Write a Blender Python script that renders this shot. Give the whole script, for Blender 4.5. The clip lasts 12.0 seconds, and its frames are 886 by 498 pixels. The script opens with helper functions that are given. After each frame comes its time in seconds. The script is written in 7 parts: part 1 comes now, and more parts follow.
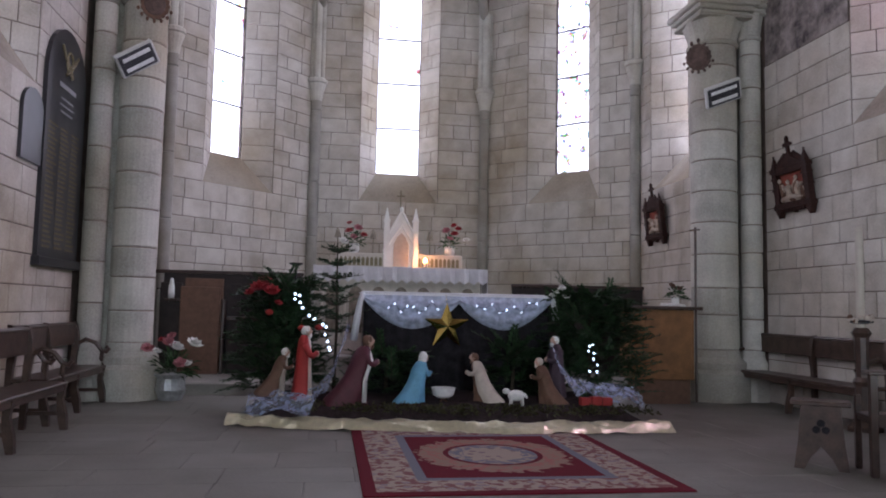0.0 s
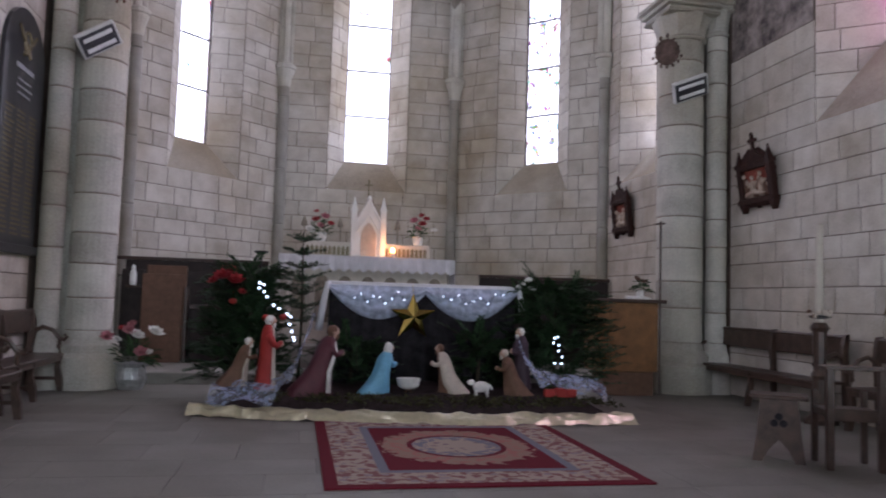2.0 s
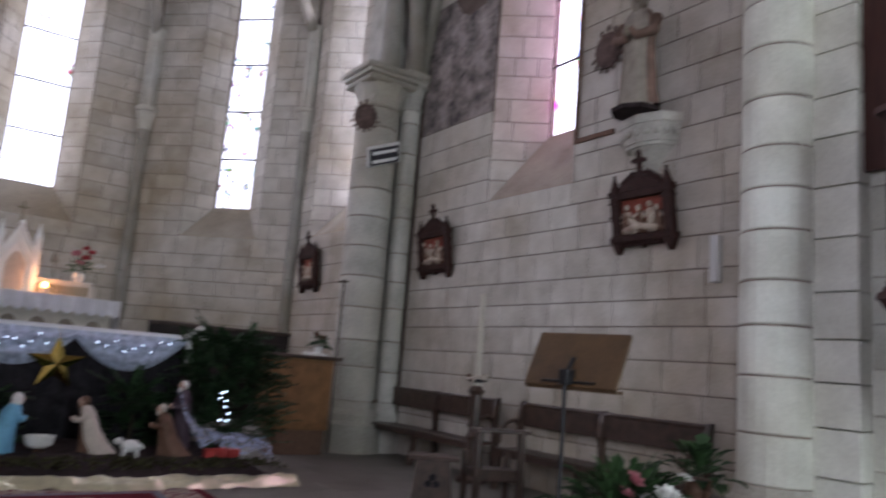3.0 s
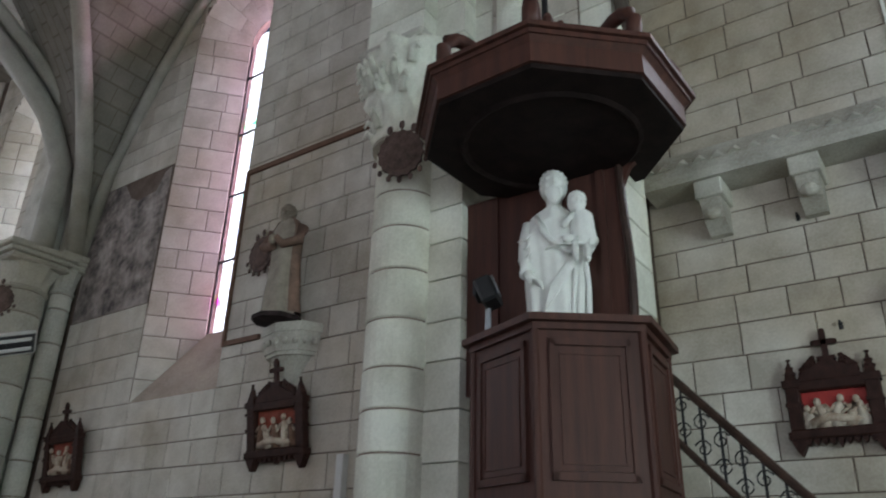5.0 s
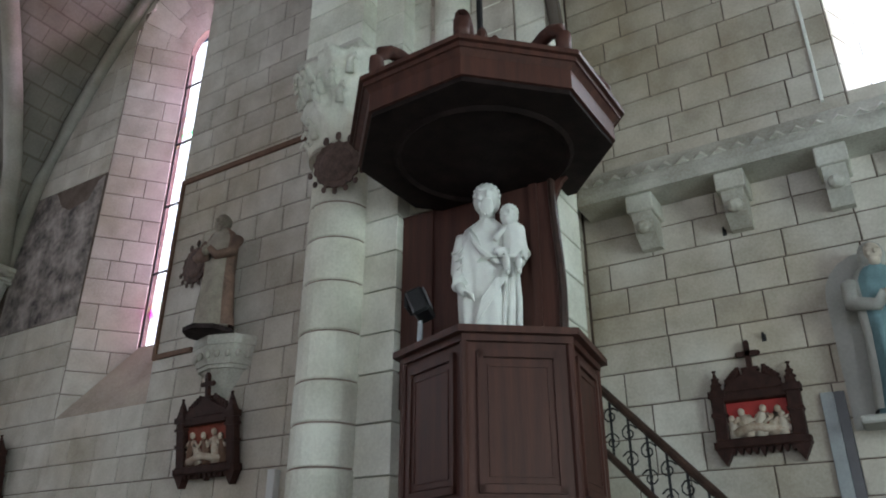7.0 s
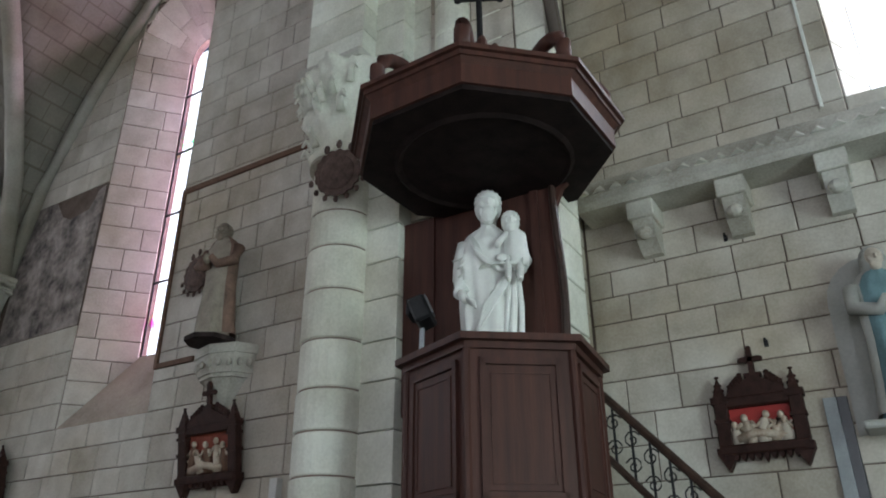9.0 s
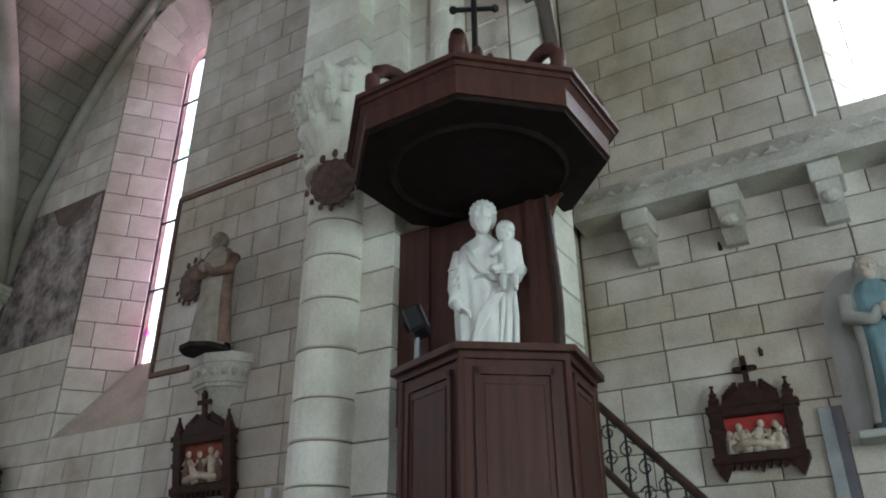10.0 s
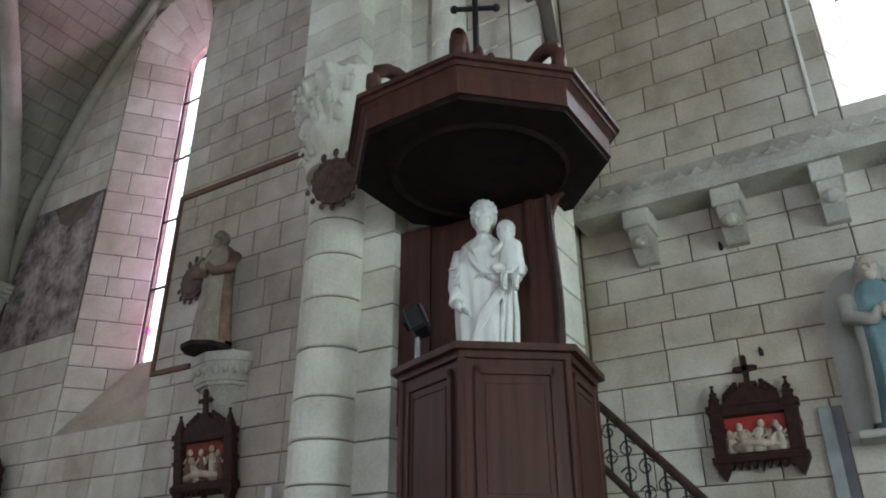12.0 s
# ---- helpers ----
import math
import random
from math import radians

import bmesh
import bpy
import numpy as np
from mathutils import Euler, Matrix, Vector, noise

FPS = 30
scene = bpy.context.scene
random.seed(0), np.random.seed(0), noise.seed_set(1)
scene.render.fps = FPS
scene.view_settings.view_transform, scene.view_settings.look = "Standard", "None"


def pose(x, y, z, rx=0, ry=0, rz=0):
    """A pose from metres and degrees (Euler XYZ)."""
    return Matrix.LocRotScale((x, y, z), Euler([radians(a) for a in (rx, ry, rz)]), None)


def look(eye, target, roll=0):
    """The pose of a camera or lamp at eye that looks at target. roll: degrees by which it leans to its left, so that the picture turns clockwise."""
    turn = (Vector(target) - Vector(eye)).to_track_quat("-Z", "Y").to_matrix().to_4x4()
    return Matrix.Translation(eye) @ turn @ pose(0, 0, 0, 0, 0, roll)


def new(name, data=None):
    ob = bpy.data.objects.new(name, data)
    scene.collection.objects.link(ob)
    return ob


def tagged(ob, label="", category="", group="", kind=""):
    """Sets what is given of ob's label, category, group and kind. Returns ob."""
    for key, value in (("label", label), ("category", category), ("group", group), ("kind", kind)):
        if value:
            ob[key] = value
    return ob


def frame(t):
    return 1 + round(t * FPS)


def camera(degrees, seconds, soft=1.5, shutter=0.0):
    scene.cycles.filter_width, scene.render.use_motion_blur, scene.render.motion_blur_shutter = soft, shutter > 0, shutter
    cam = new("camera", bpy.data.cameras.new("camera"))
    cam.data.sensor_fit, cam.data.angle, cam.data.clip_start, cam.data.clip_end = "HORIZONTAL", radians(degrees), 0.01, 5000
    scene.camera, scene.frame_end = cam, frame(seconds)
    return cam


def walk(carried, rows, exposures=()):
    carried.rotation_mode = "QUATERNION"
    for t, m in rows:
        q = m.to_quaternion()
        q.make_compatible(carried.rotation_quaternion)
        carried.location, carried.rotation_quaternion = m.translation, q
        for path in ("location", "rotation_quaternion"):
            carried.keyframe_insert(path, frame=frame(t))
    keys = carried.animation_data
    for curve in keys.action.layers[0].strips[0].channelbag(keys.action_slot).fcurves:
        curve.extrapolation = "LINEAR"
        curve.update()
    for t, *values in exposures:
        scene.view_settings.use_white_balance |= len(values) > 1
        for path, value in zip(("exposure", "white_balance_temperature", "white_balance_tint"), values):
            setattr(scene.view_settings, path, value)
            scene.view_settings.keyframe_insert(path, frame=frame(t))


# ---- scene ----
cam = camera(61.4, 12.0, soft=1.9, shutter=0.4)
PATH = [
    (0, (-1.464, -8.051, 1.279), (-1.167, -6.079, 1.439), 1.15),
    (0.5, (-1.468, -8.037, 1.286), (-1.157, -6.067, 1.440), 1.00),
    (1, (-1.471, -8.023, 1.293), (-1.151, -6.054, 1.432), 0.89),
    (1.5, (-1.488, -8.015, 1.291), (-1.165, -6.045, 1.427), 1.16),
    (2, (-1.436, -8.015, 1.301), (-1.056, -6.056, 1.434), 1.77),
    (2.5, (-1.303, -7.920, 1.285), (-0.607, -6.055, 1.480), 3.10),
    (3, (-1.221, -7.846, 1.324), (-0.116, -6.210, 1.643), 4.62),
    (3.5, (-1.240, -7.963, 1.383), (0.115, -6.567, 1.846), 4.2),
    (3.7, (-1.225, -7.985, 1.395), (0.196, -6.688, 1.937), 4.45),
    (5.3, (-0.308, -8.448, 1.806), (1.195, -7.428, 2.643), 1.14),
    (5.5, (-0.355, -8.463, 1.763), (1.172, -7.482, 2.603), 1.03),
    (6, (-0.311, -8.458, 1.746), (1.230, -7.492, 2.579), 0.63),
    (6.5, (-0.300, -8.475, 1.764), (1.241, -7.519, 2.607), 0.40),
    (7, (-0.294, -8.494, 1.769), (1.250, -7.543, 2.612), 0.15),
    (9, (-0.302, -8.486, 1.764), (1.235, -7.539, 2.626), -0.17),
    (9.5, (-0.295, -8.504, 1.771), (1.240, -7.566, 2.645), -0.49),
    (10, (-0.309, -8.508, 1.783), (1.226, -7.572, 2.661), -0.28),
    (10.5, (-0.311, -8.501, 1.782), (1.217, -7.563, 2.668), -0.24),
    (11, (-0.315, -8.492, 1.769), (1.214, -7.549, 2.647), 0.05),
    (11.5, (-0.310, -8.494, 1.769), (1.221, -7.550, 2.645), -0.13),
    (12, (-0.315, -8.519, 1.790), (1.219, -7.579, 2.663), -0.14),
]

walk(cam, [(t, look(eye, target, roll)) for t, eye, target, roll in PATH],
     [(0, -0.48, 6050, 24), (2.2, -0.5, 6100, 24), (3.7, -0.68, 6150, 17), (5.4, -0.82, 6220, 6), (7.2, -0.75, 6220, 6), (12, -0.71, 6220, 6)])

# ---- light ----
world = bpy.data.worlds.new("sky")
scene.world = world
world.use_nodes = True
wn = world.node_tree.nodes
sky = wn.new("ShaderNodeTexSky")
sky.sky_type, sky.sun_disc, sky.sun_elevation, sky.sun_rotation = "NISHITA", False, radians(35), radians(120)
world.node_tree.links.new(sky.outputs[0], wn["Background"].inputs[0])
wn["Background"].inputs[1].default_value = 0.1
SKY = 9.0      # brightness of the overcast sky seen through the windows


def sky_lamp(centre, normal, w, h, power=1.0, tint=(0.93, 0.96, 1.0)):
    """The overcast sky just outside a window's opening."""
    d = bpy.data.lights.new("window_sky", "AREA")
    d.shape, d.size, d.size_y = "RECTANGLE", w, h
    d.energy, d.color = SKY * power * math.pi * w * h, tint
    o = new("window_sky", d)
    o.matrix_world = look(centre, Vector(centre) + Vector(normal))
    bm = bmesh.new()
    back = Vector(centre) - Vector(normal) * 0.5
    side = Vector(normal).cross(Vector((0, 0, 1)))
    bm.faces.new([bm.verts.new(back + side * a * (w / 2 + 1.7) + Vector((0, 0, b * (h / 2 + 0.7)))) for a, b in ((-1, -1), (1, -1), (1, 1), (-1, 1))])
    me = bpy.data.meshes.new("backdrop")
    bm.to_mesh(me)
    bm.free()
    me.materials.append(M_SKY)
    tagged(new("backdrop", me), "plain white overcast sky outside a window", "sky", kind="structure")
    return o


# ---- materials ----
def mat(name, col, rough=0.7, metal=0.0, var=0.15, scale=6.0, bump=0.15, fine=60.0, spec=0.4, rnd=0.0, island=False, col2=None, stain=0.0, grain=False):
    m = bpy.data.materials.new(name)
    m.use_nodes = True
    nt = m.node_tree
    n, l = nt.nodes, nt.links
    b = n["Principled BSDF"]
    b.inputs["Roughness"].default_value, b.inputs["Metallic"].default_value = rough, metal
    b.inputs["Specular IOR Level"].default_value = spec
    tc = n.new("ShaderNodeNewGeometry")
    big, small = n.new("ShaderNodeTexNoise"), n.new("ShaderNodeTexNoise")
    for t, s, det in ((big, scale, 4), (small, fine, 3)):
        t.inputs["Scale"].default_value, t.inputs["Detail"].default_value = s, det
        l.new(tc.outputs["Position"], t.inputs["Vector"])
    if grain:
        sq = n.new("ShaderNodeVectorMath")
        sq.operation = "MULTIPLY"
        sq.inputs[1].default_value = (1.6, 1.6, 0.09)
        l.new(tc.outputs["Position"], sq.inputs[0])
        l.new(sq.outputs[0], big.inputs["Vector"])
        l.new(sq.outputs[0], small.inputs["Vector"])
    ramp = n.new("ShaderNodeValToRGB")
    c2 = col2 or tuple(c * (1 - 2.2 * var) for c in col)
    e = ramp.color_ramp.elements
    e[0].position, e[1].position = 0.3, 0.7
    e[0].color, e[1].color = (*c2, 1), (*[min(1, c * (1 + var)) for c in col], 1)
    mix = n.new("ShaderNodeMath")
    mix.operation = "MULTIPLY_ADD"
    mix.inputs[1].default_value, mix.inputs[2].default_value = 0.35, 0.0
    l.new(small.outputs["Fac"], mix.inputs[0])
    add = n.new("ShaderNodeMath")
    add.operation = "MULTIPLY_ADD"
    add.inputs[1].default_value = 0.65
    l.new(big.outputs["Fac"], add.inputs[0])
    l.new(mix.outputs[0], add.inputs[2])
    out = add.outputs[0]
    if rnd:
        if island:
            src = tc.outputs["Random Per Island"]
        else:
            src = n.new("ShaderNodeObjectInfo").outputs["Random"]
        r = n.new("ShaderNodeMath")
        r.operation = "MULTIPLY_ADD"
        r.inputs[1].default_value = rnd
        sub = n.new("ShaderNodeMath")
        sub.operation = "SUBTRACT"
        l.new(out, sub.inputs[0])
        sub.inputs[1].default_value = rnd / 2
        l.new(src, r.inputs[0])
        l.new(sub.outputs[0], r.inputs[2])
        out = r.outputs[0]
    l.new(out, ramp.inputs[0])
    colour = ramp.outputs[0]
    if stain:
        st = n.new("ShaderNodeTexNoise")
        st.inputs["Scale"].default_value, st.inputs["Detail"].default_value = 0.55, 6
        l.new(tc.outputs["Position"], st.inputs["Vector"])
        sr = n.new("ShaderNodeValToRGB")
        sr.color_ramp.elements[0].position, sr.color_ramp.elements[1].position = 0.42, 0.68
        sr.color_ramp.elements[0].color = (1, 1, 1, 1)
        sr.color_ramp.elements[1].color = (1 - stain * 0.8, 1 - stain * 1.0, 1 - stain * 1.3, 1)
        l.new(st.outputs["Fac"], sr.inputs[0])
        mm = n.new("ShaderNodeMix")
        mm.data_type, mm.blend_type = "RGBA", "MULTIPLY"
        mm.inputs[0].default_value = 1
        l.new(colour, mm.inputs[6])
        l.new(sr.outputs[0], mm.inputs[7])
        colour = mm.outputs[2]
    l.new(colour, b.inputs["Base Color"])
    if bump:
        bp = n.new("ShaderNodeBump")
        bp.inputs["Strength"].default_value, bp.inputs["Distance"].default_value = bump, 0.02
        l.new(add.outputs[0], bp.inputs["Height"])
        l.new(bp.outputs[0], b.inputs["Normal"])
    return m


def glow(name, col, strength):
    m = bpy.data.materials.new(name)
    m.use_nodes = True
    b = m.node_tree.nodes["Principled BSDF"]
    b.inputs["Base Color"].default_value = (*col, 1)
    b.inputs["Emission Color"].default_value = (*col, 1)
    b.inputs["Emission Strength"].default_value = strength
    return m


def stained(name, amount, scale=9.0, value=0.3, lead=(0.015, 0.05), patch=1.7):
    """Pale leaded glass: clear light with small coloured pieces."""
    m = bpy.data.materials.new(name)
    m.use_nodes = True
    n, l = m.node_tree.nodes, m.node_tree.links
    n.remove(n["Principled BSDF"])
    g = n.new("ShaderNodeNewGeometry")
    v = n.new("ShaderNodeTexVoronoi")
    v.inputs["Scale"].default_value = scale
    l.new(g.outputs["Position"], v.inputs["Vector"])
    edge = n.new("ShaderNodeTexVoronoi")
    edge.feature = "DISTANCE_TO_EDGE"
    edge.inputs["Scale"].default_value = scale
    l.new(g.outputs["Position"], edge.inputs["Vector"])
    hsv = n.new("ShaderNodeHueSaturation")
    hsv.inputs["Saturation"].default_value, hsv.inputs["Value"].default_value = 0.9, value
    l.new(v.outputs["Color"], hsv.inputs["Color"])
    nz = n.new("ShaderNodeTexNoise")
    nz.inputs["Scale"].default_value = patch
    l.new(g.outputs["Position"], nz.inputs["Vector"])
    r = n.new("ShaderNodeValToRGB")
    r.color_ramp.elements[0].position, r.color_ramp.elements[1].position = 0.64 - amount * 0.1, 0.74 - amount * 0.1
    l.new(nz.outputs["Fac"], r.inputs[0])
    mx = n.new("ShaderNodeMix")
    mx.data_type = "RGBA"
    mx.inputs[6].default_value = (0.85, 0.86, 0.92, 1)
    l.new(r.outputs[0], mx.inputs[0])
    l.new(hsv.outputs[0], mx.inputs[7])
    er = n.new("ShaderNodeValToRGB")
    er.color_ramp.elements[0].position, er.color_ramp.elements[1].position = lead
    er.color_ramp.elements[0].color = (1 - 0.97 * amount,) * 3 + (1,)
    l.new(edge.outputs["Distance"], er.inputs[0])
    m2 = n.new("ShaderNodeMix")
    m2.data_type, m2.blend_type = "RGBA", "MULTIPLY"
    m2.inputs[0].default_value = 1
    l.new(mx.outputs[2], m2.inputs[6])
    l.new(er.outputs[0], m2.inputs[7])
    t = n.new("ShaderNodeBsdfTransparent")
    l.new(m2.outputs[2], t.inputs[0])
    l.new(t.outputs[0], n["Material Output"].inputs[0])
    return m


def tulle_mat(name, col, clear):
    m = bpy.data.materials.new(name)
    m.use_nodes = True
    n, l = m.node_tree.nodes, m.node_tree.links
    b = n["Principled BSDF"]
    b.inputs["Base Color"].default_value, b.inputs["Roughness"].default_value = (*col, 1), 0.8
    t, mx = n.new("ShaderNodeBsdfTransparent"), n.new("ShaderNodeMixShader")
    g, w = n.new("ShaderNodeNewGeometry"), n.new("ShaderNodeTexNoise")
    w.inputs["Scale"].default_value = 14
    l.new(g.outputs["Position"], w.inputs["Vector"])
    r = n.new("ShaderNodeMapRange")
    r.inputs[1].default_value, r.inputs[2].default_value = 0.3, 0.7
    r.inputs[3].default_value, r.inputs[4].default_value = clear - 0.2, clear + 0.2
    l.new(w.outputs["Fac"], r.inputs[0])
    l.new(r.outputs[0], mx.inputs[0])
    l.new(b.outputs[0], mx.inputs[1])
    l.new(t.outputs[0], mx.inputs[2])
    l.new(mx.outputs[0], n["Material Output"].inputs[0])
    return m


def rug_mat():
    """Persian pattern: red field, cream floral borders, medallion; object coordinates from -1 to 1."""
    m = bpy.data.materials.new("rug_pile")
    m.use_nodes = True
    n, l = m.node_tree.nodes, m.node_tree.links
    b = n["Principled BSDF"]
    b.inputs["Roughness"].default_value, b.inputs["Specular IOR Level"].default_value = 0.95, 0.1
    tc, sp = n.new("ShaderNodeTexCoord"), n.new("ShaderNodeSeparateXYZ")
    l.new(tc.outputs["Object"], sp.inputs[0])

    def math_node(op, a, c=None, clamp=False):
        k = n.new("ShaderNodeMath")
        k.operation, k.use_clamp = op, clamp
        for i, v in enumerate((a, c)):
            if v is None:
                continue
            if isinstance(v, (int, float)):
                k.inputs[i].default_value = v
            else:
                l.new(v, k.inputs[i])
        return k.outputs[0]

    ax, ay = math_node("ABSOLUTE", sp.outputs[0]), math_node("ABSOLUTE", sp.outputs[1])
    ex, ey = math_node("SUBTRACT", 1.2, ax), math_node("SUBTRACT", 1.4, ay)
    edge = math_node("MINIMUM", ex, ey)
    corner = math_node("SUBTRACT", 1.72, math_node("ADD", ax, ay))
    vo = n.new("ShaderNodeTexVoronoi")
    vo.inputs["Scale"].default_value = 9
    l.new(tc.outputs["Object"], vo.inputs["Vector"])
    nz = n.new("ShaderNodeTexNoise")
    nz.inputs["Scale"].default_value, nz.inputs["Detail"].default_value = 13, 5
    l.new(tc.outputs["Object"], nz.inputs["Vector"])

    def mixc(f, a, c):
        k = n.new("ShaderNodeMix")
        k.data_type = "RGBA"
        for i, v in ((0, f), (6, a), (7, c)):
            if isinstance(v, tuple):
                k.inputs[i].default_value = (*v, 1)
            else:
                l.new(v, k.inputs[i])
        return k.outputs[2]

    red, cream, grey, pink = (0.115, 0.012, 0.02), (0.33, 0.27, 0.22), (0.16, 0.16, 0.19), (0.3, 0.13, 0.11)
    flower = math_node("GREATER_THAN", nz.outputs["Fac"], 0.52)
    spots = math_node("LESS_THAN", vo.outputs["Distance"], 0.3)
    border = mixc(flower, cream, (0.19, 0.09, 0.085))
    border = mixc(spots, border, (0.24, 0.2, 0.2))
    rr = math_node("SQRT", math_node("ADD", math_node("POWER", math_node("DIVIDE", ax, 0.78), 2.0), math_node("POWER", math_node("DIVIDE", ay, 0.86), 2.0)))
    wob = math_node("ADD", rr, math_node("MULTIPLY", math_node("SUBTRACT", nz.outputs["Fac"], 0.5), 0.5))
    field = mixc(math_node("LESS_THAN", wob, 0.85), red, mixc(flower, (0.25, 0.17, 0.13), pink))
    field = mixc(math_node("LESS_THAN", rr, 0.56), field, red)
    field = mixc(math_node("LESS_THAN", rr, 0.5), field, mixc(flower, grey, cream))
    field = mixc(math_node("LESS_THAN", rr, 0.33), field, mixc(spots, cream, (0.2, 0.15, 0.15)))
    inner = math_node("MINIMUM", math_node("SUBTRACT", edge, 0.5), math_node("MULTIPLY", corner, 0.8))
    c = mixc(math_node("GREATER_THAN", inner, 0.0), mixc(math_node("GREATER_THAN", edge, 0.42), border, grey), field)
    c = mixc(math_node("LESS_THAN", edge, 0.1), c, red)
    l.new(c, b.inputs["Base Color"])
    bp = n.new("ShaderNodeBump")
    bp.inputs["Strength"].default_value = 0.3
    fz = n.new("ShaderNodeTexNoise")
    fz.inputs["Scale"].default_value = 180
    l.new(tc.outputs["Object"], fz.inputs["Vector"])
    l.new(fz.outputs["Fac"], bp.inputs["Height"])
    l.new(bp.outputs[0], b.inputs["Normal"])
    return m


LIME = (0.6, 0.57, 0.515)
M_STONE = mat("limestone_block", LIME, 0.9, 0, 0.1, 3.0, 0.25, 45, 0.2, rnd=0.2, col2=(0.42, 0.385, 0.33), stain=0.34)
M_STONEJ = mat("limestone_masonry", LIME, 0.9, 0, 0.1, 3.0, 0.25, 45, 0.2, rnd=0.2, island=True, col2=(0.42, 0.385, 0.33), stain=0.34)
M_RIB = mat("rib_stone", (0.38, 0.36, 0.32), 0.9, 0, 0.12, 2.5, 0.2, 40, 0.2, stain=0.35)
M_MORTAR = mat("lime_mortar", (0.15, 0.115, 0.095), 0.95, 0, 0.2, 5, 0.2, 50, 0.1)
M_JOINT = mat("column_joint_mortar", (0.27, 0.215, 0.175), 0.95, 0, 0.25, 4, 0.2, 50, 0.1)
M_SHAFT = mat("dressed_limestone", (0.58, 0.575, 0.525), 0.9, 0, 0.1, 2.5, 0.2, 40, 0.2, rnd=0.3, island=True, col2=(0.34, 0.32, 0.28), stain=0.3)
# tan sill stone, its colour darkened to offset the direct window light
M_SILL = mat("darkened_sill_stone", (0.4, 0.36, 0.3), 0.95, 0, 0.2, 2.2, 0.2, 30, 0.15, col2=(0.26, 0.225, 0.18), stain=0.35)
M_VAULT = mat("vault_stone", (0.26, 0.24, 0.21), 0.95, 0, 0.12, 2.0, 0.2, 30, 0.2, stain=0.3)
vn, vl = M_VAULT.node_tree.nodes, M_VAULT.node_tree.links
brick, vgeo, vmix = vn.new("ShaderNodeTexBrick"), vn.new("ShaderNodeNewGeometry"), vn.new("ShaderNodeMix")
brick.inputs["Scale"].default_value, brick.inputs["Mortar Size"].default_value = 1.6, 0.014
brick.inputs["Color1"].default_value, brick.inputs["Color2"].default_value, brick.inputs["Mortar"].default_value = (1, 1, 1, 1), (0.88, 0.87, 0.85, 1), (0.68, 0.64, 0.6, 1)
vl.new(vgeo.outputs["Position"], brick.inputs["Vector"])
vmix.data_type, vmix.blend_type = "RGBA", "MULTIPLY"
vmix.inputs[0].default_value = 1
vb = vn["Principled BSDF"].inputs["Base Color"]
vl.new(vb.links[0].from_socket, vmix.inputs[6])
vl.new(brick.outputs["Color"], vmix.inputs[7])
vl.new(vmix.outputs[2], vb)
M_PLASTER = mat("grey_plaster", (0.45, 0.45, 0.42), 0.95, 0, 0.1, 2.0, 0.1, 40, 0.2)
M_FLOOR = mat("worn_floor_slab", (0.2, 0.192, 0.17), 0.7, 0, 0.1, 1.6, 0.08, 40, 0.35, rnd=0.15, col2=(0.15, 0.14, 0.12), stain=0.2)
M_FLOORJ = mat("floor_joint", (0.19, 0.18, 0.157), 0.9, 0, 0.15, 3, 0.1, 40, 0.2)
M_STEP = mat("step_stone", (0.28, 0.27, 0.24), 0.85, 0, 0.15, 3, 0.15, 40, 0.2)
M_FRESCO = mat("faded_fresco", (0.38, 0.33, 0.3), 0.95, 0, 0.2, 3.2, 0.2, 13, 0.1, col2=(0.03, 0.026, 0.03))
M_OAK = mat("dark_oak", (0.055, 0.03, 0.022), 0.4, 0, 0.3, 9, 0.1, 80, 0.45)
M_OAK2 = mat("pulpit_oak", (0.085, 0.036, 0.027), 0.5, 0, 0.2, 9, 0.05, 60, 0.2, col2=(0.05, 0.024, 0.02), grain=True)
M_BENCH = mat("bench_oak", (0.07, 0.042, 0.03), 0.38, 0, 0.3, 9, 0.1, 70, 0.5)
M_PINE = mat("honey_wood", (0.24, 0.115, 0.045), 0.4, 0, 0.2, 7, 0.05, 60, 0.4)
M_PINE2 = mat("stand_board", (0.1, 0.055, 0.023), 0.45, 0, 0.2, 7, 0.05, 60, 0.4)
M_FRAME = mat("carved_frame_wood", (0.04, 0.016, 0.012), 0.6, 0, 0.3, 14, 0.2, 80, 0.2)
M_BLACK = mat("black_metal", (0.02, 0.02, 0.022), 0.45, 0.3, 0.2, 10, 0.05, 80)
M_GREYM = mat("grey_metal", (0.3, 0.32, 0.34), 0.4, 0.6, 0.1, 10, 0.05, 80)
M_LAMPW = mat("white_lacquer", (0.6, 0.6, 0.58), 0.4, 0, 0.05, 10, 0.02, 80)
M_LOUVRE = mat("lamp_louvre", (0.09, 0.09, 0.1), 0.3, 0.5, 0.05, 10, 0.02, 80)
M_WHITE = mat("white_painted_plaster", (0.84, 0.85, 0.81), 0.5, 0, 0.05, 6, 0.06, 50)
M_POLY = mat("weathered_polychrome", (0.3, 0.26, 0.2), 0.8, 0, 0.25, 9, 0.2, 50, col2=(0.12, 0.1, 0.08))
M_ALTAR = mat("white_altar_stone", (0.62, 0.58, 0.5), 0.7, 0, 0.1, 8, 0.1, 60)
M_LINEN = mat("white_linen", (0.72, 0.72, 0.74), 0.9, 0, 0.06, 12, 0.15, 90, 0.1)
M_CLOTHB = mat("black_cloth", (0.025, 0.023, 0.026), 0.9, 0, 0.3, 9, 0.25, 60, 0.15)
M_CLOTHBR = mat("dark_brown_cloth", (0.04, 0.028, 0.028), 0.9, 0, 0.3, 9, 0.4, 40, 0.15)
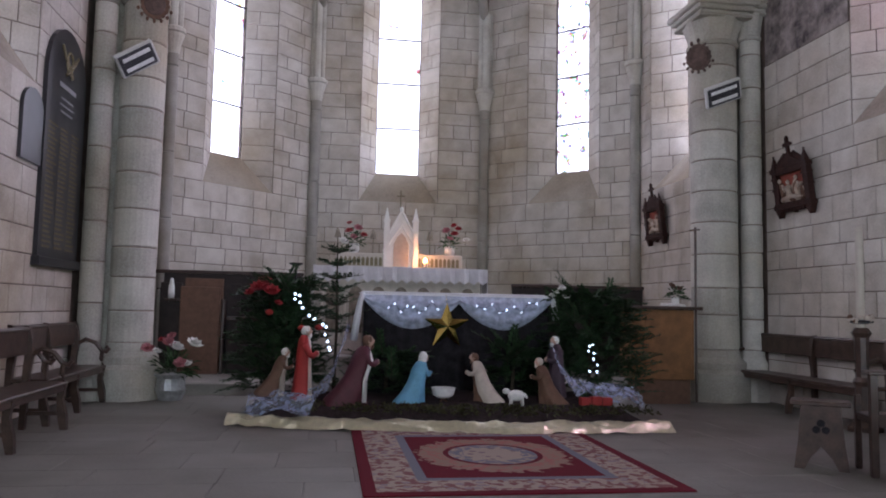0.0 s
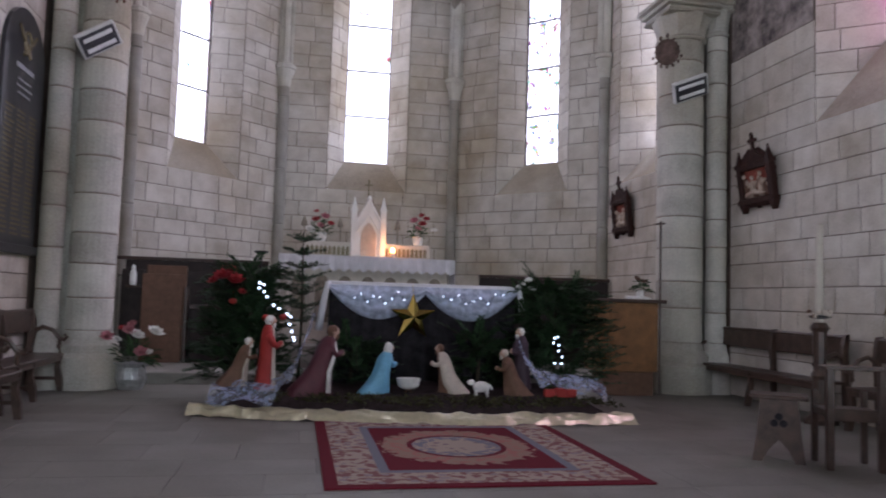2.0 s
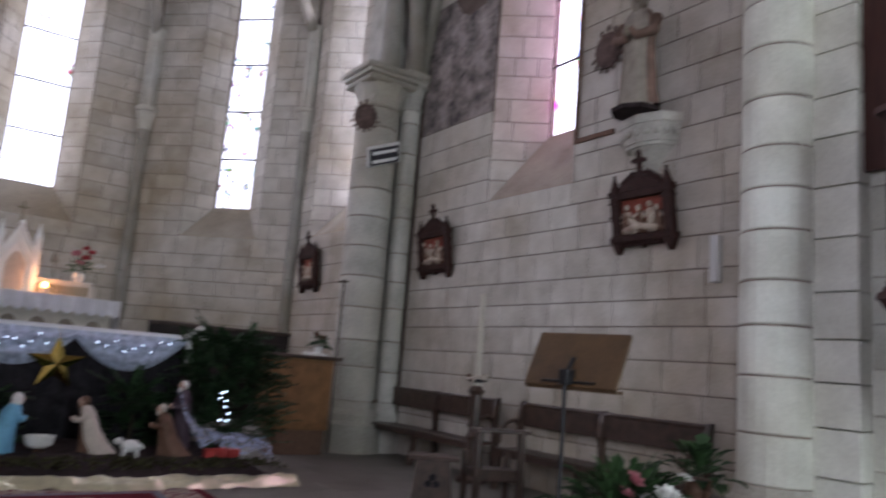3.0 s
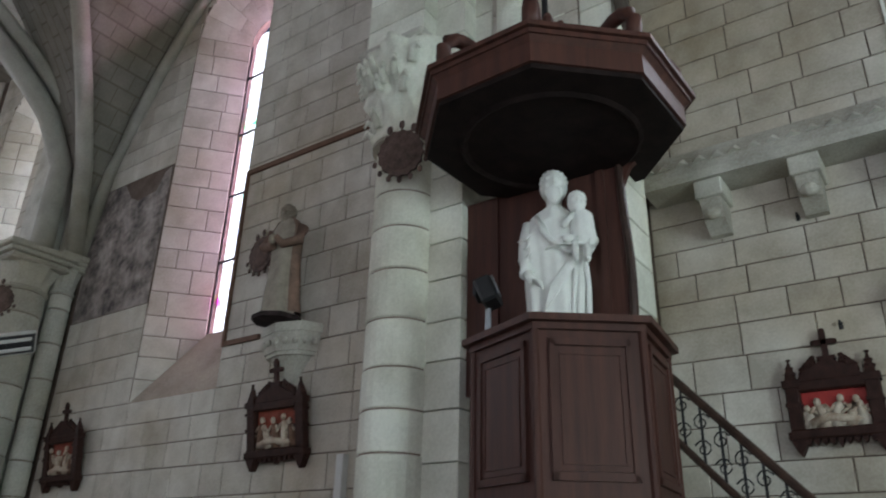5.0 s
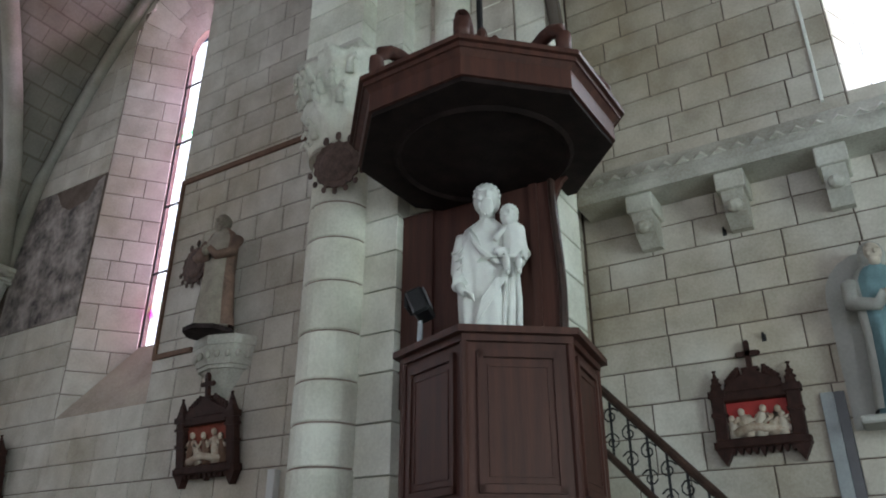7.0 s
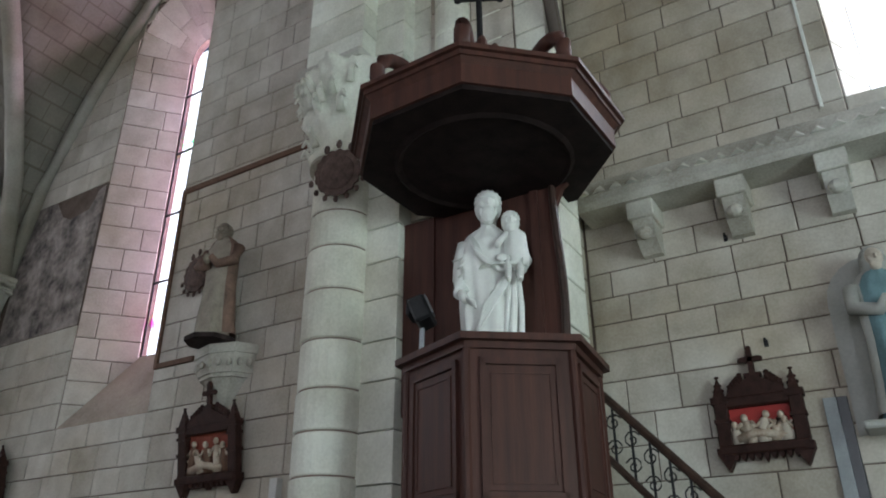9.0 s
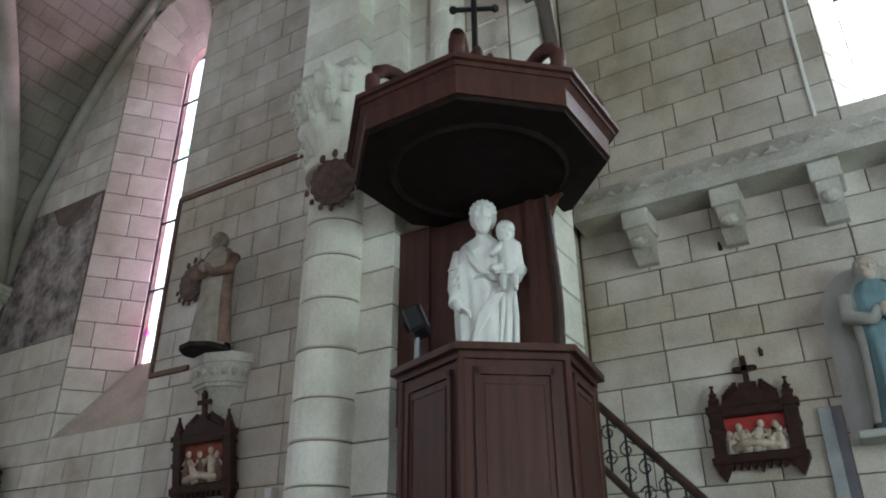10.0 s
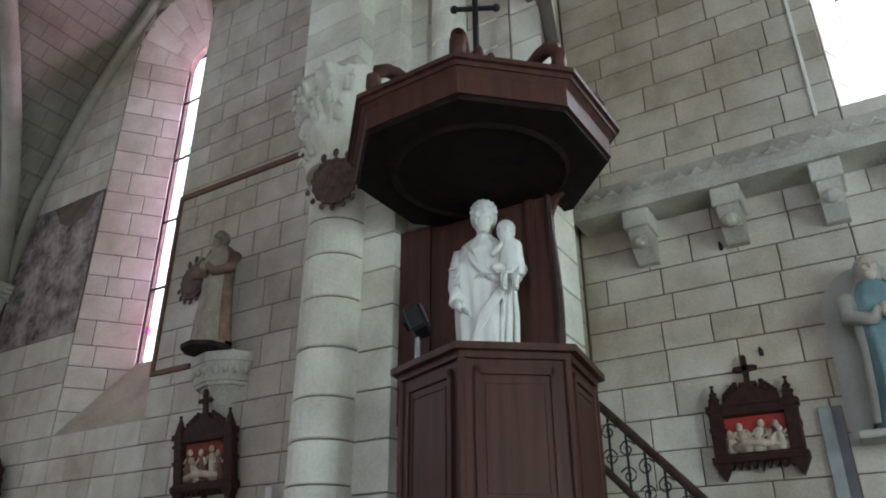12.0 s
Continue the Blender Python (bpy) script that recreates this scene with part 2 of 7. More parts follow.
M_GOLD = mat("gold_foil", (0.85, 0.68, 0.2), 0.16, 1.0, 0.08, 9, 0.25, 25)
M_GOLDP = mat("pale_gold_foil", (0.66, 0.62, 0.42), 0.3, 0.6, 0.08, 9, 0.5, 18)
M_TULLE = tulle_mat("white_tulle", (0.52, 0.6, 0.78), 0.68)
M_TULLE2 = tulle_mat("swag_tulle", (0.6, 0.67, 0.84), 0.38)
M_FIR = mat("fir_needles", (0.035, 0.07, 0.03), 0.7, 0, 0.3, 12, 0.1, 60, 0.2, rnd=0.5, island=True, col2=(0.014, 0.032, 0.014))
M_LEAF = mat("houseplant_leaf", (0.04, 0.085, 0.03), 0.6, 0, 0.3, 12, 0.1, 60, 0.3, rnd=0.5, island=True)
M_BARK = mat("fir_bark", (0.06, 0.045, 0.03), 0.9, 0, 0.3, 20, 0.3, 60)
M_RED = mat("red_petal", (0.32, 0.025, 0.03), 0.6, 0, 0.2, 20, 0.1, 60, rnd=0.3, island=True)
M_PINK = mat("pink_petal", (0.42, 0.15, 0.17), 0.6, 0, 0.2, 20, 0.1, 60, rnd=0.3, island=True)
M_WPET = mat("white_petal", (0.75, 0.74, 0.7), 0.6, 0, 0.08, 20, 0.1, 60)
M_POT = mat("silver_foil_pot", (0.5, 0.52, 0.52), 0.35, 0.6, 0.2, 12, 0.5, 20)
M_TUBE = mat("white_tube", (0.8, 0.8, 0.8), 0.4, 0, 0.03, 10, 0.0, 80)
# pulpit oak for the undersides, with their deep shade put into the colour
M_SOFFIT = mat("shaded_oak", (0.019, 0.012, 0.011), 0.75, 0, 0.3, 6, 0.05, 60, 0.12)
M_SLATE = mat("black_marble", (0.03, 0.03, 0.034), 0.3, 0, 0.2, 5, 0.03, 60, 0.5)
M_GILT = mat("gilt_lettering", (0.2, 0.17, 0.1), 0.5, 0.3, 0.1, 20, 0.0, 60)
M_SKIN = mat("painted_flesh", (0.5, 0.33, 0.25), 0.6, 0, 0.06, 12, 0.03, 60)
M_BLUE = mat("blue_paint", (0.16, 0.42, 0.6), 0.6, 0, 0.1, 12, 0.05, 60)
M_TEAL = mat("faded_blue_paint", (0.17, 0.28, 0.31), 0.7, 0, 0.15, 8, 0.05, 60)
M_REDP = mat("red_paint", (0.36, 0.03, 0.025), 0.6, 0, 0.1, 12, 0.05, 60)
M_RUST = mat("rust_red_ground", (0.27, 0.06, 0.035), 0.7, 0, 0.2, 12, 0.05, 60)
M_MAROON = mat("maroon_paint", (0.09, 0.02, 0.03), 0.6, 0, 0.1, 12, 0.05, 60)
M_PURPLE = mat("purple_paint", (0.07, 0.045, 0.06), 0.6, 0, 0.15, 12, 0.05, 60)
M_MOSS = mat("moss", (0.06, 0.06, 0.03), 0.8, 0, 0.3, 12, 0.1, 60, 0.1, rnd=0.5, island=True, col2=(0.03, 0.025, 0.014))
M_BROWN = mat("brown_paint", (0.15, 0.08, 0.05), 0.7, 0, 0.15, 12, 0.05, 60)
M_CREAM = mat("cream_paint", (0.55, 0.48, 0.4), 0.7, 0, 0.1, 12, 0.05, 60)
M_WAX = mat("candle_wax", (0.52, 0.48, 0.4), 0.5, 0, 0.05, 10, 0.02, 60)
M_SKY = glow("overcast_sky", (0.92, 0.95, 1.0), 5.0)
M_BULB = glow("fairy_bulb", (0.62, 0.8, 1.0), 7)
M_FLAME = glow("candle_flame", (1.0, 0.42, 0.12), 22)
M_WOODFLOOR = mat("dark_panelling", (0.03, 0.02, 0.018), 0.6, 0, 0.3, 8, 0.1, 60)
M_PLAQUEGREY = mat("grey_panel", (0.32, 0.34, 0.35), 0.6, 0, 0.1, 5, 0.05, 50)
M_RELIEF = mat("painted_relief", (0.5, 0.44, 0.36), 0.7, 0, 0.15, 12, 0.2, 50, col2=(0.3, 0.2, 0.14))


# ---- mesh helpers ----
def place(ob, parent):
    ob.parent = parent
    return ob


def part(name, bm, material, parent=None, label="", smooth=False):
    me = bpy.data.meshes.new(name)
    bmesh.ops.recalc_face_normals(bm, faces=bm.faces[:])
    bm.to_mesh(me)
    bm.free()
    for m in material if isinstance(material, (list, tuple)) else [material]:
        me.materials.append(m)
    if smooth:
        me.polygons.foreach_set("use_smooth", [True] * len(me.polygons))
    ob = new(name, me)
    if parent:
        ob.parent = parent
    if label:
        ob["label"] = label
    return ob


def thing(name, loc, label, category, rz=0.0, group="", kind=""):
    e = new(name)
    e.matrix_basis = pose(*loc, 0, 0, rz)
    return tagged(e, label, category, group, kind)


def bx(bm, x0, x1, y0, y1, z0, z1, mi=0, top=None):
    """A box; top=(dx, dy) pulls its top in."""
    tx, ty = top or (0, 0)
    c = [bm.verts.new(p) for p in ((x0, y0, z0), (x1, y0, z0), (x1, y1, z0), (x0, y1, z0),
                                   (x0 + tx, y0 + ty, z1), (x1 - tx, y0 + ty, z1), (x1 - tx, y1 - ty, z1), (x0 + tx, y1 - ty, z1))]
    for q in ((3, 2, 1, 0), (4, 5, 6, 7), (0, 1, 5, 4), (1, 2, 6, 5), (2, 3, 7, 6), (3, 0, 4, 7)):
        bm.faces.new([c[i] for i in q]).material_index = mi
    return bm


def rbx(x0, x1, y0, y1, z0, z1, bev=0.006, top=None):
    bm = bx(bmesh.new(), x0, x1, y0, y1, z0, z1, 0, top)
    bmesh.ops.bevel(bm, geom=bm.edges[:], offset=bev, segments=1, affect="EDGES")
    return bm


def lathe(bm, prof, seg=20, c=(0, 0), mi=0, a0=0.0, a1=2 * math.pi, wob=None):
    """Turn (r, z) pairs about an upright axis at c. wob(angle, z) scales the radius."""
    full = abs(a1 - a0 - 2 * math.pi) < 1e-6
    k = seg if full else seg + 1
    rings = []
    for r, z in prof:
        ring = []
        for i in range(k):
            a = a0 + (a1 - a0) * i / seg
            w = wob(a, z) if wob else 1
            ring.append(bm.verts.new((c[0] + r * w * math.cos(a), c[1] + r * w * math.sin(a), z)))
        rings.append(ring)
    for lo, hi in zip(rings, rings[1:]):
        for i in range(seg):
            j = (i + 1) % k
            bm.faces.new((lo[i], lo[j], hi[j], hi[i])).material_index = mi
    if full:
        bm.faces.new(rings[0][::-1]).material_index = mi
        bm.faces.new(rings[-1]).material_index = mi
    return bm


def tube(bm, pts, r, seg=8, mi=0, r1=None):
    """A round bar along points, tapering from r to r1."""
    pts = [Vector(p) for p in pts]
    rings = []
    for i, p in enumerate(pts):
        d = (pts[min(i + 1, len(pts) - 1)] - pts[max(i - 1, 0)]).normalized()
        u = d.cross(Vector((0.13, 0.07, 1)) if abs(d.z) < 0.95 else Vector((1, 0.1, 0))).normalized()
        v = d.cross(u)
        rr = r + ((r1 if r1 is not None else r) - r) * i / (len(pts) - 1)
        rings.append([bm.verts.new(p + rr * (u * math.cos(a) + v * math.sin(a))) for a in (2 * math.pi * k / seg for k in range(seg))])
    for lo, hi in zip(rings, rings[1:]):
        for i in range(seg):
            bm.faces.new((lo[i], lo[(i + 1) % seg], hi[(i + 1) % seg], hi[i])).material_index = mi
    bm.faces.new(rings[0][::-1]).material_index = mi
    bm.faces.new(rings[-1]).material_index = mi
    return bm


def prism(bm, poly, z0, z1, mi=0, s1=1.0, c=(0, 0)):
    lo = [bm.verts.new((x, y, z0)) for x, y in poly]
    hi = [bm.verts.new((c[0] + (x - c[0]) * s1, c[1] + (y - c[1]) * s1, z1)) for x, y in poly]
    k = len(poly)
    for i in range(k):
        bm.faces.new((lo[i], lo[(i + 1) % k], hi[(i + 1) % k], hi[i])).material_index = mi
    bm.faces.new(lo[::-1]).material_index = mi
    bm.faces.new(hi).material_index = mi
    return bm


def ball(bm, c, r, mi=0, sz=(1, 1, 1), u=10, v=7):
    vs = bmesh.ops.create_uvsphere(bm, u_segments=u, v_segments=v, radius=r)["verts"]
    for w in vs:
        w.co = Vector(c) + Vector((w.co.x * sz[0], w.co.y * sz[1], w.co.z * sz[2]))
    for f in {f for w in vs for f in w.link_faces}:
        f.material_index = mi
    return bm


def plate(bm, poly, y0, y1, mi=0):
    """An outline in x and z, thickened from y0 to y1."""
    a = [bm.verts.new((x, y0, z)) for x, z in poly]
    b = [bm.verts.new((x, y1, z)) for x, z in poly]
    k = len(poly)
    for i in range(k):
        bm.faces.new((a[i], a[(i + 1) % k], b[(i + 1) % k], b[i])).material_index = mi
    bm.faces.new(a[::-1]).material_index = mi
    bm.faces.new(b).material_index = mi
    return bm


def hexa(r, deg, n=6):
    return [(r * math.cos(radians(deg + 360 / n * i)), r * math.sin(radians(deg + 360 / n * i))) for i in range(n)]


# ---- masonry ----
def unit_block():
    bm = bmesh.new()
    back = [bm.verts.new((x, -0.02, z)) for x, z in ((-0.5, -0.5), (0.5, -0.5), (0.5, 0.5), (-0.5, 0.5))]
    mid = [bm.verts.new((x, 0.006, z)) for x, z in ((-0.5, -0.5), (0.5, -0.5), (0.5, 0.5), (-0.5, 0.5))]
    front = [bm.verts.new((x, 0.012, z)) for x, z in ((-0.485, -0.475), (0.485, -0.475), (0.485, 0.475), (-0.485, 0.475))]
    for a, b in ((back, mid), (mid, front)):
        for i in range(4):
            bm.faces.new((a[i], a[(i + 1) % 4], b[(i + 1) % 4], b[i]))
    bm.faces.new(front)
    bmesh.ops.recalc_face_normals(bm, faces=bm.faces[:])
    me = bpy.data.meshes.new("stone")
    bm.to_mesh(me)
    bm.free()
    me.materials.append(M_STONE)
    return me


BLOCK = unit_block()
BV = [tuple(v.co) for v in BLOCK.vertices]
BF = [tuple(p.vertices) for p in BLOCK.polygons]


class Face:
    """An upright stone face: a point on it, its normal into the room, and u along it."""

    def __init__(self, o, n):
        self.o, self.n = Vector((o[0], o[1], 0)), Vector((n[0], n[1], 0)).normalized()
        self.u = self.n.cross(Vector((0, 0, 1)))

    def at(self, u, z, d=0.0):
        return self.o + self.u * u + self.n * d + Vector((0, 0, z))


def rows_of(rng, u0, u1, z0, z1, cut, course=0.3, lens=(0.34, 0.66), breaks=()):
    """Courses of blocks as (u0, u1, z0, z1), left out where cut(z) gives spans."""
    z = z0
    out = []
    while z < z1 - 0.05:
        h = min(course * rng.uniform(0.88, 1.12), z1 - z)
        if z1 - z - h < 0.12:
            h = z1 - z
        for b in breaks:
            if z + 0.02 < b < z + h + 0.1:
                h = b - z
        spans, edge = [], u0
        for a, b in sorted(cut(z + h / 2)):
            if a > edge:
                spans.append((edge, min(a, u1)))
            edge = max(edge, b)
        if edge < u1:
            spans.append((edge, u1))
        for a, b in spans:
            u = a
            while u < b - 0.02:
                w = rng.uniform(*lens) * (0.7 if u == a and rng.random() < 0.5 else 1)
                if b - u - w < 0.2:
                    w = b - u
                w = min(w, b - u)
                out.append((u, u + w, z, z + h))
                u += w
        z += h
    return out


def lay(face, rects, parent, near, gap=0.011, mat_joined=None):
    """Blocks on a face: the rects that near() picks are stones of their own, the others one joined mesh."""
    verts, faces, made = [], [], 0
    for u0, u1, z0, z1 in rects:
        w, h = u1 - u0 - gap, z1 - z0 - gap
        if w < 0.03 or h < 0.03:
            continue
        c = face.at((u0 + u1) / 2, (z0 + z1) / 2)
        if made < 300 and near((u0 + u1) / 2, (z0 + z1) / 2):
            ob = new("stone", BLOCK)
            m = Matrix.Identity(4)
            m.col[0][:3], m.col[1][:3], m.col[2][:3], m.col[3][:3] = face.u * w, face.n, Vector((0, 0, h)), c
            ob.matrix_basis = m
            ob.parent = parent
            made += 1
        else:
            k = len(verts)
            verts += [c + face.u * (x * w) + face.n * y + Vector((0, 0, z * h)) for x, y, z in BV]
            faces += [tuple(k + i for i in f) for f in BF]
    if verts:
        me = bpy.data.meshes.new("masonry")
        me.from_pydata(verts, [], faces)
        me.materials.append(mat_joined or M_STONEJ)
        ob = new("masonry", me)
        ob.parent = parent
        tagged(ob, kind="stuff")


def half_at(w, z):
    """Half the width of a window opening (uc, hw, zb, zs, rise) at a height."""
    uc, hw, zb, zs, rise = w
    if z < zb or z > zs + rise:
        return 0
    return hw if z <= zs else hw * math.sqrt(max(0, 1 - ((z - zs) / rise) ** 2))


def wall(name, face, u0, u1, z0, z1, wins, depth=0.7, label="pale limestone wall of coursed ashlar blocks"):
    """The wall's core with its openings cut through, behind the stone face."""
    bm = bmesh.new()

    def slab(a, b, lo, hi):
        if b - a < 1e-4 or hi - lo < 1e-4:
            return
        p = [face.at(u, z, d) for d in (0, -depth) for u, z in ((a, lo), (b, lo), (b, hi), (a, hi))]
        v = [bm.verts.new(q) for q in p]
        for q in ((0, 1, 2, 3), (7, 6, 5, 4), (0, 4, 5, 1), (1, 5, 6, 2), (2, 6, 7, 3), (3, 7, 4, 0)):
            bm.faces.new([v[i] for i in q])

    edge = u0
    for uc, hw, zb, zs, rise in sorted(wins):
        slab(edge, uc - hw, z0, z1)
        slab(uc - hw, uc + hw, z0, zb)
        k = 16
        for i in range(k):
            a, b = -hw + 2 * hw * i / k, -hw + 2 * hw * (i + 1) / k
            m = min(abs(a), abs(b)) if a * b > 0 else 0
            slab(uc + a, uc + b, zs + rise * math.sqrt(max(0, 1 - (m / hw) ** 2)), z1)
        edge = uc + hw
    slab(edge, u1, z0, z1)
    ob = part(name, bm, M_MORTAR)
    return tagged(ob, label, "wall", kind="structure")


def window(name, face, uc, hw, hg, zb, zg, zs, rise, depth, glass, power=1.0, tint=(0.93, 0.96, 1.0), bars=(1.05,), parent_label="tall lancet window of pale leaded stained glass in a splayed stone reveal", stones=True):
    """A splayed reveal, iron bars, panes of leaded glass and the sky outside."""
    w = thing(name, face.at(uc, zg), parent_label, "window", kind="structure")
    inv = w.matrix_basis.inverted()

    def outline(h, z_low, z_spring, r, d):
        pts = [face.at(uc - h, z_low, d), face.at(uc - h, z_spring, d)]
        pts += [face.at(uc - h * math.cos(math.pi * i / 14), z_spring + r * math.sin(math.pi * i / 14), d) for i in range(1, 14)]
        return pts + [face.at(uc + h, z_spring, d), face.at(uc + h, z_low, d)]

    bm = bmesh.new()
    rg = rise * hg / hw
    a = [bm.verts.new(inv @ p) for p in outline(hw, zb, zs, rise, 0.004)]
    b = [bm.verts.new(inv @ p) for p in outline(hg, zg, zs, rg, -depth)]
    c = [bm.verts.new(inv @ p) for p in outline(hg, zg, zs, rg, -depth - 0.1)]
    for i in range(len(a)):
        j = (i + 1) % len(a)
        if j:
            bm.faces.new((a[i], a[j], b[j], b[i]))
        bm.faces.new((b[i], b[j], c[j], c[i]))
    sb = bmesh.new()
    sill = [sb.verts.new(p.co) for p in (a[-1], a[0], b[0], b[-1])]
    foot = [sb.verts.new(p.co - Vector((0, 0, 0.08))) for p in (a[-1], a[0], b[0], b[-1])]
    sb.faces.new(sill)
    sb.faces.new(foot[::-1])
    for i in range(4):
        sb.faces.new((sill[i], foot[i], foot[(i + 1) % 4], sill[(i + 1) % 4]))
    part("window_sill", sb, M_SILL, w, "steeply sloping tan sill, colour darkened against the window light")
    va, vb = [v.co.copy() for v in a], [v.co.copy() for v in b]
    part("window_reveal", bm, M_MORTAR if stones else M_SHAFT, w, "splayed limestone reveal with a sloping sill")
    if stones:
        mid = inv @ face.at(uc, zs, -depth / 2)
        for i in range(1, len(va) - 3, 2):
            for t0, t1 in (((0.005, 0.52), (0.52, 0.995)) if i % 4 == 1 else ((0.005, 0.7), (0.7, 0.995))):
                q = [va[i].lerp(vb[i], t0), va[i + 2].lerp(vb[i + 2], t0), va[i + 2].lerp(vb[i + 2], t1), va[i].lerp(vb[i], t1)]
                c = (q[0] + q[1] + q[2] + q[3]) / 4
                inward = (mid - c).normalized() * 0.014
                bm = bmesh.new()
                top = [bm.verts.new(c + (p - c) * 0.965 + inward) for p in q]
                bot = [bm.verts.new(c + (p - c) * 0.98) for p in q]
                bm.faces.new(top)
                for k in range(4):
                    bm.faces.new((bot[k], bot[(k + 1) % 4], top[(k + 1) % 4], top[k]))
                part("voussoir", bm, M_STONE, w)
    if stones:
        rng = random.Random(int(abs(uc) * 100) + int(zb * 10))
        for s in (-1, 1):
            p, q = face.at(uc + s * hw, 0, 0), face.at(uc + s * hg, 0, -depth)
            d = (q - p)
            length = d.length
            nn = d.cross(Vector((0, 0, 1))) * s
            jf = Face(p, nn)
            flip = 1 if jf.u.dot(d) > 0 else -1
            rects = []
            for u0, u1, z0, z1 in rows_of(rng, 0.0, length - 0.004, zb, zs, lambda z: [], 0.32, (0.3, 0.6)):
                low = zb + (zg - zb) * (u0 / length)
                if z1 < low:
                    continue
                rects.append((flip * u0, flip * u1, z0, z1) if flip > 0 else (-u1, -u0, z0, z1))
            jw = new("jamb_stones")
            jw.parent = w
            jw.matrix_parent_inverse = inv
            lay(jf, rects, jw, lambda u, z: False)
    bm = bmesh.new()
    step = bars[0]
    z = zg
    i = 0
    top = zs + rg
    while z < top - 0.05:
        z2 = min(z + step, top)
        bm = bmesh.new()
        k = 6
        pts = []
        for j in range(k + 1):
            zz = z + (z2 - z) * j / k
            h = hg if zz <= zs else hg * math.sqrt(max(0.0004, 1 - ((zz - zs) / rg) ** 2))
            pts.append((h, zz))
        poly = [(-h, zz) for h, zz in pts] + [(h, zz) for h, zz in reversed(pts)]
        bm.faces.new([bm.verts.new(inv @ face.at(uc + u, zz, -depth - 0.03)) for u, zz in poly])
        pane = part("pane", bm, glass, w)
        pane.visible_shadow = True
        if z > zg:
            bm = bmesh.new()
            h = pts[0][0]
            p0, p1 = face.at(uc - h, z, -depth - 0.02), face.at(uc + h, z, -depth - 0.02)
            tube(bm, [inv @ p0, inv @ p1], 0.02, 6)
            part("iron_bar", bm, M_BLACK, w)
        z = z2
        i += 1
    bm = bmesh.new()
    for s in (-1, 1):
        tube(bm, [inv @ face.at(uc + s * (hg - 0.006), zg, -depth - 0.02), inv @ face.at(uc + s * (hg - 0.006), zs, -depth - 0.02)], 0.012, 6)
    part("lead_edge", bm, M_BLACK, w)
    sky_lamp(face.at(uc, (zg + top) / 2, -depth - 0.25), face.n, 2 * hg + 0.1, top - zg + 0.1, power, tint)
    return w


G_C, G_L, G_R, G_S = stained("clear_glass", 0.12), stained("pale_glass", 0.42, 13, 0.5, (0.015, 0.05), 3.0), stained("figured_glass", 0.8, 20, 0.34, (0.02, 0.09), 6.0), stained("lattice_glass", 0.5, 10, 1.0)
XR, XL, XN = 5.04, -4.8, 6.45
ZT = 12.7
V1, V2 = (1.92, 8.32), (4.48, 5.76)
rngw = random.Random(7)
WIN = 0.86

# choir wall, on the pulpit's side
f_r = Face((XR, 0), (-1, 0))
side_r = (-0.46, WIN, 3.72, 9.55, 0.95)
w_r = wall("wall_choir_south", f_r, -4.5, 2.75, 0, ZT, [side_r])
window("window_1", f_r, -0.46, WIN, 0.34, 3.72, 4.72, 9.55, 0.95, 0.62, G_S, 2.3, (1.0, 0.6, 0.85))
# choir wall opposite
f_l = Face((XL, 0), (1, 0))
side_l = (0.1, WIN, 3.72, 9.55, 0.95)
w_l = wall("wall_choir_north", f_l, -2.75, 6.07, 0, ZT, [side_l])
window("window_2", f_l, 0.1, WIN, 0.34, 3.72, 4.72, 9.55, 0.95, 0.62, G_S, 0.25)
# apse
f_c = Face((0, V1[1]), (0, -1))
w_c = wall("wall_apse_east", f_c, -V1[0], V1[0], 0, ZT, [(0.03, 0.88, 3.62, 9.2, 0.95)])
window("window_3", f_c, 0.03, 0.88, 0.49, 3.62, 4.32, 9.2, 0.95, 0.45, G_C, 1.3)
f_dr = Face((V1[0], V1[1]), (-1, -1))
f_dl = Face((-V1[0], V1[1]), (1, -1))
DL = 3.62
w_dr = wall("wall_apse_southeast", f_dr, -DL, 0, 0, ZT, [(-1.95, 0.85, 3.58, 9.2, 0.9)])
window("window_4", f_dr, -1.95, 0.85, 0.395, 3.58, 4.28, 9.2, 0.9, 0.45, G_R, 1.0)
w_dl = wall("wall_apse_northeast", f_dl, 0, DL, 0, ZT, [(1.95, 0.85, 3.58, 9.2, 0.9)])
window("window_5", f_dl, 1.95, 0.85, 0.37, 3.58, 4.28, 9.2, 0.9, 0.45, G_L, 1.0)
f_sr = Face((V2[0], V2[1]), (-1, 0))
f_sl = Face((-V2[0], V2[1]), (1, 0))
SL = V2[1] - 2.7
w_sr = wall("wall_apse_south", f_sr, -SL, 0, 0, ZT, [(-1.35, 0.75, 3.58, 9.2, 0.9)])
window("window_6", f_sr, -1.35, 0.75, 0.3, 3.58, 4.28, 9.2, 0.9, 0.55, G_C, 3.5)
w_sl = wall("wall_apse_north", f_sl, 0, SL, 0, ZT, [(1.5, 0.8, 3.58, 9.2, 0.9)])
window("window_7", f_sl, 1.5, 0.8, 0.36, 3.58, 4.28, 9.2, 0.9, 0.45, G_S, 0.4)
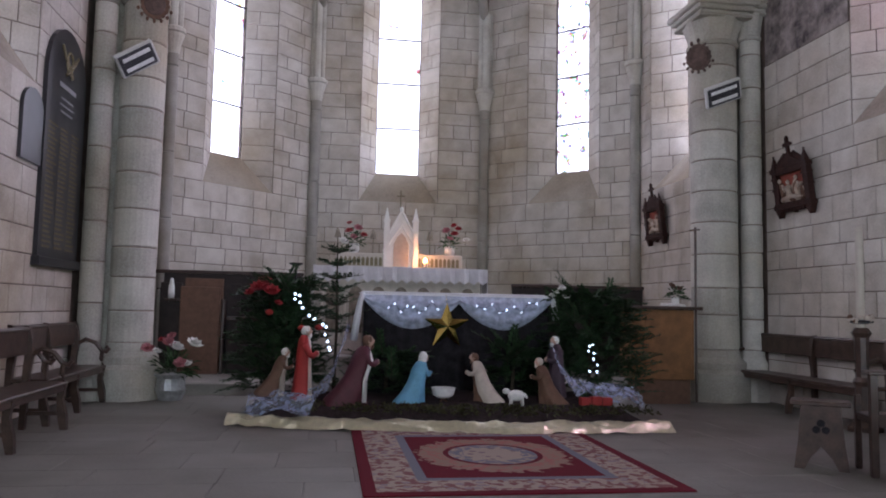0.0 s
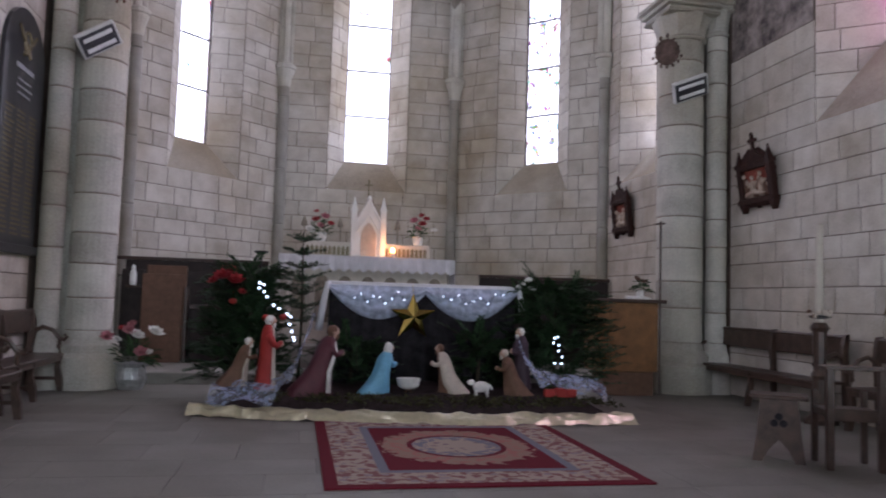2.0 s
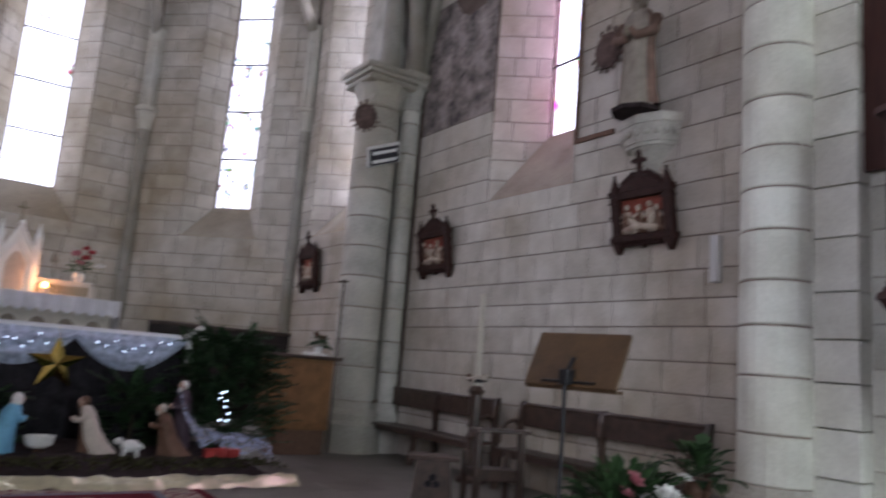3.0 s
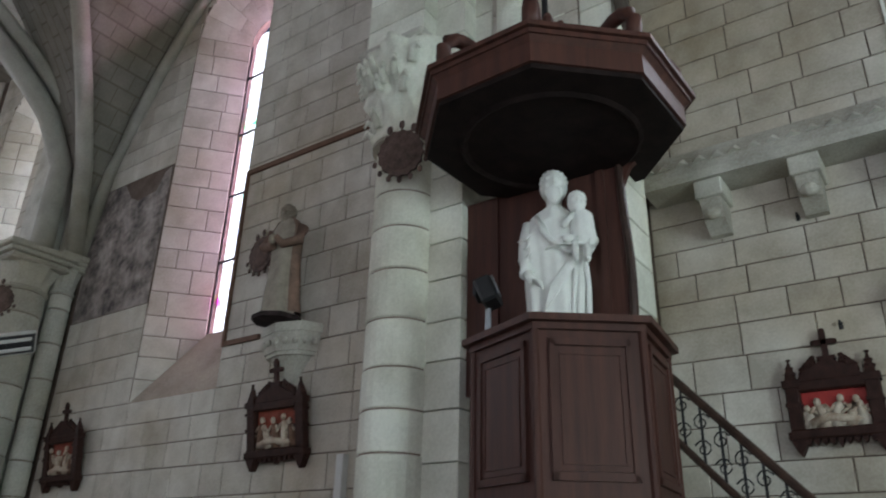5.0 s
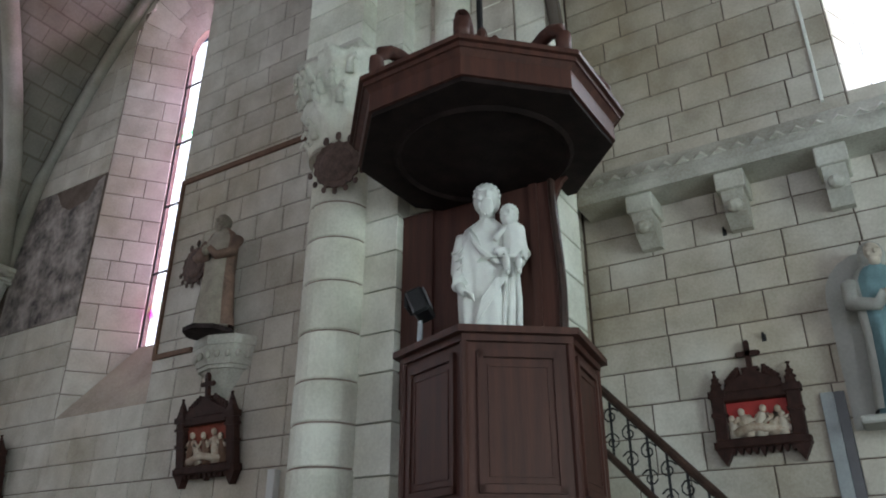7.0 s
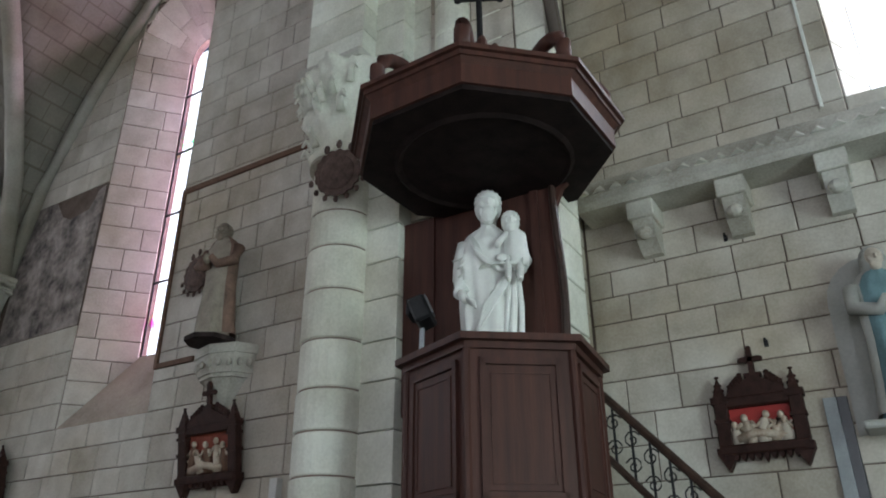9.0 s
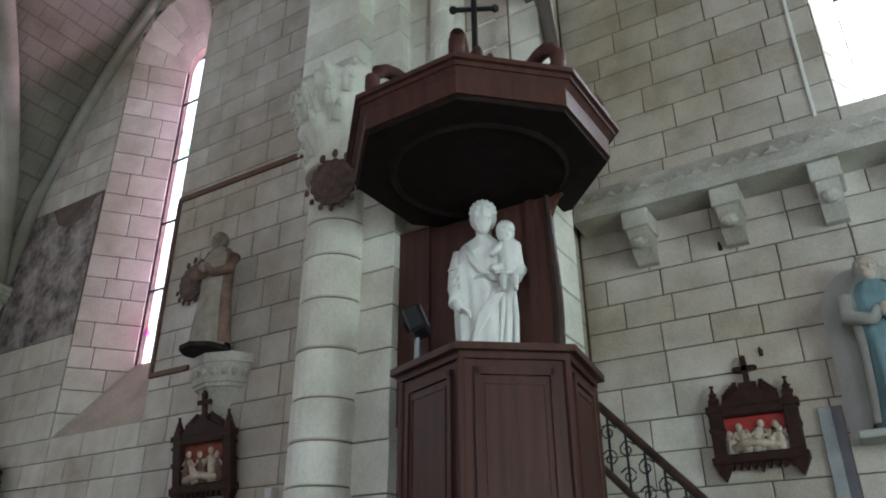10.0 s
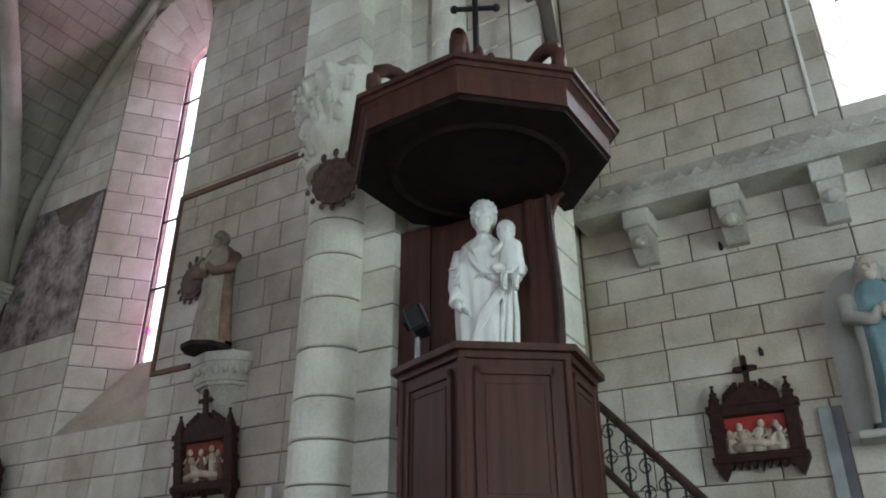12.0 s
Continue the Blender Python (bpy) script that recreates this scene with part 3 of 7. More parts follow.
# nave walls
f_n = Face((XN, 0), (-1, 0))
nwin = (-9.72, 1.02, 6.0, 8.9, 1.02)
w_n = wall("wall_nave_south", f_n, -16, -6.0, 0, ZT, [nwin, (-13.6, 1.02, 6.0, 8.9, 1.02)])
window("window_8", f_n, -9.72, 1.02, 0.78, 6.0, 6.02, 8.9, 1.02, 0.5, G_C, 3.0, bars=(1.6,))
# unseen second bay, added to send light to the opposite choir wall
window("unseen_window_9", f_n, -13.6, 1.02, 0.78, 6.0, 6.02, 8.9, 1.02, 0.5, G_C, 3.5, stones=False)
# unseen north wall; its two openings are added, set low to light the pulpit side
f_nl = Face((-6.2, 0), (1, 0))
w_nl = wall("wall_nave_north", f_nl, 6.0, 16, 0, ZT, [(8.8, 1.02, 1.7, 5.4, 1.02), (13.2, 1.02, 1.7, 5.4, 1.02)])
window("unseen_window_10", f_nl, 8.8, 1.02, 0.78, 1.7, 2.2, 5.4, 1.02, 0.5, G_C, 1.45, stones=False)
window("unseen_window_11", f_nl, 13.2, 1.02, 0.78, 1.7, 2.2, 5.4, 1.02, 0.5, G_C, 1.3, stones=False)
for nm, bb in (("wall_pier_south", (5.02, 7.2, -6.05, -4.5)), ("wall_pier_north", (-6.9, XL, -6.3, -5.95))):
    tagged(part(nm, bx(bmesh.new(), bb[0], bb[1], bb[2], bb[3], 0, ZT), M_MORTAR if nm == "wall_pier_south" else M_PLASTER), "plain pale plaster closing wall", "wall", kind="structure")

# unseen west end; the opening is added for the greenish light on columns and pulpit
f_w = Face((0, -16.0), (0, 1))
wall("wall_west", f_w, -7.2, 7.2, 0, ZT, [(0.0, 1.5, 0.6, 3.9, 1.5)], 0.5, "plain pale plaster closing wall")
window("unseen_window_12", f_w, 0.0, 1.5, 1.3, 0.6, 0.8, 3.9, 1.5, 0.4, G_C, 3.0, (0.83, 1.0, 0.9), stones=False)
# floor: slabs over a bed
bm = bx(bmesh.new(), -7, 7.3, -16.5, 9.2, -0.3, -0.012)
floor = tagged(part("floor", bm, M_FLOORJ), "worn grey-beige stone slab floor", "floor", kind="structure")
# vaults
def cross_vault(name, x0, x1, y0, y1, zs, rise, label, pointed=1.25):
    bm = bmesh.new()
    k = 28
    g = []
    for i in range(k + 1):
        row = []
        for j in range(k + 1):
            a, b = 2 * i / k - 1, 2 * j / k - 1
            z = zs + rise * max(max(0, 1 - abs(a) ** pointed) ** 0.62, max(0, 1 - abs(b) ** pointed) ** 0.62)
            row.append(bm.verts.new((x0 + (x1 - x0) * i / k, y0 + (y1 - y0) * j / k, z)))
        g.append(row)
    for i in range(k):
        for j in range(k):
            bm.faces.new((g[i][j], g[i + 1][j], g[i + 1][j + 1], g[i][j + 1]))
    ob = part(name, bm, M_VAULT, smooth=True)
    return tagged(ob, label, "ceiling", kind="structure")


cross_vault("ceiling_choir", XL - 0.05, XR + 0.05, -6.6, 2.6, 5.9, 6.4, "pale stone rib vault over the choir")
cross_vault("ceiling_nave", -6.25, 6.5, -16.1, -6.05, 9.3, 2.2, "pale stone vault over the nave")
bm = bmesh.new()
key = bm.verts.new((0, 4.4, 11.6))
ring = [bm.verts.new((x, y, 10.3)) for x, y in ((5.4, 2.5), (5.4, 5.9), (2.1, 9.0), (-2.1, 9.0), (-5.4, 5.9), (-5.4, 2.5))]
for a, b in zip(ring, ring[1:] + ring[:1]):
    bm.faces.new((a, b, key))
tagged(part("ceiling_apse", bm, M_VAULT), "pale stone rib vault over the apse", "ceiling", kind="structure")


def arch_pts(p, q, zs, rise, k=14, sharp=1.2):
    """Points of a pointed arch from p to q."""
    out = []
    for i in range(k + 1):
        t = 2 * i / k - 1
        out.append((p[0] + (q[0] - p[0]) * i / k, p[1] + (q[1] - p[1]) * i / k, zs + rise * max(0, 1 - abs(t) ** sharp) ** 0.6))
    return out


def rib(name, pts, r, label, m=None):
    bm = bmesh.new()
    tube(bm, pts, r, 10)
    return tagged(part(name, bm, m or M_RIB, smooth=True), label, "vault rib", kind="structure")


for nm, p, q, zs, rise, r in (("rib_choir_arch", (XL + 0.3, 2.8), (XR - 0.3, 2.8), 7.6, 3.0, 0.17), ("rib_choir_arch_inner", (XL + 0.56, 2.62), (XR - 0.56, 2.62), 7.6, 2.8, 0.17),
                              ("rib_choir_arch_roll", (XL + 0.24, 2.46), (XR - 0.24, 2.46), 7.6, 3.1, 0.11),
                              ("rib_diagonal_a", (XL + 0.1, 2.4), (XR - 0.1, -6.4), 5.9, 6.25, 0.13), ("rib_diagonal_b", (XL + 0.1, -6.4), (XR - 0.1, 2.4), 5.9, 6.25, 0.13),
                              ("rib_wall_south", (XR - 0.06, 2.45), (XR - 0.06, -6.4), 5.9, 6.3, 0.1), ("rib_wall_north", (XL + 0.06, 2.45), (XL + 0.06, -6.4), 5.9, 6.3, 0.1)):
    pts = arch_pts(p, q, zs, rise, 22)
    if "arch" in nm:
        pts = [(*p, 5.9), (*p, 6.8)] + pts + [(*q, 6.8), (*q, 5.9)]
    else:
        pts = [v for v in pts if v[1] > -2.2]
    rib(nm, pts, r, "moulded pale stone vault rib")
for s in (-1, 1):
    for x, y in (V1, V2):
        x *= s
        pts = []
        for i in range(12):
            t = i / 11
            pts.append((x * 0.965 * (1 - t), (y - 0.1) + (4.4 - y) * t, 7.9 + 3.3 * math.sin(t * math.pi / 2) ** 0.9))
        rib("rib_apse", pts, 0.11, "moulded stone rib of the apse vault")


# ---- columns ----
# drum colour lifted above the wall stone to hold the stronger light there
M_DRUM = mat("brightened_drum_stone", (0.8, 0.81, 0.73), 0.9, 0, 0.1, 2.5, 0.2, 40, 0.2, rnd=0.2, col2=(0.6, 0.6, 0.52), stain=0.2)
def drums(bm, c, r, z0, z1, course, rng, seg=24, gap=0.012, a0=0.0, a1=2 * math.pi, parent=None, stone=None):
    z = z0
    while z < z1 - 0.02:
        h = min(course * rng.uniform(0.85, 1.15), z1 - z)
        if z1 - z - h < 0.15:
            h = z1 - z
        j = rng.uniform(-0.004, 0.004)
        lathe(bm, [(r - 0.03, z), (r - 0.012, z + gap * 0.7), (r + j, z + gap * 1.6), (r + j, z + h - gap * 1.6), (r - 0.012, z + h - gap * 0.7), (r - 0.03, z + h)], seg, c, 0, a0, a1)
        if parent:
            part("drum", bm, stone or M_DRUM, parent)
            bm = bmesh.new()
        z += h


def column(name, x, y, r, z0, z1, course, label, base=True, cap=True, seed=1, stone=None):
    rng = random.Random(seed)
    e = thing(name, (x, y, 0), label, "column", kind="structure")
    part("joint_core", lathe(bmesh.new(), [(r - 0.013, z0), (r - 0.013, z1)], 24), M_JOINT, e, "brown lime joints between the drums")
    bm = bmesh.new()
    drums(bm, (0, 0), r, z0, z1, course, rng, parent=e, stone=stone)
    if base:
        bm = lathe(bmesh.new(), [(r * 1.5, 0), (r * 1.5, z0 * 0.55), (r * 1.3, z0 * 0.62), (r * 1.32, z0 * 0.75), (r * 1.1, z0 * 0.85), (r * 1.02, z0)], 20)
        part("base", bm, stone or M_SHAFT, e)
    if cap:
        bm = lathe(bmesh.new(), [(r * 1.05, z1), (r * 1.15, z1 + 0.03), (r * 1.02, z1 + 0.07), (r * 1.06, z1 + 0.2), (r * 1.2, z1 + 0.34), (r * 1.28, z1 + 0.4)], 20,
                   wob=lambda a, z: 1 + 0.06 * math.sin(8 * a) * (z > z1 + 0.1))
        part("capital", bm, M_CHOIRDRUM, e)
        for k, (q, za, zb) in enumerate(((1.27, 0.38, 0.43), (1.18, 0.43, 0.49), (1.36, 0.49, 0.56), (1.5, 0.56, 0.64))):
            part("abacus_moulding", rbx(-r * q, r * q, -r * q, r * q, z1 + za, z1 + zb, 0.018), M_CHOIRDRUM, e)
    return e


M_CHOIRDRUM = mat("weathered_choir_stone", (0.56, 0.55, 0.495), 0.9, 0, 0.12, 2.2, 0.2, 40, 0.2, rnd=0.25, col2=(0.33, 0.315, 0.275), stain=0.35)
LBL = "engaged round limestone column of stacked drums"
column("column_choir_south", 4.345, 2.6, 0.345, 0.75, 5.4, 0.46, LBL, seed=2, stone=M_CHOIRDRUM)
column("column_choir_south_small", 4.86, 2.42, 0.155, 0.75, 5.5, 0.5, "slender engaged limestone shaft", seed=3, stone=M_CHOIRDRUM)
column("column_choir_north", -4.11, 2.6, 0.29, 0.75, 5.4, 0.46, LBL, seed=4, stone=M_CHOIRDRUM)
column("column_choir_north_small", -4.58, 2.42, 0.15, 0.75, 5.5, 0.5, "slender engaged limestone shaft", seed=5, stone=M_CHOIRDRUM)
for s in (1, -1):
    xw = XR if s > 0 else XL
    bm = bmesh.new()
    xa = s * (4.45 if s > 0 else 4.2)
    bx(bm, min(xa, xw + s * 0.7), max(xa, xw + s * 0.7), 2.62, 3.4, 0, ZT)
    tagged(part("pier_choir", bm, M_SHAFT), "limestone pier behind the choir columns", "pier", kind="structure")
for s in (-1, 1):
    for (x, y), big in ((V1, 0.115), (V2, 0.105)):
        e = thing("apse_colonnette", (s * x * 0.98, y - 0.07, 0), "slender grey stone colonnette with a ring capital", "colonnette", kind="structure")
        bm = bmesh.new()
        drums(bm, (0, 0), big, 0.15, 5.85, 1.4, random.Random(9))
        part("shaft", bm, mat("colonnette_stone", (0.36, 0.345, 0.31), 0.85, 0, 0.12, 3, 0.15, 40, stain=0.3) if "colonnette_stone" not in bpy.data.materials else bpy.data.materials["colonnette_stone"], e)
        part("capital", lathe(bmesh.new(), [(big, 5.75), (big * 1.3, 5.95), (big * 1.75, 6.1), (big * 1.8, 6.13)], 14), M_SHAFT, e)
        part("ring", lathe(bmesh.new(), [(big * 1.5, 6.13), (big * 2.0, 6.16), (big * 2.0, 6.22), (big * 1.6, 6.26)], 14), M_SHAFT, e)
        bm = bmesh.new()
        for dx, dy in ((-0.09, -0.02), (0.09, -0.02), (0, -0.09)):
            lathe(bm, [(0.075, 6.26), (0.075, 8.0)], 10, (dx, dy))
        part("upper_shafts", bm, M_SHAFT, e)

# sanctuary step
bm = rbx(-4.5, 4.5, 3.0, 8.3, -0.01, 0.16, 0.012)
tagged(part("sanctuary_step", bm, M_STEP), "low worn stone step up to the sanctuary", "step", kind="structure")
bm = rbx(-2.3, 1.8, 3.9, 8.2, 0.155, 0.5, 0.012)
tagged(part("altar_steps", bm, M_STEP), "stone platform under the high altar", "step", kind="structure")


# ---- things on the choir wall and round the pulpit ----
def along(bm, p, q, s0, s1, z0, z1, d0, d1, mi=0):
    """A box on the upright face from p to q: s along it, d out of it (to its right)."""
    p, q = Vector((*p, 0)), Vector((*q, 0))
    u = (q - p).normalized()
    n = Vector((u.y, -u.x, 0))
    v = [bm.verts.new(p + u * s + n * d + Vector((0, 0, z))) for d in (d0, d1) for s, z in ((s0, z0), (s1, z0), (s1, z1), (s0, z1))]
    for f in ((0, 1, 2, 3), (7, 6, 5, 4), (0, 4, 5, 1), (1, 5, 6, 2), (2, 6, 7, 3), (3, 7, 4, 0)):
        bm.faces.new([v[i] for i in f]).material_index = mi
    return bm


def station(loc, rz, seed, red, w=0.84, h=0.62):
    """A neo-gothic carved frame with a painted relief; local -y looks into the room."""
    rng = random.Random(seed)
    lab = "carved dark wooden frame with painted relief on " + ("bright red" if red else "rust red") + " ground"
    e = thing("station_relief", loc, lab, "wall relief", rz, "stations along the wall")
    hw = w / 2
    part("back_panel", bx(bmesh.new(), -hw + 0.08, hw - 0.08, -0.03, -0.005, 0.1, h), M_REDP if red else M_RUST, e, "painted ground of the relief")
    for s in (-1, 1):
        bm = rbx(s * (hw - 0.055) - 0.055, s * (hw - 0.055) + 0.055, -0.1, -0.003, 0.03, h + 0.02, 0.01)
        bx(bm, s * (hw - 0.055) - 0.075, s * (hw - 0.055) + 0.075, -0.115, -0.003, 0.03, 0.09)
        bx(bm, s * (hw - 0.055) - 0.07, s * (hw - 0.055) + 0.07, -0.11, -0.003, h - 0.04, h + 0.02)
        for z in (0.3, 0.46):
            bx(bm, s * (hw - 0.055) - 0.064, s * (hw - 0.055) + 0.064, -0.108, -0.003, z, z + 0.03)
        part("frame_post", bm, M_FRAME, e)
        bm = bmesh.new()
        x = s * (hw - 0.055)
        prism(bm, [(x - 0.045, -0.1), (x + 0.045, -0.1), (x + 0.045, -0.01), (x - 0.045, -0.01)], h + 0.02, h + 0.2, 0, 0.1, (x, -0.055))
        for z, r in ((h + 0.08, 0.05), (h + 0.13, 0.036), (h + 0.2, 0.022)):
            ball(bm, (x, -0.055, z), r, 0, (1, 0.8, 0.55), 8, 5)
        part("finial", bm, M_FRAME, e)
        bm = bmesh.new()
        plate(bm, [(x - 0.07, 0.03), (x + 0.07, 0.03), (x + 0.03, -0.05), (x, -0.1), (x - 0.03, -0.05)], -0.1, -0.01)
        part("pendant", bm, M_FRAME, e)
    part("bottom_rail", rbx(-hw, hw, -0.12, -0.003, 0.03, 0.11, 0.012), M_FRAME, e)
    part("top_rail", rbx(-hw + 0.1, hw - 0.1, -0.1, -0.003, h - 0.08, h + 0.01, 0.012), M_FRAME, e)
    k = 9
    for i in range(k):
        x = (i - (k - 1) / 2) * (w - 0.24) / (k - 1)
        bm = bmesh.new()
        plate(bm, [(x - 0.026, 0.04), (x + 0.026, 0.04), (x + 0.018, 0.0), (x, -0.02 - 0.025 * (i == k // 2)), (x - 0.018, 0.0)], -0.09, -0.02)
        part("bottom_tooth", bm, M_FRAME, e)
    bm = bmesh.new()
    plate(bm, [(-hw + 0.1, h), (hw - 0.1, h), (hw - 0.13, h + 0.05), (0.1, h + 0.13), (0, h + 0.2), (-0.1, h + 0.13), (-hw + 0.13, h + 0.05)], -0.085, -0.01)
    part("crest", bm, M_FRAME, e)
    for s in (-1, 1):
        for i in range(5):
            t = i / 4
            bm = ball(bmesh.new(), (s * (hw - 0.15 - t * (hw - 0.26)), -0.05, h + 0.07 + 0.09 * t), 0.03, 0, (0.9, 0.8, 1.2), 7, 5)
            ball(bm, (s * (hw - 0.15 - t * (hw - 0.26)), -0.05, h + 0.11 + 0.09 * t), 0.02, 0, (1.2, 0.8, 1), 7, 5)
            part("crocket", bm, M_FRAME, e)
    bm = bmesh.new()
    bx(bm, -0.022, 0.022, -0.07, -0.03, h + 0.16, h + 0.42)
    bx(bm, -0.075, 0.075, -0.07, -0.03, h + 0.3, h + 0.345)
    bx(bm, -0.07, 0.07, -0.08, -0.02, h + 0.17, h + 0.2)
    for x, z in ((0, h + 0.42), (-0.08, h + 0.322), (0.08, h + 0.322)):
        ball(bm, (x, -0.05, z), 0.026, 0, (1, 0.8, 1), 7, 5)
    part("cross", bm, M_FRAME, e)
    bm = bmesh.new()
    zt = h - 0.12
    for i in range(5):
        x = -hw + 0.17 + (w - 0.34) * i / 4 + rng.uniform(-0.02, 0.02)
        top, bend = rng.uniform(0.62, 0.95) * (zt - 0.14), rng.uniform(-0.07, 0.07)
        tube(bm, [(x, -0.035, 0.12), (x + bend * 0.5, -0.042, 0.12 + top * 0.5), (x + bend, -0.04, 0.12 + top * 0.86)], 0.06, 9, 0 if i % 2 else 1, 0.036)
        ball(bm, (x + bend * 1.25, -0.055, 0.12 + top), 0.031, 0, (0.95, 0.9, 1.15), 9, 7)
        for q in (-1, 1):
            tube(bm, [(x + bend + q * 0.035, -0.05, 0.12 + top * 0.8), (x + bend + q * 0.07, -0.07, 0.12 + top * 0.6), (x + bend + q * rng.uniform(0.02, 0.13), -0.07, 0.12 + top * rng.uniform(0.45, 0.9))], 0.018, 7, 0, 0.012)
    tube(bm, [(-hw + 0.16, -0.06, 0.15), (-0.05, -0.075, 0.2), (0.1, -0.075, 0.17), (hw - 0.16, -0.06, 0.16)], 0.045, 9, 0, 0.028)
    for i in range(9):
        ball(bm, (-hw + 0.15 + (w - 0.3) * i / 8, -0.05, 0.135 + rng.uniform(0, 0.05)), 0.05, rng.choice((0, 1)), (1.3, 0.6, 0.7), 8, 6)
    part("relief", bm, [M_RELIEF, M_CREAM if red else M_BROWN], e, "cream and brown painted relief", True)
    return e


def lean_out(e, deg):
    """A frame hung so that its top leans into the room."""
    e.matrix_basis = e.matrix_basis @ pose(0, -0.012, 0, deg)


lean_out(station((XR - 0.012, -2.53, 2.84), -90, 1, False, 0.82, 0.58), 9)
lean_out(station((XR - 0.012, 1.47, 2.78), -90, 2, False, 0.8, 0.6), 8)
lean_out(station((V2[0] - 0.012, 4.75, 2.62), -90, 3, False, 0.7, 0.6), 7)
station((XN - 0.012, -7.47, 2.85), -90, 4, True, 0.71, 0.5)
bm = rbx(-0.09, -0.004, -3.45, -3.36, 2.62, 3.08, 0.006)
o = part("alarm_box", bm, M_LAMPW)
o.location = (XR - 0.01, 0, -0.25)
tagged(o, "small white plastic box on the stone wall", "box")

# wooden strips round the wall panel
e = thing("wooden_strip", (XR, -1.35, 4.2), "thin brown wooden battens on the wall beside the window", "batten")
for nm, b in (("upright_batten", (-0.045, -0.002, -0.025, 0.025, 0, 2.36)), ("top_batten", (-0.045, -0.002, -2.2, -0.025, 2.29, 2.36)), ("bottom_batten", (-0.045, -0.002, -0.62, -0.025, 0.0, 0.06))):
    part(nm, rbx(*b, 0.004), M_BROWN, e)

# faded wall painting
rng = random.Random(5)
bm = bmesh.new()
outline = [(0.43, 5.09), (2.28, 5.09)] + [(2.28 - 1.85 * i / 10 + rng.uniform(-0.05, 0.05), 7.1 + 0.25 * math.sin(i * 0.7) + rng.uniform(-0.08, 0.08)) for i in range(11)]
a = [bm.verts.new((XR - 0.006, y, z)) for y, z in outline]
b = [bm.verts.new((XR + 0.01, y, z)) for y, z in outline]
bm.faces.new(a)
for i in range(len(a)):
    j = (i + 1) % len(a)
    bm.faces.new((a[i], a[j], b[j], b[i]))
tagged(part("wall_painting", bm, M_FRESCO), "blackened faded fresco on plaster above the ashlar", "fresco", kind="structure")


# ---- statues: each one plain mesh ----
def loft(bm, rings, seg, mi, fold=None, back_only=False):
    """Skin over oval rings (z, yc, rx, ry), front towards -y; fold(angle, t) scales each radius."""
    grid = []
    n = len(rings) - 1
    fine = []
    for i in range(n):
        for k in range(4):
            t = k / 4
            fine.append([rings[i][m] * (1 - t) + rings[i + 1][m] * t for m in range(4)])
    fine.append(list(rings[-1]))
    span = seg if not back_only else seg + 1
    for i, (z, yc, rx, ry) in enumerate(fine):
        row = []
        for j in range(span):
            a = 2 * math.pi * j / seg if not back_only else radians(-38) + radians(256) * j / seg
            f = fold(a, i / (len(fine) - 1)) if fold else 1
            row.append(bm.verts.new((rx * f * math.cos(a), yc + ry * f * math.sin(a), z)))
        grid.append(row)
    for i in range(len(fine) - 1):
        for j in range(seg):
            k = (j + 1) % span
            bm.faces.new((grid[i][j], grid[i][k], grid[i + 1][k], grid[i + 1][j])).material_index = mi
    return bm


def ridge(p):
    """Sharp-crested fold profile from -1 to 1."""
    return 1 - 2 * abs(math.sin(p)) ** 0.7


def head(bm, c, r, flesh, hair, beard=True, veil=False):
    x, y, z = c
    ball(bm, (x, y, z), r, flesh, (0.76, 0.86, 0.98), 18, 13)
    ball(bm, (x, y - 0.3 * r, z - 0.6 * r), 0.55 * r, flesh, (0.9, 0.8, 0.95), 12, 9)
    ball(bm, (x, y + 0.26 * r, z + 0.06 * r), r, hair, (0.85, 0.85, 0.95), 18, 13)
    for k in range(9):
        b = math.pi * k / 8
        ball(bm, (x + 0.72 * r * math.cos(b), y - 0.2 * r, z + 0.12 * r + 0.72 * r * math.sin(b)), 0.17 * r, hair, (1, 1.1, 1), 7, 5)
    ball(bm, (x, y - 0.88 * r, z - 0.05 * r), 0.17 * r, flesh, (0.8, 1, 1.6), 8, 6)
    for s in (-1, 1):
        ball(bm, (x + s * 0.32 * r, y - 0.74 * r, z + 0.22 * r), 0.2 * r, flesh, (1.2, 0.5, 0.45), 8, 5)
        ball(bm, (x + s * 0.74 * r, y + 0.18 * r, z - 0.05 * r), 0.22 * r, flesh, (0.5, 0.8, 1.3), 8, 6)
        ball(bm, (x + s * 0.36 * r, y - 0.62 * r, z - 0.18 * r), 0.24 * r, flesh, (1, 0.7, 1), 8, 6)
    if beard:
        ball(bm, (x, y - 0.52 * r, z - 0.78 * r), 0.55 * r, hair, (0.85, 0.75, 1.1), 14, 10)
        for k in range(7):
            ball(bm, (x + (k - 3) * 0.15 * r, y - 0.72 * r + 0.03 * r * abs(k - 3), z - (1.12 - 0.05 * (k - 3) ** 2) * r), 0.15 * r, hair, (0.8, 0.8, 1.8), 7, 5)
    if veil:
        ball(bm, (x, y + 0.3 * r, z - 0.1 * r), 1.1 * r, hair, (0.92, 0.86, 1.2), 16, 12)
        ball(bm, (x, y + 0.5 * r, z - 0.9 * r), 1.0 * r, hair, (1.05, 0.8, 1.1), 12, 9)


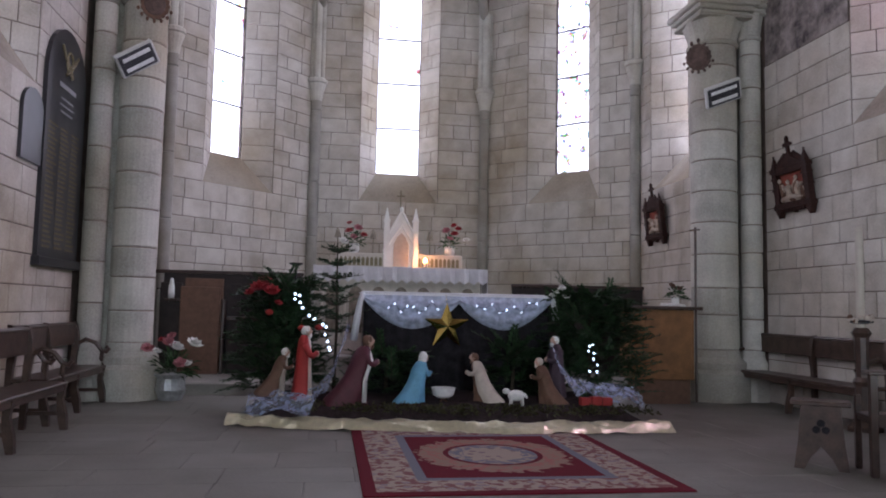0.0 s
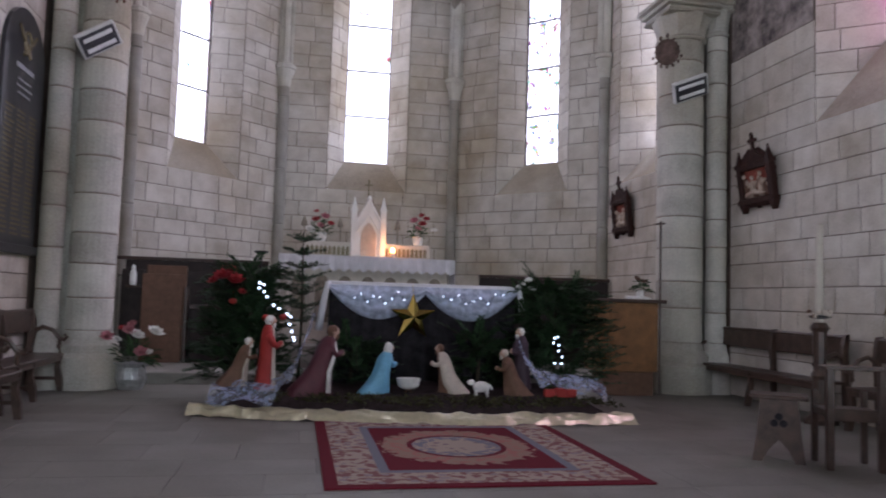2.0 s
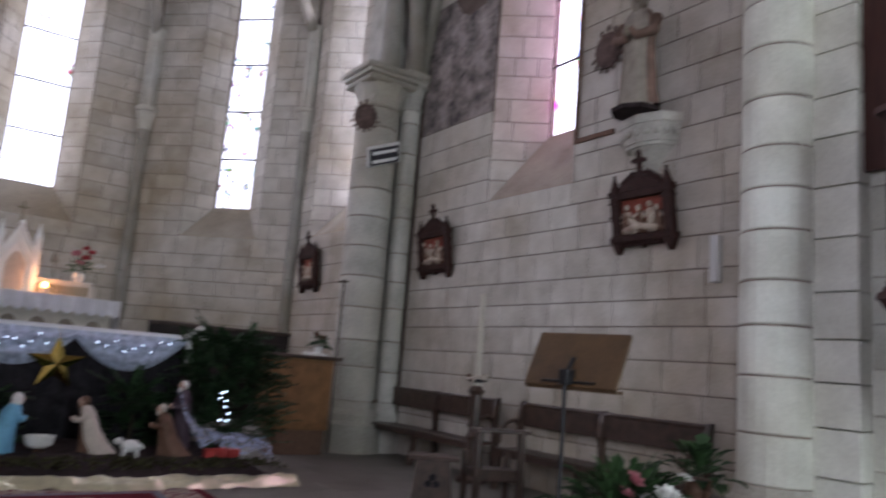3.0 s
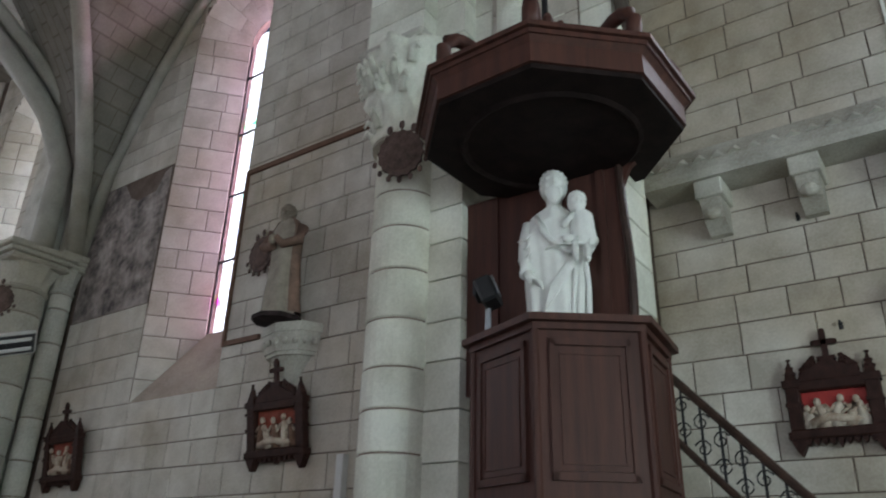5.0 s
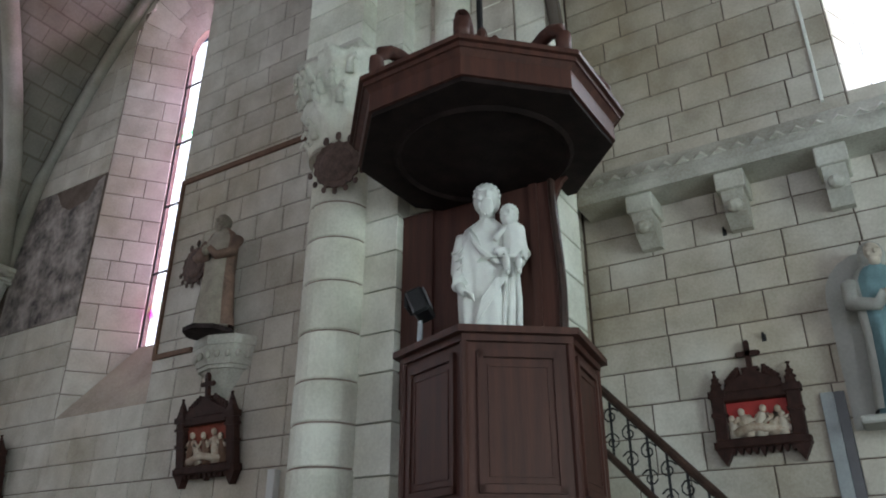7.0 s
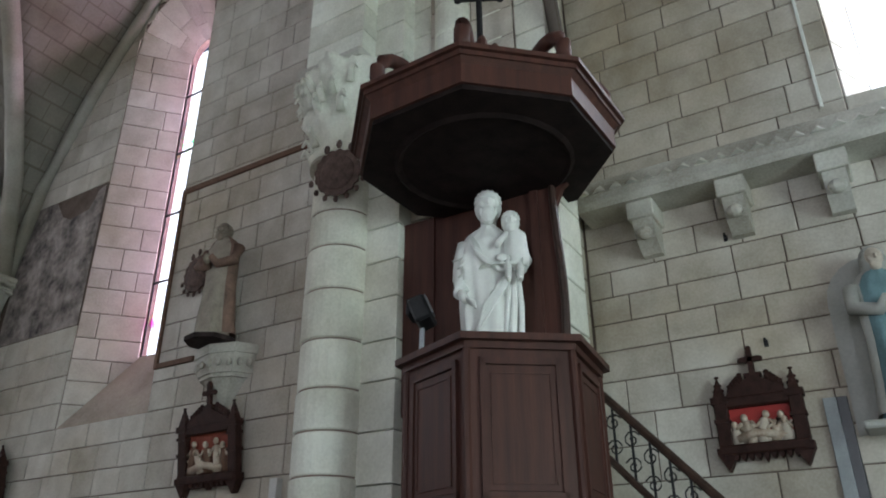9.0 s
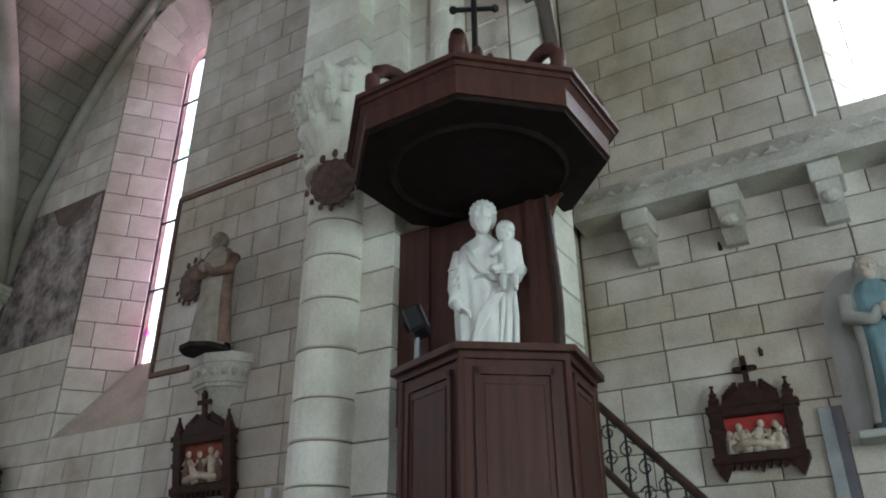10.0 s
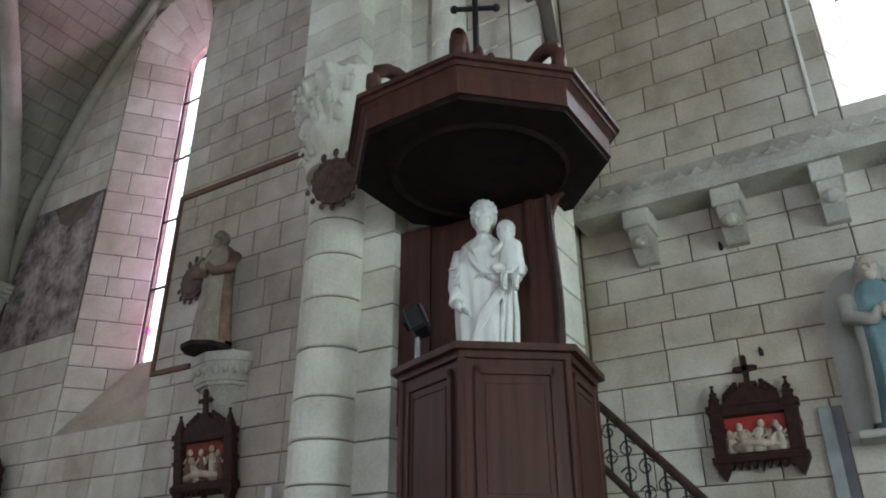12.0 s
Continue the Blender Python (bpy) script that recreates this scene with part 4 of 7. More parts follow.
def white_saint(loc, rz, H, label):
    """Bearded saint with a child on one arm, the other arm hanging: one plain mesh."""
    bm = bmesh.new()

    def fold(a, t):
        front = max(0.0, -math.sin(a))
        low = max(0.0, 1 - t * 1.5)
        f = 0.1 * ridge(3.6 * a + 1.6 * math.sin(4 * t) + 0.8 * math.sin(2 * a)) * (0.3 + low) + 0.025 * math.sin(13 * a + 7 * t)
        x = math.cos(a)
        f += 0.1 * front * ridge(8.5 * t + 2.3 * (x + 0.35) ** 2 - 1.4 * x) * (t > 0.35)
        return 1 + f

    loft(bm, [(0, 0, 0.27, 0.21), (0.15, 0, 0.265, 0.205), (0.4, 0, 0.26, 0.2), (0.65, 0, 0.265, 0.195), (0.9, 0, 0.27, 0.19), (1.1, 0, 0.275, 0.185), (1.24, 0.01, 0.265, 0.17), (1.33, 0.015, 0.215, 0.145), (1.39, 0.01, 0.12, 0.1), (1.43, 0, 0.075, 0.075)], 96, 0, fold)
    tube(bm, [(0, 0.01, 1.4), (0, -0.02, 1.5)], 0.072, 14, 0)
    head(bm, (0, -0.035, 1.61), 0.148, 0, 0)
    # hanging arm with loose sleeve
    tube(bm, [(-0.215, 0.01, 1.27), (-0.25, 0.0, 1.12), (-0.26, -0.03, 0.95), (-0.25, -0.1, 0.8)], 0.074, 14, 0, 0.075)
    for k in range(5):
        tube(bm, [(-0.32 + 0.01 * k, -0.02, 1.12 - 0.07 * k), (-0.27, -0.115, 1.09 - 0.075 * k), (-0.22, -0.13, 1.13 - 0.075 * k)], 0.014, 6, 0, 0.006)
    tube(bm, [(-0.25, -0.09, 0.82), (-0.235, -0.16, 0.74), (-0.21, -0.21, 0.7)], 0.043, 10, 0, 0.034)
    for k in range(4):
        tube(bm, [(-0.215 + 0.012 * k, -0.205, 0.715 - 0.014 * k), (-0.165 + 0.01 * k, -0.24, 0.685 - 0.014 * k), (-0.13, -0.245, 0.665 - 0.016 * k)], 0.014, 6, 0, 0.01)
    # mantle drawn across to the other arm
    for k in range(6):
        t = k / 5
        tube(bm, [(-0.17 + 0.05 * t, -0.1 - 0.03 * t, 1.3 - 0.06 * t), (-0.12 + 0.06 * t, -0.185, 1.13 - 0.07 * t), (0.03 + 0.04 * t, -0.205, 1.0 - 0.05 * t), (0.2, -0.17, 0.98 - 0.02 * t)], 0.02, 7, 0, 0.014)
    for k, q in enumerate((0.0, 0.05, 0.07, 0.13)):
        tube(bm, [(0.17 + 0.5 * q, -0.17, 0.97), (0.14 + 0.9 * q, -0.175 + 0.3 * q, 0.66), (0.1 + 1.1 * q, -0.18 + 0.5 * q, 0.3), (0.08 + 1.2 * q, -0.19 + 0.5 * q, 0.05)], 0.024, 8, 0, 0.016 + 0.1 * q)
    for k in range(5):
        t = k / 4
        tube(bm, [(0.19, -0.17, 0.96 - 0.03 * t), (0.08 - 0.03 * t, -0.2, 0.84 - 0.14 * t), (-0.06 - 0.05 * t, -0.195, 0.66 - 0.2 * t), (-0.16 - 0.03 * t, -0.16, 0.42 - 0.24 * t)], 0.022, 8, 0, 0.008)
    # carrying arm and child
    tube(bm, [(0.24, 0.01, 1.27), (0.31, -0.02, 1.1), (0.28, -0.14, 1.0), (0.13, -0.22, 1.03)], 0.078, 14, 0, 0.05)
    ball(bm, (0.1, -0.23, 1.04), 0.045, 0, (1.3, 0.8, 0.9), 10, 7)
    loft(bm, [(0.98, -0.17, 0.1, 0.09), (1.06, -0.17, 0.115, 0.1), (1.18, -0.16, 0.105, 0.09), (1.28, -0.14, 0.1, 0.075), (1.33, -0.13, 0.05, 0.045)], 32, 0, lambda a, t: 1 + 0.06 * ridge(4 * a + 3 * t))
    for v in bm.verts[-32 * 17:]:
        v.co.x += 0.23
    head(bm, (0.195, -0.15, 1.4), 0.098, 0, 0, False)
    tube(bm, [(0.15, -0.17, 1.28), (0.1, -0.23, 1.2), (0.06, -0.24, 1.14)], 0.032, 9, 0, 0.022)
    for x in (0.17, 0.27):
        tube(bm, [(x, -0.22, 1.03), (x - 0.02, -0.27, 0.95), (x - 0.015, -0.25, 0.86)], 0.042, 9, 0, 0.028)
        ball(bm, (x - 0.015, -0.28, 0.84), 0.03, 0, (0.8, 1.5, 0.7), 8, 6)
    bmesh.ops.scale(bm, verts=bm.verts[:], vec=(H / 1.78 * 0.92, H / 1.78, H / 1.78))
    ob = part("white_statue", bm, M_WHITE, smooth=True)
    ob.matrix_basis = pose(*loc, 0, 0, rz)
    return tagged(ob, label, "statue")


def crib_figure(name, loc, rz, H, mats, label, kneel=True, veil=False, beard=True, band=False):
    """Painted plaster figure, one mesh. mats: robe, cloak, flesh, hair."""
    bm = bmesh.new()
    rob = lambda a, t: 1 + 0.09 * ridge(3 * a + 2 * t) * (1 - t) + 0.04 * math.sin(11 * a)
    if kneel:
        body = [(0, 0.13, 0.17, 0.3), (0.1, 0.12, 0.17, 0.28), (0.25, 0.05, 0.16, 0.21), (0.42, -0.02, 0.14, 0.14), (0.58, -0.06, 0.15, 0.12), (0.7, -0.09, 0.16, 0.11), (0.78, -0.11, 0.11, 0.085), (0.82, -0.12, 0.055, 0.05)]
        cloak = [(0.005, 0.2, 0.19, 0.3), (0.1, 0.17, 0.19, 0.29), (0.25, 0.08, 0.185, 0.23), (0.42, 0.005, 0.17, 0.17), (0.58, -0.04, 0.18, 0.145), (0.7, -0.075, 0.185, 0.13), (0.79, -0.1, 0.125, 0.1), (0.83, -0.11, 0.065, 0.06)]
        hc, hr, hand, sh = (0, -0.16, 0.895), 0.088, (0, -0.3, 0.6), (-0.09, 0.72)
    else:
        body = [(0, 0.0, 0.14, 0.12), (0.2, 0.0, 0.125, 0.105), (0.45, 0, 0.11, 0.09), (0.62, 0, 0.12, 0.085), (0.76, 0, 0.125, 0.075), (0.82, 0, 0.085, 0.06), (0.86, 0, 0.04, 0.04)]
        cloak = [(0.03, 0.04, 0.17, 0.14), (0.2, 0.03, 0.15, 0.125), (0.45, 0.02, 0.135, 0.105), (0.62, 0.015, 0.14, 0.1), (0.76, 0.01, 0.145, 0.09), (0.83, 0.01, 0.1, 0.07), (0.87, 0.01, 0.05, 0.045)]
        hc, hr, hand, sh = (0, -0.02, 0.92), 0.072, (0, -0.16, 0.62), (0, 0.76)
    loft(bm, body, 40, 0, rob)
    loft(bm, cloak, 30, 1, lambda a, t: 1 + 0.07 * ridge(2.6 * a + 1.5 * t) * (1 - 0.7 * t), True)
    tube(bm, [(0, hc[1] + 0.04, hc[2] - 0.09), (0, hc[1] + 0.01, hc[2] - 0.03)], 0.04, 8, 2)
    head(bm, hc, hr, 2, 3, beard, veil)
    for s in (-1, 1):
        tube(bm, [(s * 0.14, sh[0] + 0.01, sh[1] - 0.01), (s * 0.17, sh[0] - 0.05, sh[1] - 0.14), (s * 0.05, hand[1] + 0.06, hand[2] - 0.03), (s * 0.015, hand[1], hand[2] + 0.02)], 0.052, 9, 1, 0.03)
        if band:
            tube(bm, [(s * 0.06, hc[1] + 0.02, hc[2] - 0.1), (s * 0.17, sh[0] - 0.06, sh[1] - 0.08), (s * 0.185, -0.06, 0.35), (s * 0.18, -0.06, 0.06)], 0.03, 8, 4, 0.034)
    ball(bm, hand, 0.03, 2, (1, 1.2, 1.5), 8, 6)
    bmesh.ops.scale(bm, verts=bm.verts[:], vec=(H, H, H))
    ob = part(name, bm, list(mats), smooth=True)
    ob.matrix_basis = pose(*loc, 0, 0, rz)
    return tagged(ob, label, "statue")


# white statue with a child, in the pulpit
white_saint((4.66, -5.88, 3.2), -62, 1.78, "white painted plaster statue carrying a child, standing in the pulpit")
# bishop on his console
M_ALB = mat("greyed_alb_paint", (0.3, 0.26, 0.21), 0.8, 0, 0.2, 9, 0.2, 50, col2=(0.2, 0.17, 0.14))
M_COPE = mat("faded_cope_paint", (0.2, 0.12, 0.09), 0.8, 0, 0.25, 9, 0.2, 50, col2=(0.09, 0.06, 0.045))
o = crib_figure("console_statue", (XR - 0.29, -2.53, 4.27), -84, 1.36, (M_ALB, M_COPE, M_POLY, M_POLY), "weathered polychrome statue of a robed saint on a stone console", False)
o.matrix_basis = o.matrix_basis @ Matrix.Diagonal((1.06, 1.0, 1.0, 1.0))
o = part("plinth", prism(bmesh.new(), hexa(0.27, 10, 8), 0, 0.05), M_CLOTHBR)
o.location = (XR - 0.29, -2.53, 4.22)
tagged(o, "dark octagonal plinth under the console statue", "plinth")
e = thing("wall_console", (XR - 0.01, -2.53, 3.62), "carved polygonal limestone console bracket under the statue", "console", -90)
poly = lambda r: [(r * math.cos(math.pi + math.pi * i / 4), 0.7 * r * math.sin(math.pi + math.pi * i / 4)) for i in range(5)]
part("slab", prism(bmesh.new(), poly(0.42), 0.5, 0.6), M_SHAFT, e)
part("carved_band", prism(bmesh.new(), poly(0.36), 0.3, 0.5, 0, 1.1), M_SHAFT, e)
part("moulding", prism(bmesh.new(), poly(0.33), 0.26, 0.3), M_SHAFT, e)
part("foot", prism(bmesh.new(), poly(0.08), 0.0, 0.26, 0, 3.6), M_SHAFT, e)
for i in range(9):
    a = math.pi * (1.08 + 0.84 * i / 8)
    part("rosette", ball(bmesh.new(), (0.38 * math.cos(a), 0.27 * math.sin(a), 0.4), 0.036, 0, (1, 0.7, 1.2), 7, 5), M_SHAFT, e)


def shield(loc, rz, r, label, m):
    e = thing("painted_medallion", loc, label, "medallion", rz)
    bm = bmesh.new()
    n = 64
    plate(bm, [(r * (1 + (0.06 if i % 4 < 2 else 0)) * math.sin(2 * math.pi * i / n) * 0.9, r * (1 + (0.06 if i % 4 < 2 else 0)) * math.cos(2 * math.pi * i / n)) for i in range(n)], -0.03, 0.0)
    part("board", bm, m, e)
    bm = bmesh.new()
    ball(bm, (0, -0.03, 0), r * 0.78, 0, (0.9, 0.16, 1), 24, 12)
    part("boss", bm, M_SHIELD, e, "", True)
    for i in range(7):
        bm = bmesh.new()
        a = radians(200 + 140 * i / 6)
        ball(bm, (1.12 * r * math.cos(a), -0.02, 1.18 * r * math.sin(a)), r * 0.11, 0, (1, 0.5, 1.3), 7, 5)
        part("fringe_knob", bm, m, e)
    bm = bmesh.new()
    for x, z in ((-0.5, 1.1), (0, 1.3), (0.5, 1.1)):
        ball(bm, (x * r, -0.02, z * r), r * 0.13, 0, (1, 0.5, 1.6), 7, 5)
    part("crown", bm, m, e)
    return e


M_SHIELD = mat("shield_paint", (0.13, 0.085, 0.07), 0.8, 0, 0.3, 12, 0.1, 50)
shield((XR - 0.02, -1.83, 5.27), -90, 0.22, "small faded painted medallion on the wall beside the statue", M_SHIELD)
shield((4.46, -4.36, 5.55), -72, 0.25, "dark painted heraldic shield under the column capital", M_SHIELD)
shield((4.02, 2.42, 5.2), -35, 0.2, "dark painted heraldic medallion on the choir column", M_SHIELD)
shield((-3.95, 2.36, 5.35), 15, 0.2, "worn reddish painted medallion on the choir column", M_BROWN)

# column beside the pulpit
e = column("column_pulpit", 4.8, -4.17, 0.32, 0.6, 5.75, 0.42, "large engaged round limestone column with a carved leaf capital", cap=False, seed=11)
part("necking", lathe(bmesh.new(), [(0.33, 5.75), (0.37, 5.77), (0.37, 5.81), (0.33, 5.84)], 32), M_SHAFT, e)
bell = [(0.33 + 0.15 * (k / 24) ** 1.4, 5.83 + 1.09 * k / 24) for k in range(25)]
bm = lathe(bmesh.new(), bell, 64, wob=lambda a, z: 1.03 + 0.2 * noise.noise((1.7 * math.cos(a), 1.7 * math.sin(a), z * 3.1)) + 0.24 * noise.noise((5 * math.cos(a), 5 * math.sin(a), z * 7.3)) + 0.05 * math.sin(9 * a + 3 * math.sin(4 * z)))
rng = random.Random(8)
for i in range(26):
    a, t = radians(85 + 190 * rng.random()), rng.random() ** 0.7
    r, z = 0.36 + 0.14 * t, 5.95 + 0.85 * t
    tube(bm, [((r - 0.03) * math.cos(a), (r - 0.03) * math.sin(a), z - 0.16), ((r + 0.03) * math.cos(a), (r + 0.03) * math.sin(a), z - 0.04), ((r + 0.08) * math.cos(a + 0.08), (r + 0.08) * math.sin(a + 0.08), z), ((r + 0.1) * math.cos(a + 0.12), (r + 0.1) * math.sin(a + 0.12), z - 0.08)], 0.048, 7, 0, 0.014)
part("leaf_capital", bm, M_DRUM, e, "weathered carved leaf capital", True)
part("abacus", rbx(-0.4, 0.4, -0.42, 0.46, 6.92, 7.02, 0.03), M_SHAFT, e)
z = 7.02
while z < ZT:
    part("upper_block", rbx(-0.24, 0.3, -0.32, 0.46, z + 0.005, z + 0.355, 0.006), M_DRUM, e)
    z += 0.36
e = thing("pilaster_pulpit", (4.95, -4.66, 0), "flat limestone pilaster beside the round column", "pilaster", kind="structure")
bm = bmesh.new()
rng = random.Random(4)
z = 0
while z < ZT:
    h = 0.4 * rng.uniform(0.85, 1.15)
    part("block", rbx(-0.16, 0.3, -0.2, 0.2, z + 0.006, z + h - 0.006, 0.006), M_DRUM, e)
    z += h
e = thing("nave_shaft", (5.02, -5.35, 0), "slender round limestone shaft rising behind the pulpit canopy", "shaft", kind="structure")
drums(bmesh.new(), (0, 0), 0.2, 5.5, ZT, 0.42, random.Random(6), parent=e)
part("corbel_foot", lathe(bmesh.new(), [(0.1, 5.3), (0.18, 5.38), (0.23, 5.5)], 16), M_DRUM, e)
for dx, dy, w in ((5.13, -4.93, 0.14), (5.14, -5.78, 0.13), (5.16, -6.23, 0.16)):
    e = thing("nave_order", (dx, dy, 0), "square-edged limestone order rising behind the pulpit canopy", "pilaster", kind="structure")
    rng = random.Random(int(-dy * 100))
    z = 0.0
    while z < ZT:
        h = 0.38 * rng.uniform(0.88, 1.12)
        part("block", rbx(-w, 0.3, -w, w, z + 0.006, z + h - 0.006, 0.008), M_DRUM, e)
        z += h

# ---- pulpit ----
PC = (4.72, -5.94)
e = thing("pulpit", (PC[0], PC[1], 0), "dark oak hexagonal pulpit with panelled sides and octagonal tester", "pulpit")
RP = 0.745
HEX = hexa(RP, 7)


def ring_prism(poly, s_out, z0, z1, s_in=0.0, flare=1.0):
    return prism(bmesh.new(), [(x * s_out, y * s_out) for x, y in poly], z0, z1, 0, flare)


part("body", ring_prism(HEX, 1.0, 2.08, 2.5), M_OAK2, e)
bm = bmesh.new()
lo = [bm.verts.new((x, y, 2.5)) for x, y in HEX]
hi = [bm.verts.new((x, y, 3.42)) for x, y in HEX]
li = [bm.verts.new((x * 0.92, y * 0.92, 2.5)) for x, y in HEX]
hi2 = [bm.verts.new((x * 0.92, y * 0.92, 3.42)) for x, y in HEX]
for i in range(6):
    j = (i + 1) % 6
    bm.faces.new((lo[i], lo[j], hi[j], hi[i]))
    bm.faces.new((li[j], li[i], hi2[i], hi2[j]))
    bm.faces.new((hi[i], hi[j], hi2[j], hi2[i]))
part("parapet", bm, M_OAK2, e)
for i in range(6):
    p, q = HEX[i], HEX[(i + 1) % 6]
    L = RP
    pan = part("side_panel", along(bmesh.new(), p, q, 0.13, L - 0.13, 2.42, 3.24, 0.0, 0.012), M_OAK2, e)
    bm = bmesh.new()
    for s0, s1, z0, z1 in ((0.09, 0.13, 2.36, 3.3), (L - 0.13, L - 0.09, 2.36, 3.3), (0.09, L - 0.09, 3.25, 3.3), (0.09, L - 0.09, 2.36, 2.41)):
        along(bm, p, q, s0, s1, z0, z1, -0.002, 0.028)
    for s0, s1, z0, z1 in ((0.16, 0.175, 2.46, 3.2), (L - 0.175, L - 0.16, 2.46, 3.2), (0.16, L - 0.16, 3.185, 3.2), (0.16, L - 0.16, 2.46, 2.475)):
        along(bm, p, q, s0, s1, z0, z1, 0.0, 0.02)
    part("panel_moulding", bm, M_OAK2, pan)
    bm = bmesh.new()
    tube(bm, [(p[0], p[1], 2.2), (p[0], p[1], 3.42)], 0.03, 8)
    part("corner_post", bm, M_OAK2, e)
bm = bmesh.new()
for s, z0, z1 in ((1.05, 3.36, 3.41), (1.13, 3.41, 3.46)):
    prism(bm, [(x * s, y * s) for x, y in HEX], z0, z1)
part("rim", bm, M_OAK2, e, "moulded top rim")
bm = bmesh.new()
for s, z0, z1, f in ((1.05, 2.15, 2.19, 1.0), (1.1, 2.1, 2.15, 0.97), (1.15, 2.05, 2.1, 0.98), (1.06, 1.98, 2.05, 1.06)):
    prism(bm, [(x * s, y * s) for x, y in HEX], z0, z1, 0, f)
part("base_moulding", bm, M_OAK2, e)
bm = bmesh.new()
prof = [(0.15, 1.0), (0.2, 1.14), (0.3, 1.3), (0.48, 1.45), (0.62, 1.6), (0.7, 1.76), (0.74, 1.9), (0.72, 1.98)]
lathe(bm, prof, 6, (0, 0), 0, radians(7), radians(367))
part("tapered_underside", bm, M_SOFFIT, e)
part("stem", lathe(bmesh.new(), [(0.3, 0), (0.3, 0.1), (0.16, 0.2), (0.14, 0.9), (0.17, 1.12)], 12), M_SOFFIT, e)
# backboard with scrolled wings
bm = bmesh.new()
plate(bm, [(-0.8, 3.2), (0.8, 3.2), (0.8, 4.8), (0.86, 4.95), (0.95, 5.03), (-0.95, 5.03), (-0.86, 5.0), (-0.8, 4.85)], 0.0, 0.05)
for v in bm.verts:
    v.co = Vector((v.co.y + 0.17, -v.co.x * 1.15 + 0.46, v.co.z))
part("backboard", bm, M_OAK2, e)
for s in (-1, 1):
    bm = bmesh.new()
    for y0 in (0.32, 0.72):
        bx(bm, 0.145, 0.175, 0.45 + s * y0 - 0.035, 0.45 + s * y0 + 0.035, 3.3, 5.0)
    part("backboard_stile", bm, M_OAK2, e)
    bm = bmesh.new()
    pts = [(0.17, 0.46 + s * (0.92 + 0.02 * math.sin(t * 5)), 3.5 + t * 1.5) for t in (i / 14 for i in range(15))]
    tube(bm, pts, 0.035, 8)
    part("side_scroll", bm, M_OAK, e)
# tester
CH = hexa(1.095, 20.5, 8)
off = (-0.43, -0.11)


def tester_ring(s, z0, z1, f=1.0):
    return prism(bmesh.new(), [(off[0] + x * s, off[1] + y * s) for x, y in CH], z0, z1, 0, f, off)


DT = -0.07
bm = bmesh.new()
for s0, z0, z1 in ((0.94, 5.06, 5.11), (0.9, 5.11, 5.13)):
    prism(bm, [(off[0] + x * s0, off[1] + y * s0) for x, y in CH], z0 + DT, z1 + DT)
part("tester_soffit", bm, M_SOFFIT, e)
part("tester_fascia", tester_ring(0.965, 5.1 + DT, 5.26 + DT), M_OAK2, e, "polished fascia board")
part("fascia_moulding", tester_ring(0.965, 5.26 + DT, 5.3 + DT, 1.04), M_OAK2, e)
for nm, s, z0, z1, f in (("lower_fillet", 1.02, 5.3, 5.34, 1.0), ("tester_cornice", 1.05, 5.34, 5.38, 1.0), ("upper_moulding", 1.0, 5.38, 5.44, 0.93), ("tester_roof", 0.9, 5.44, 5.5, 0.85)):
    part(nm, tester_ring(s, z0 + DT, z1 + DT, f), M_OAK2, e)
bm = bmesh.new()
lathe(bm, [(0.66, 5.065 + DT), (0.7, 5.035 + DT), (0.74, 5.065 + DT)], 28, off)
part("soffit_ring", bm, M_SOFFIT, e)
for i in range(8):
    x, y = CH[i]
    bm = bmesh.new()
    prof = [(0.98, 5.36), (1.01, 5.44), (1.01, 5.53), (0.97, 5.61), (0.9, 5.655), (0.81, 5.66), (0.71, 5.63), (0.6, 5.575), (0.48, 5.52), (0.36, 5.49), (0.22, 5.49)]
    tube(bm, [(off[0] + x / 1.095 * r, off[1] + y / 1.095 * r, z) for r, z in prof], 0.062, 10, 0, 0.05)
    ball(bm, (off[0] + x / 1.095 * 0.95, off[1] + y / 1.095 * 0.95, 5.42), 0.06, 0, (1, 1, 1), 10, 7)
    part("scroll_rib", bm, M_OAK2, e, "carved scroll rib on the tester", True)
bm = lathe(bmesh.new(), [(0.3, 5.4), (0.24, 5.8), (0.16, 5.95), (0.18, 6.1), (0.08, 6.2), (0.05, 6.26)], 12, off)
for k in range(5):
    a = 2 * math.pi * k / 5
    ball(bm, (off[0] + 0.13 * math.cos(a), off[1] + 0.13 * math.sin(a), 6.14), 0.06, 0, (0.8, 0.8, 1.6), 7, 5)
part("crown_boss", bm, M_OAK2, e)
bm = bmesh.new()
c = Vector((off[0], off[1], 0))
tube(bm, [c + Vector((0, 0, 6.15)), c + Vector((0, 0, 7.0))], 0.03, 8)
tube(bm, [c + Vector((0.09, -0.17, 6.78)), c + Vector((-0.09, 0.17, 6.78))], 0.024, 8)
for p in ((0, 0, 7.02), (0.09, -0.17, 6.78), (-0.09, 0.17, 6.78)):
    ball(bm, c + Vector(p), 0.04, 0, (1, 1, 1), 8, 6)
part("tester_cross", bm, M_BLACK, e, "dark iron cross")
# statue plinth inside the pulpit
o = part("statue_plinth", rbx(-0.26, 0.26, -0.3, 0.3, 2.5, 3.2, 0.01), M_OAK)
o.location = (4.68, -5.88, 0)
tagged(o, "plain dark wooden plinth under the white statue", "plinth")
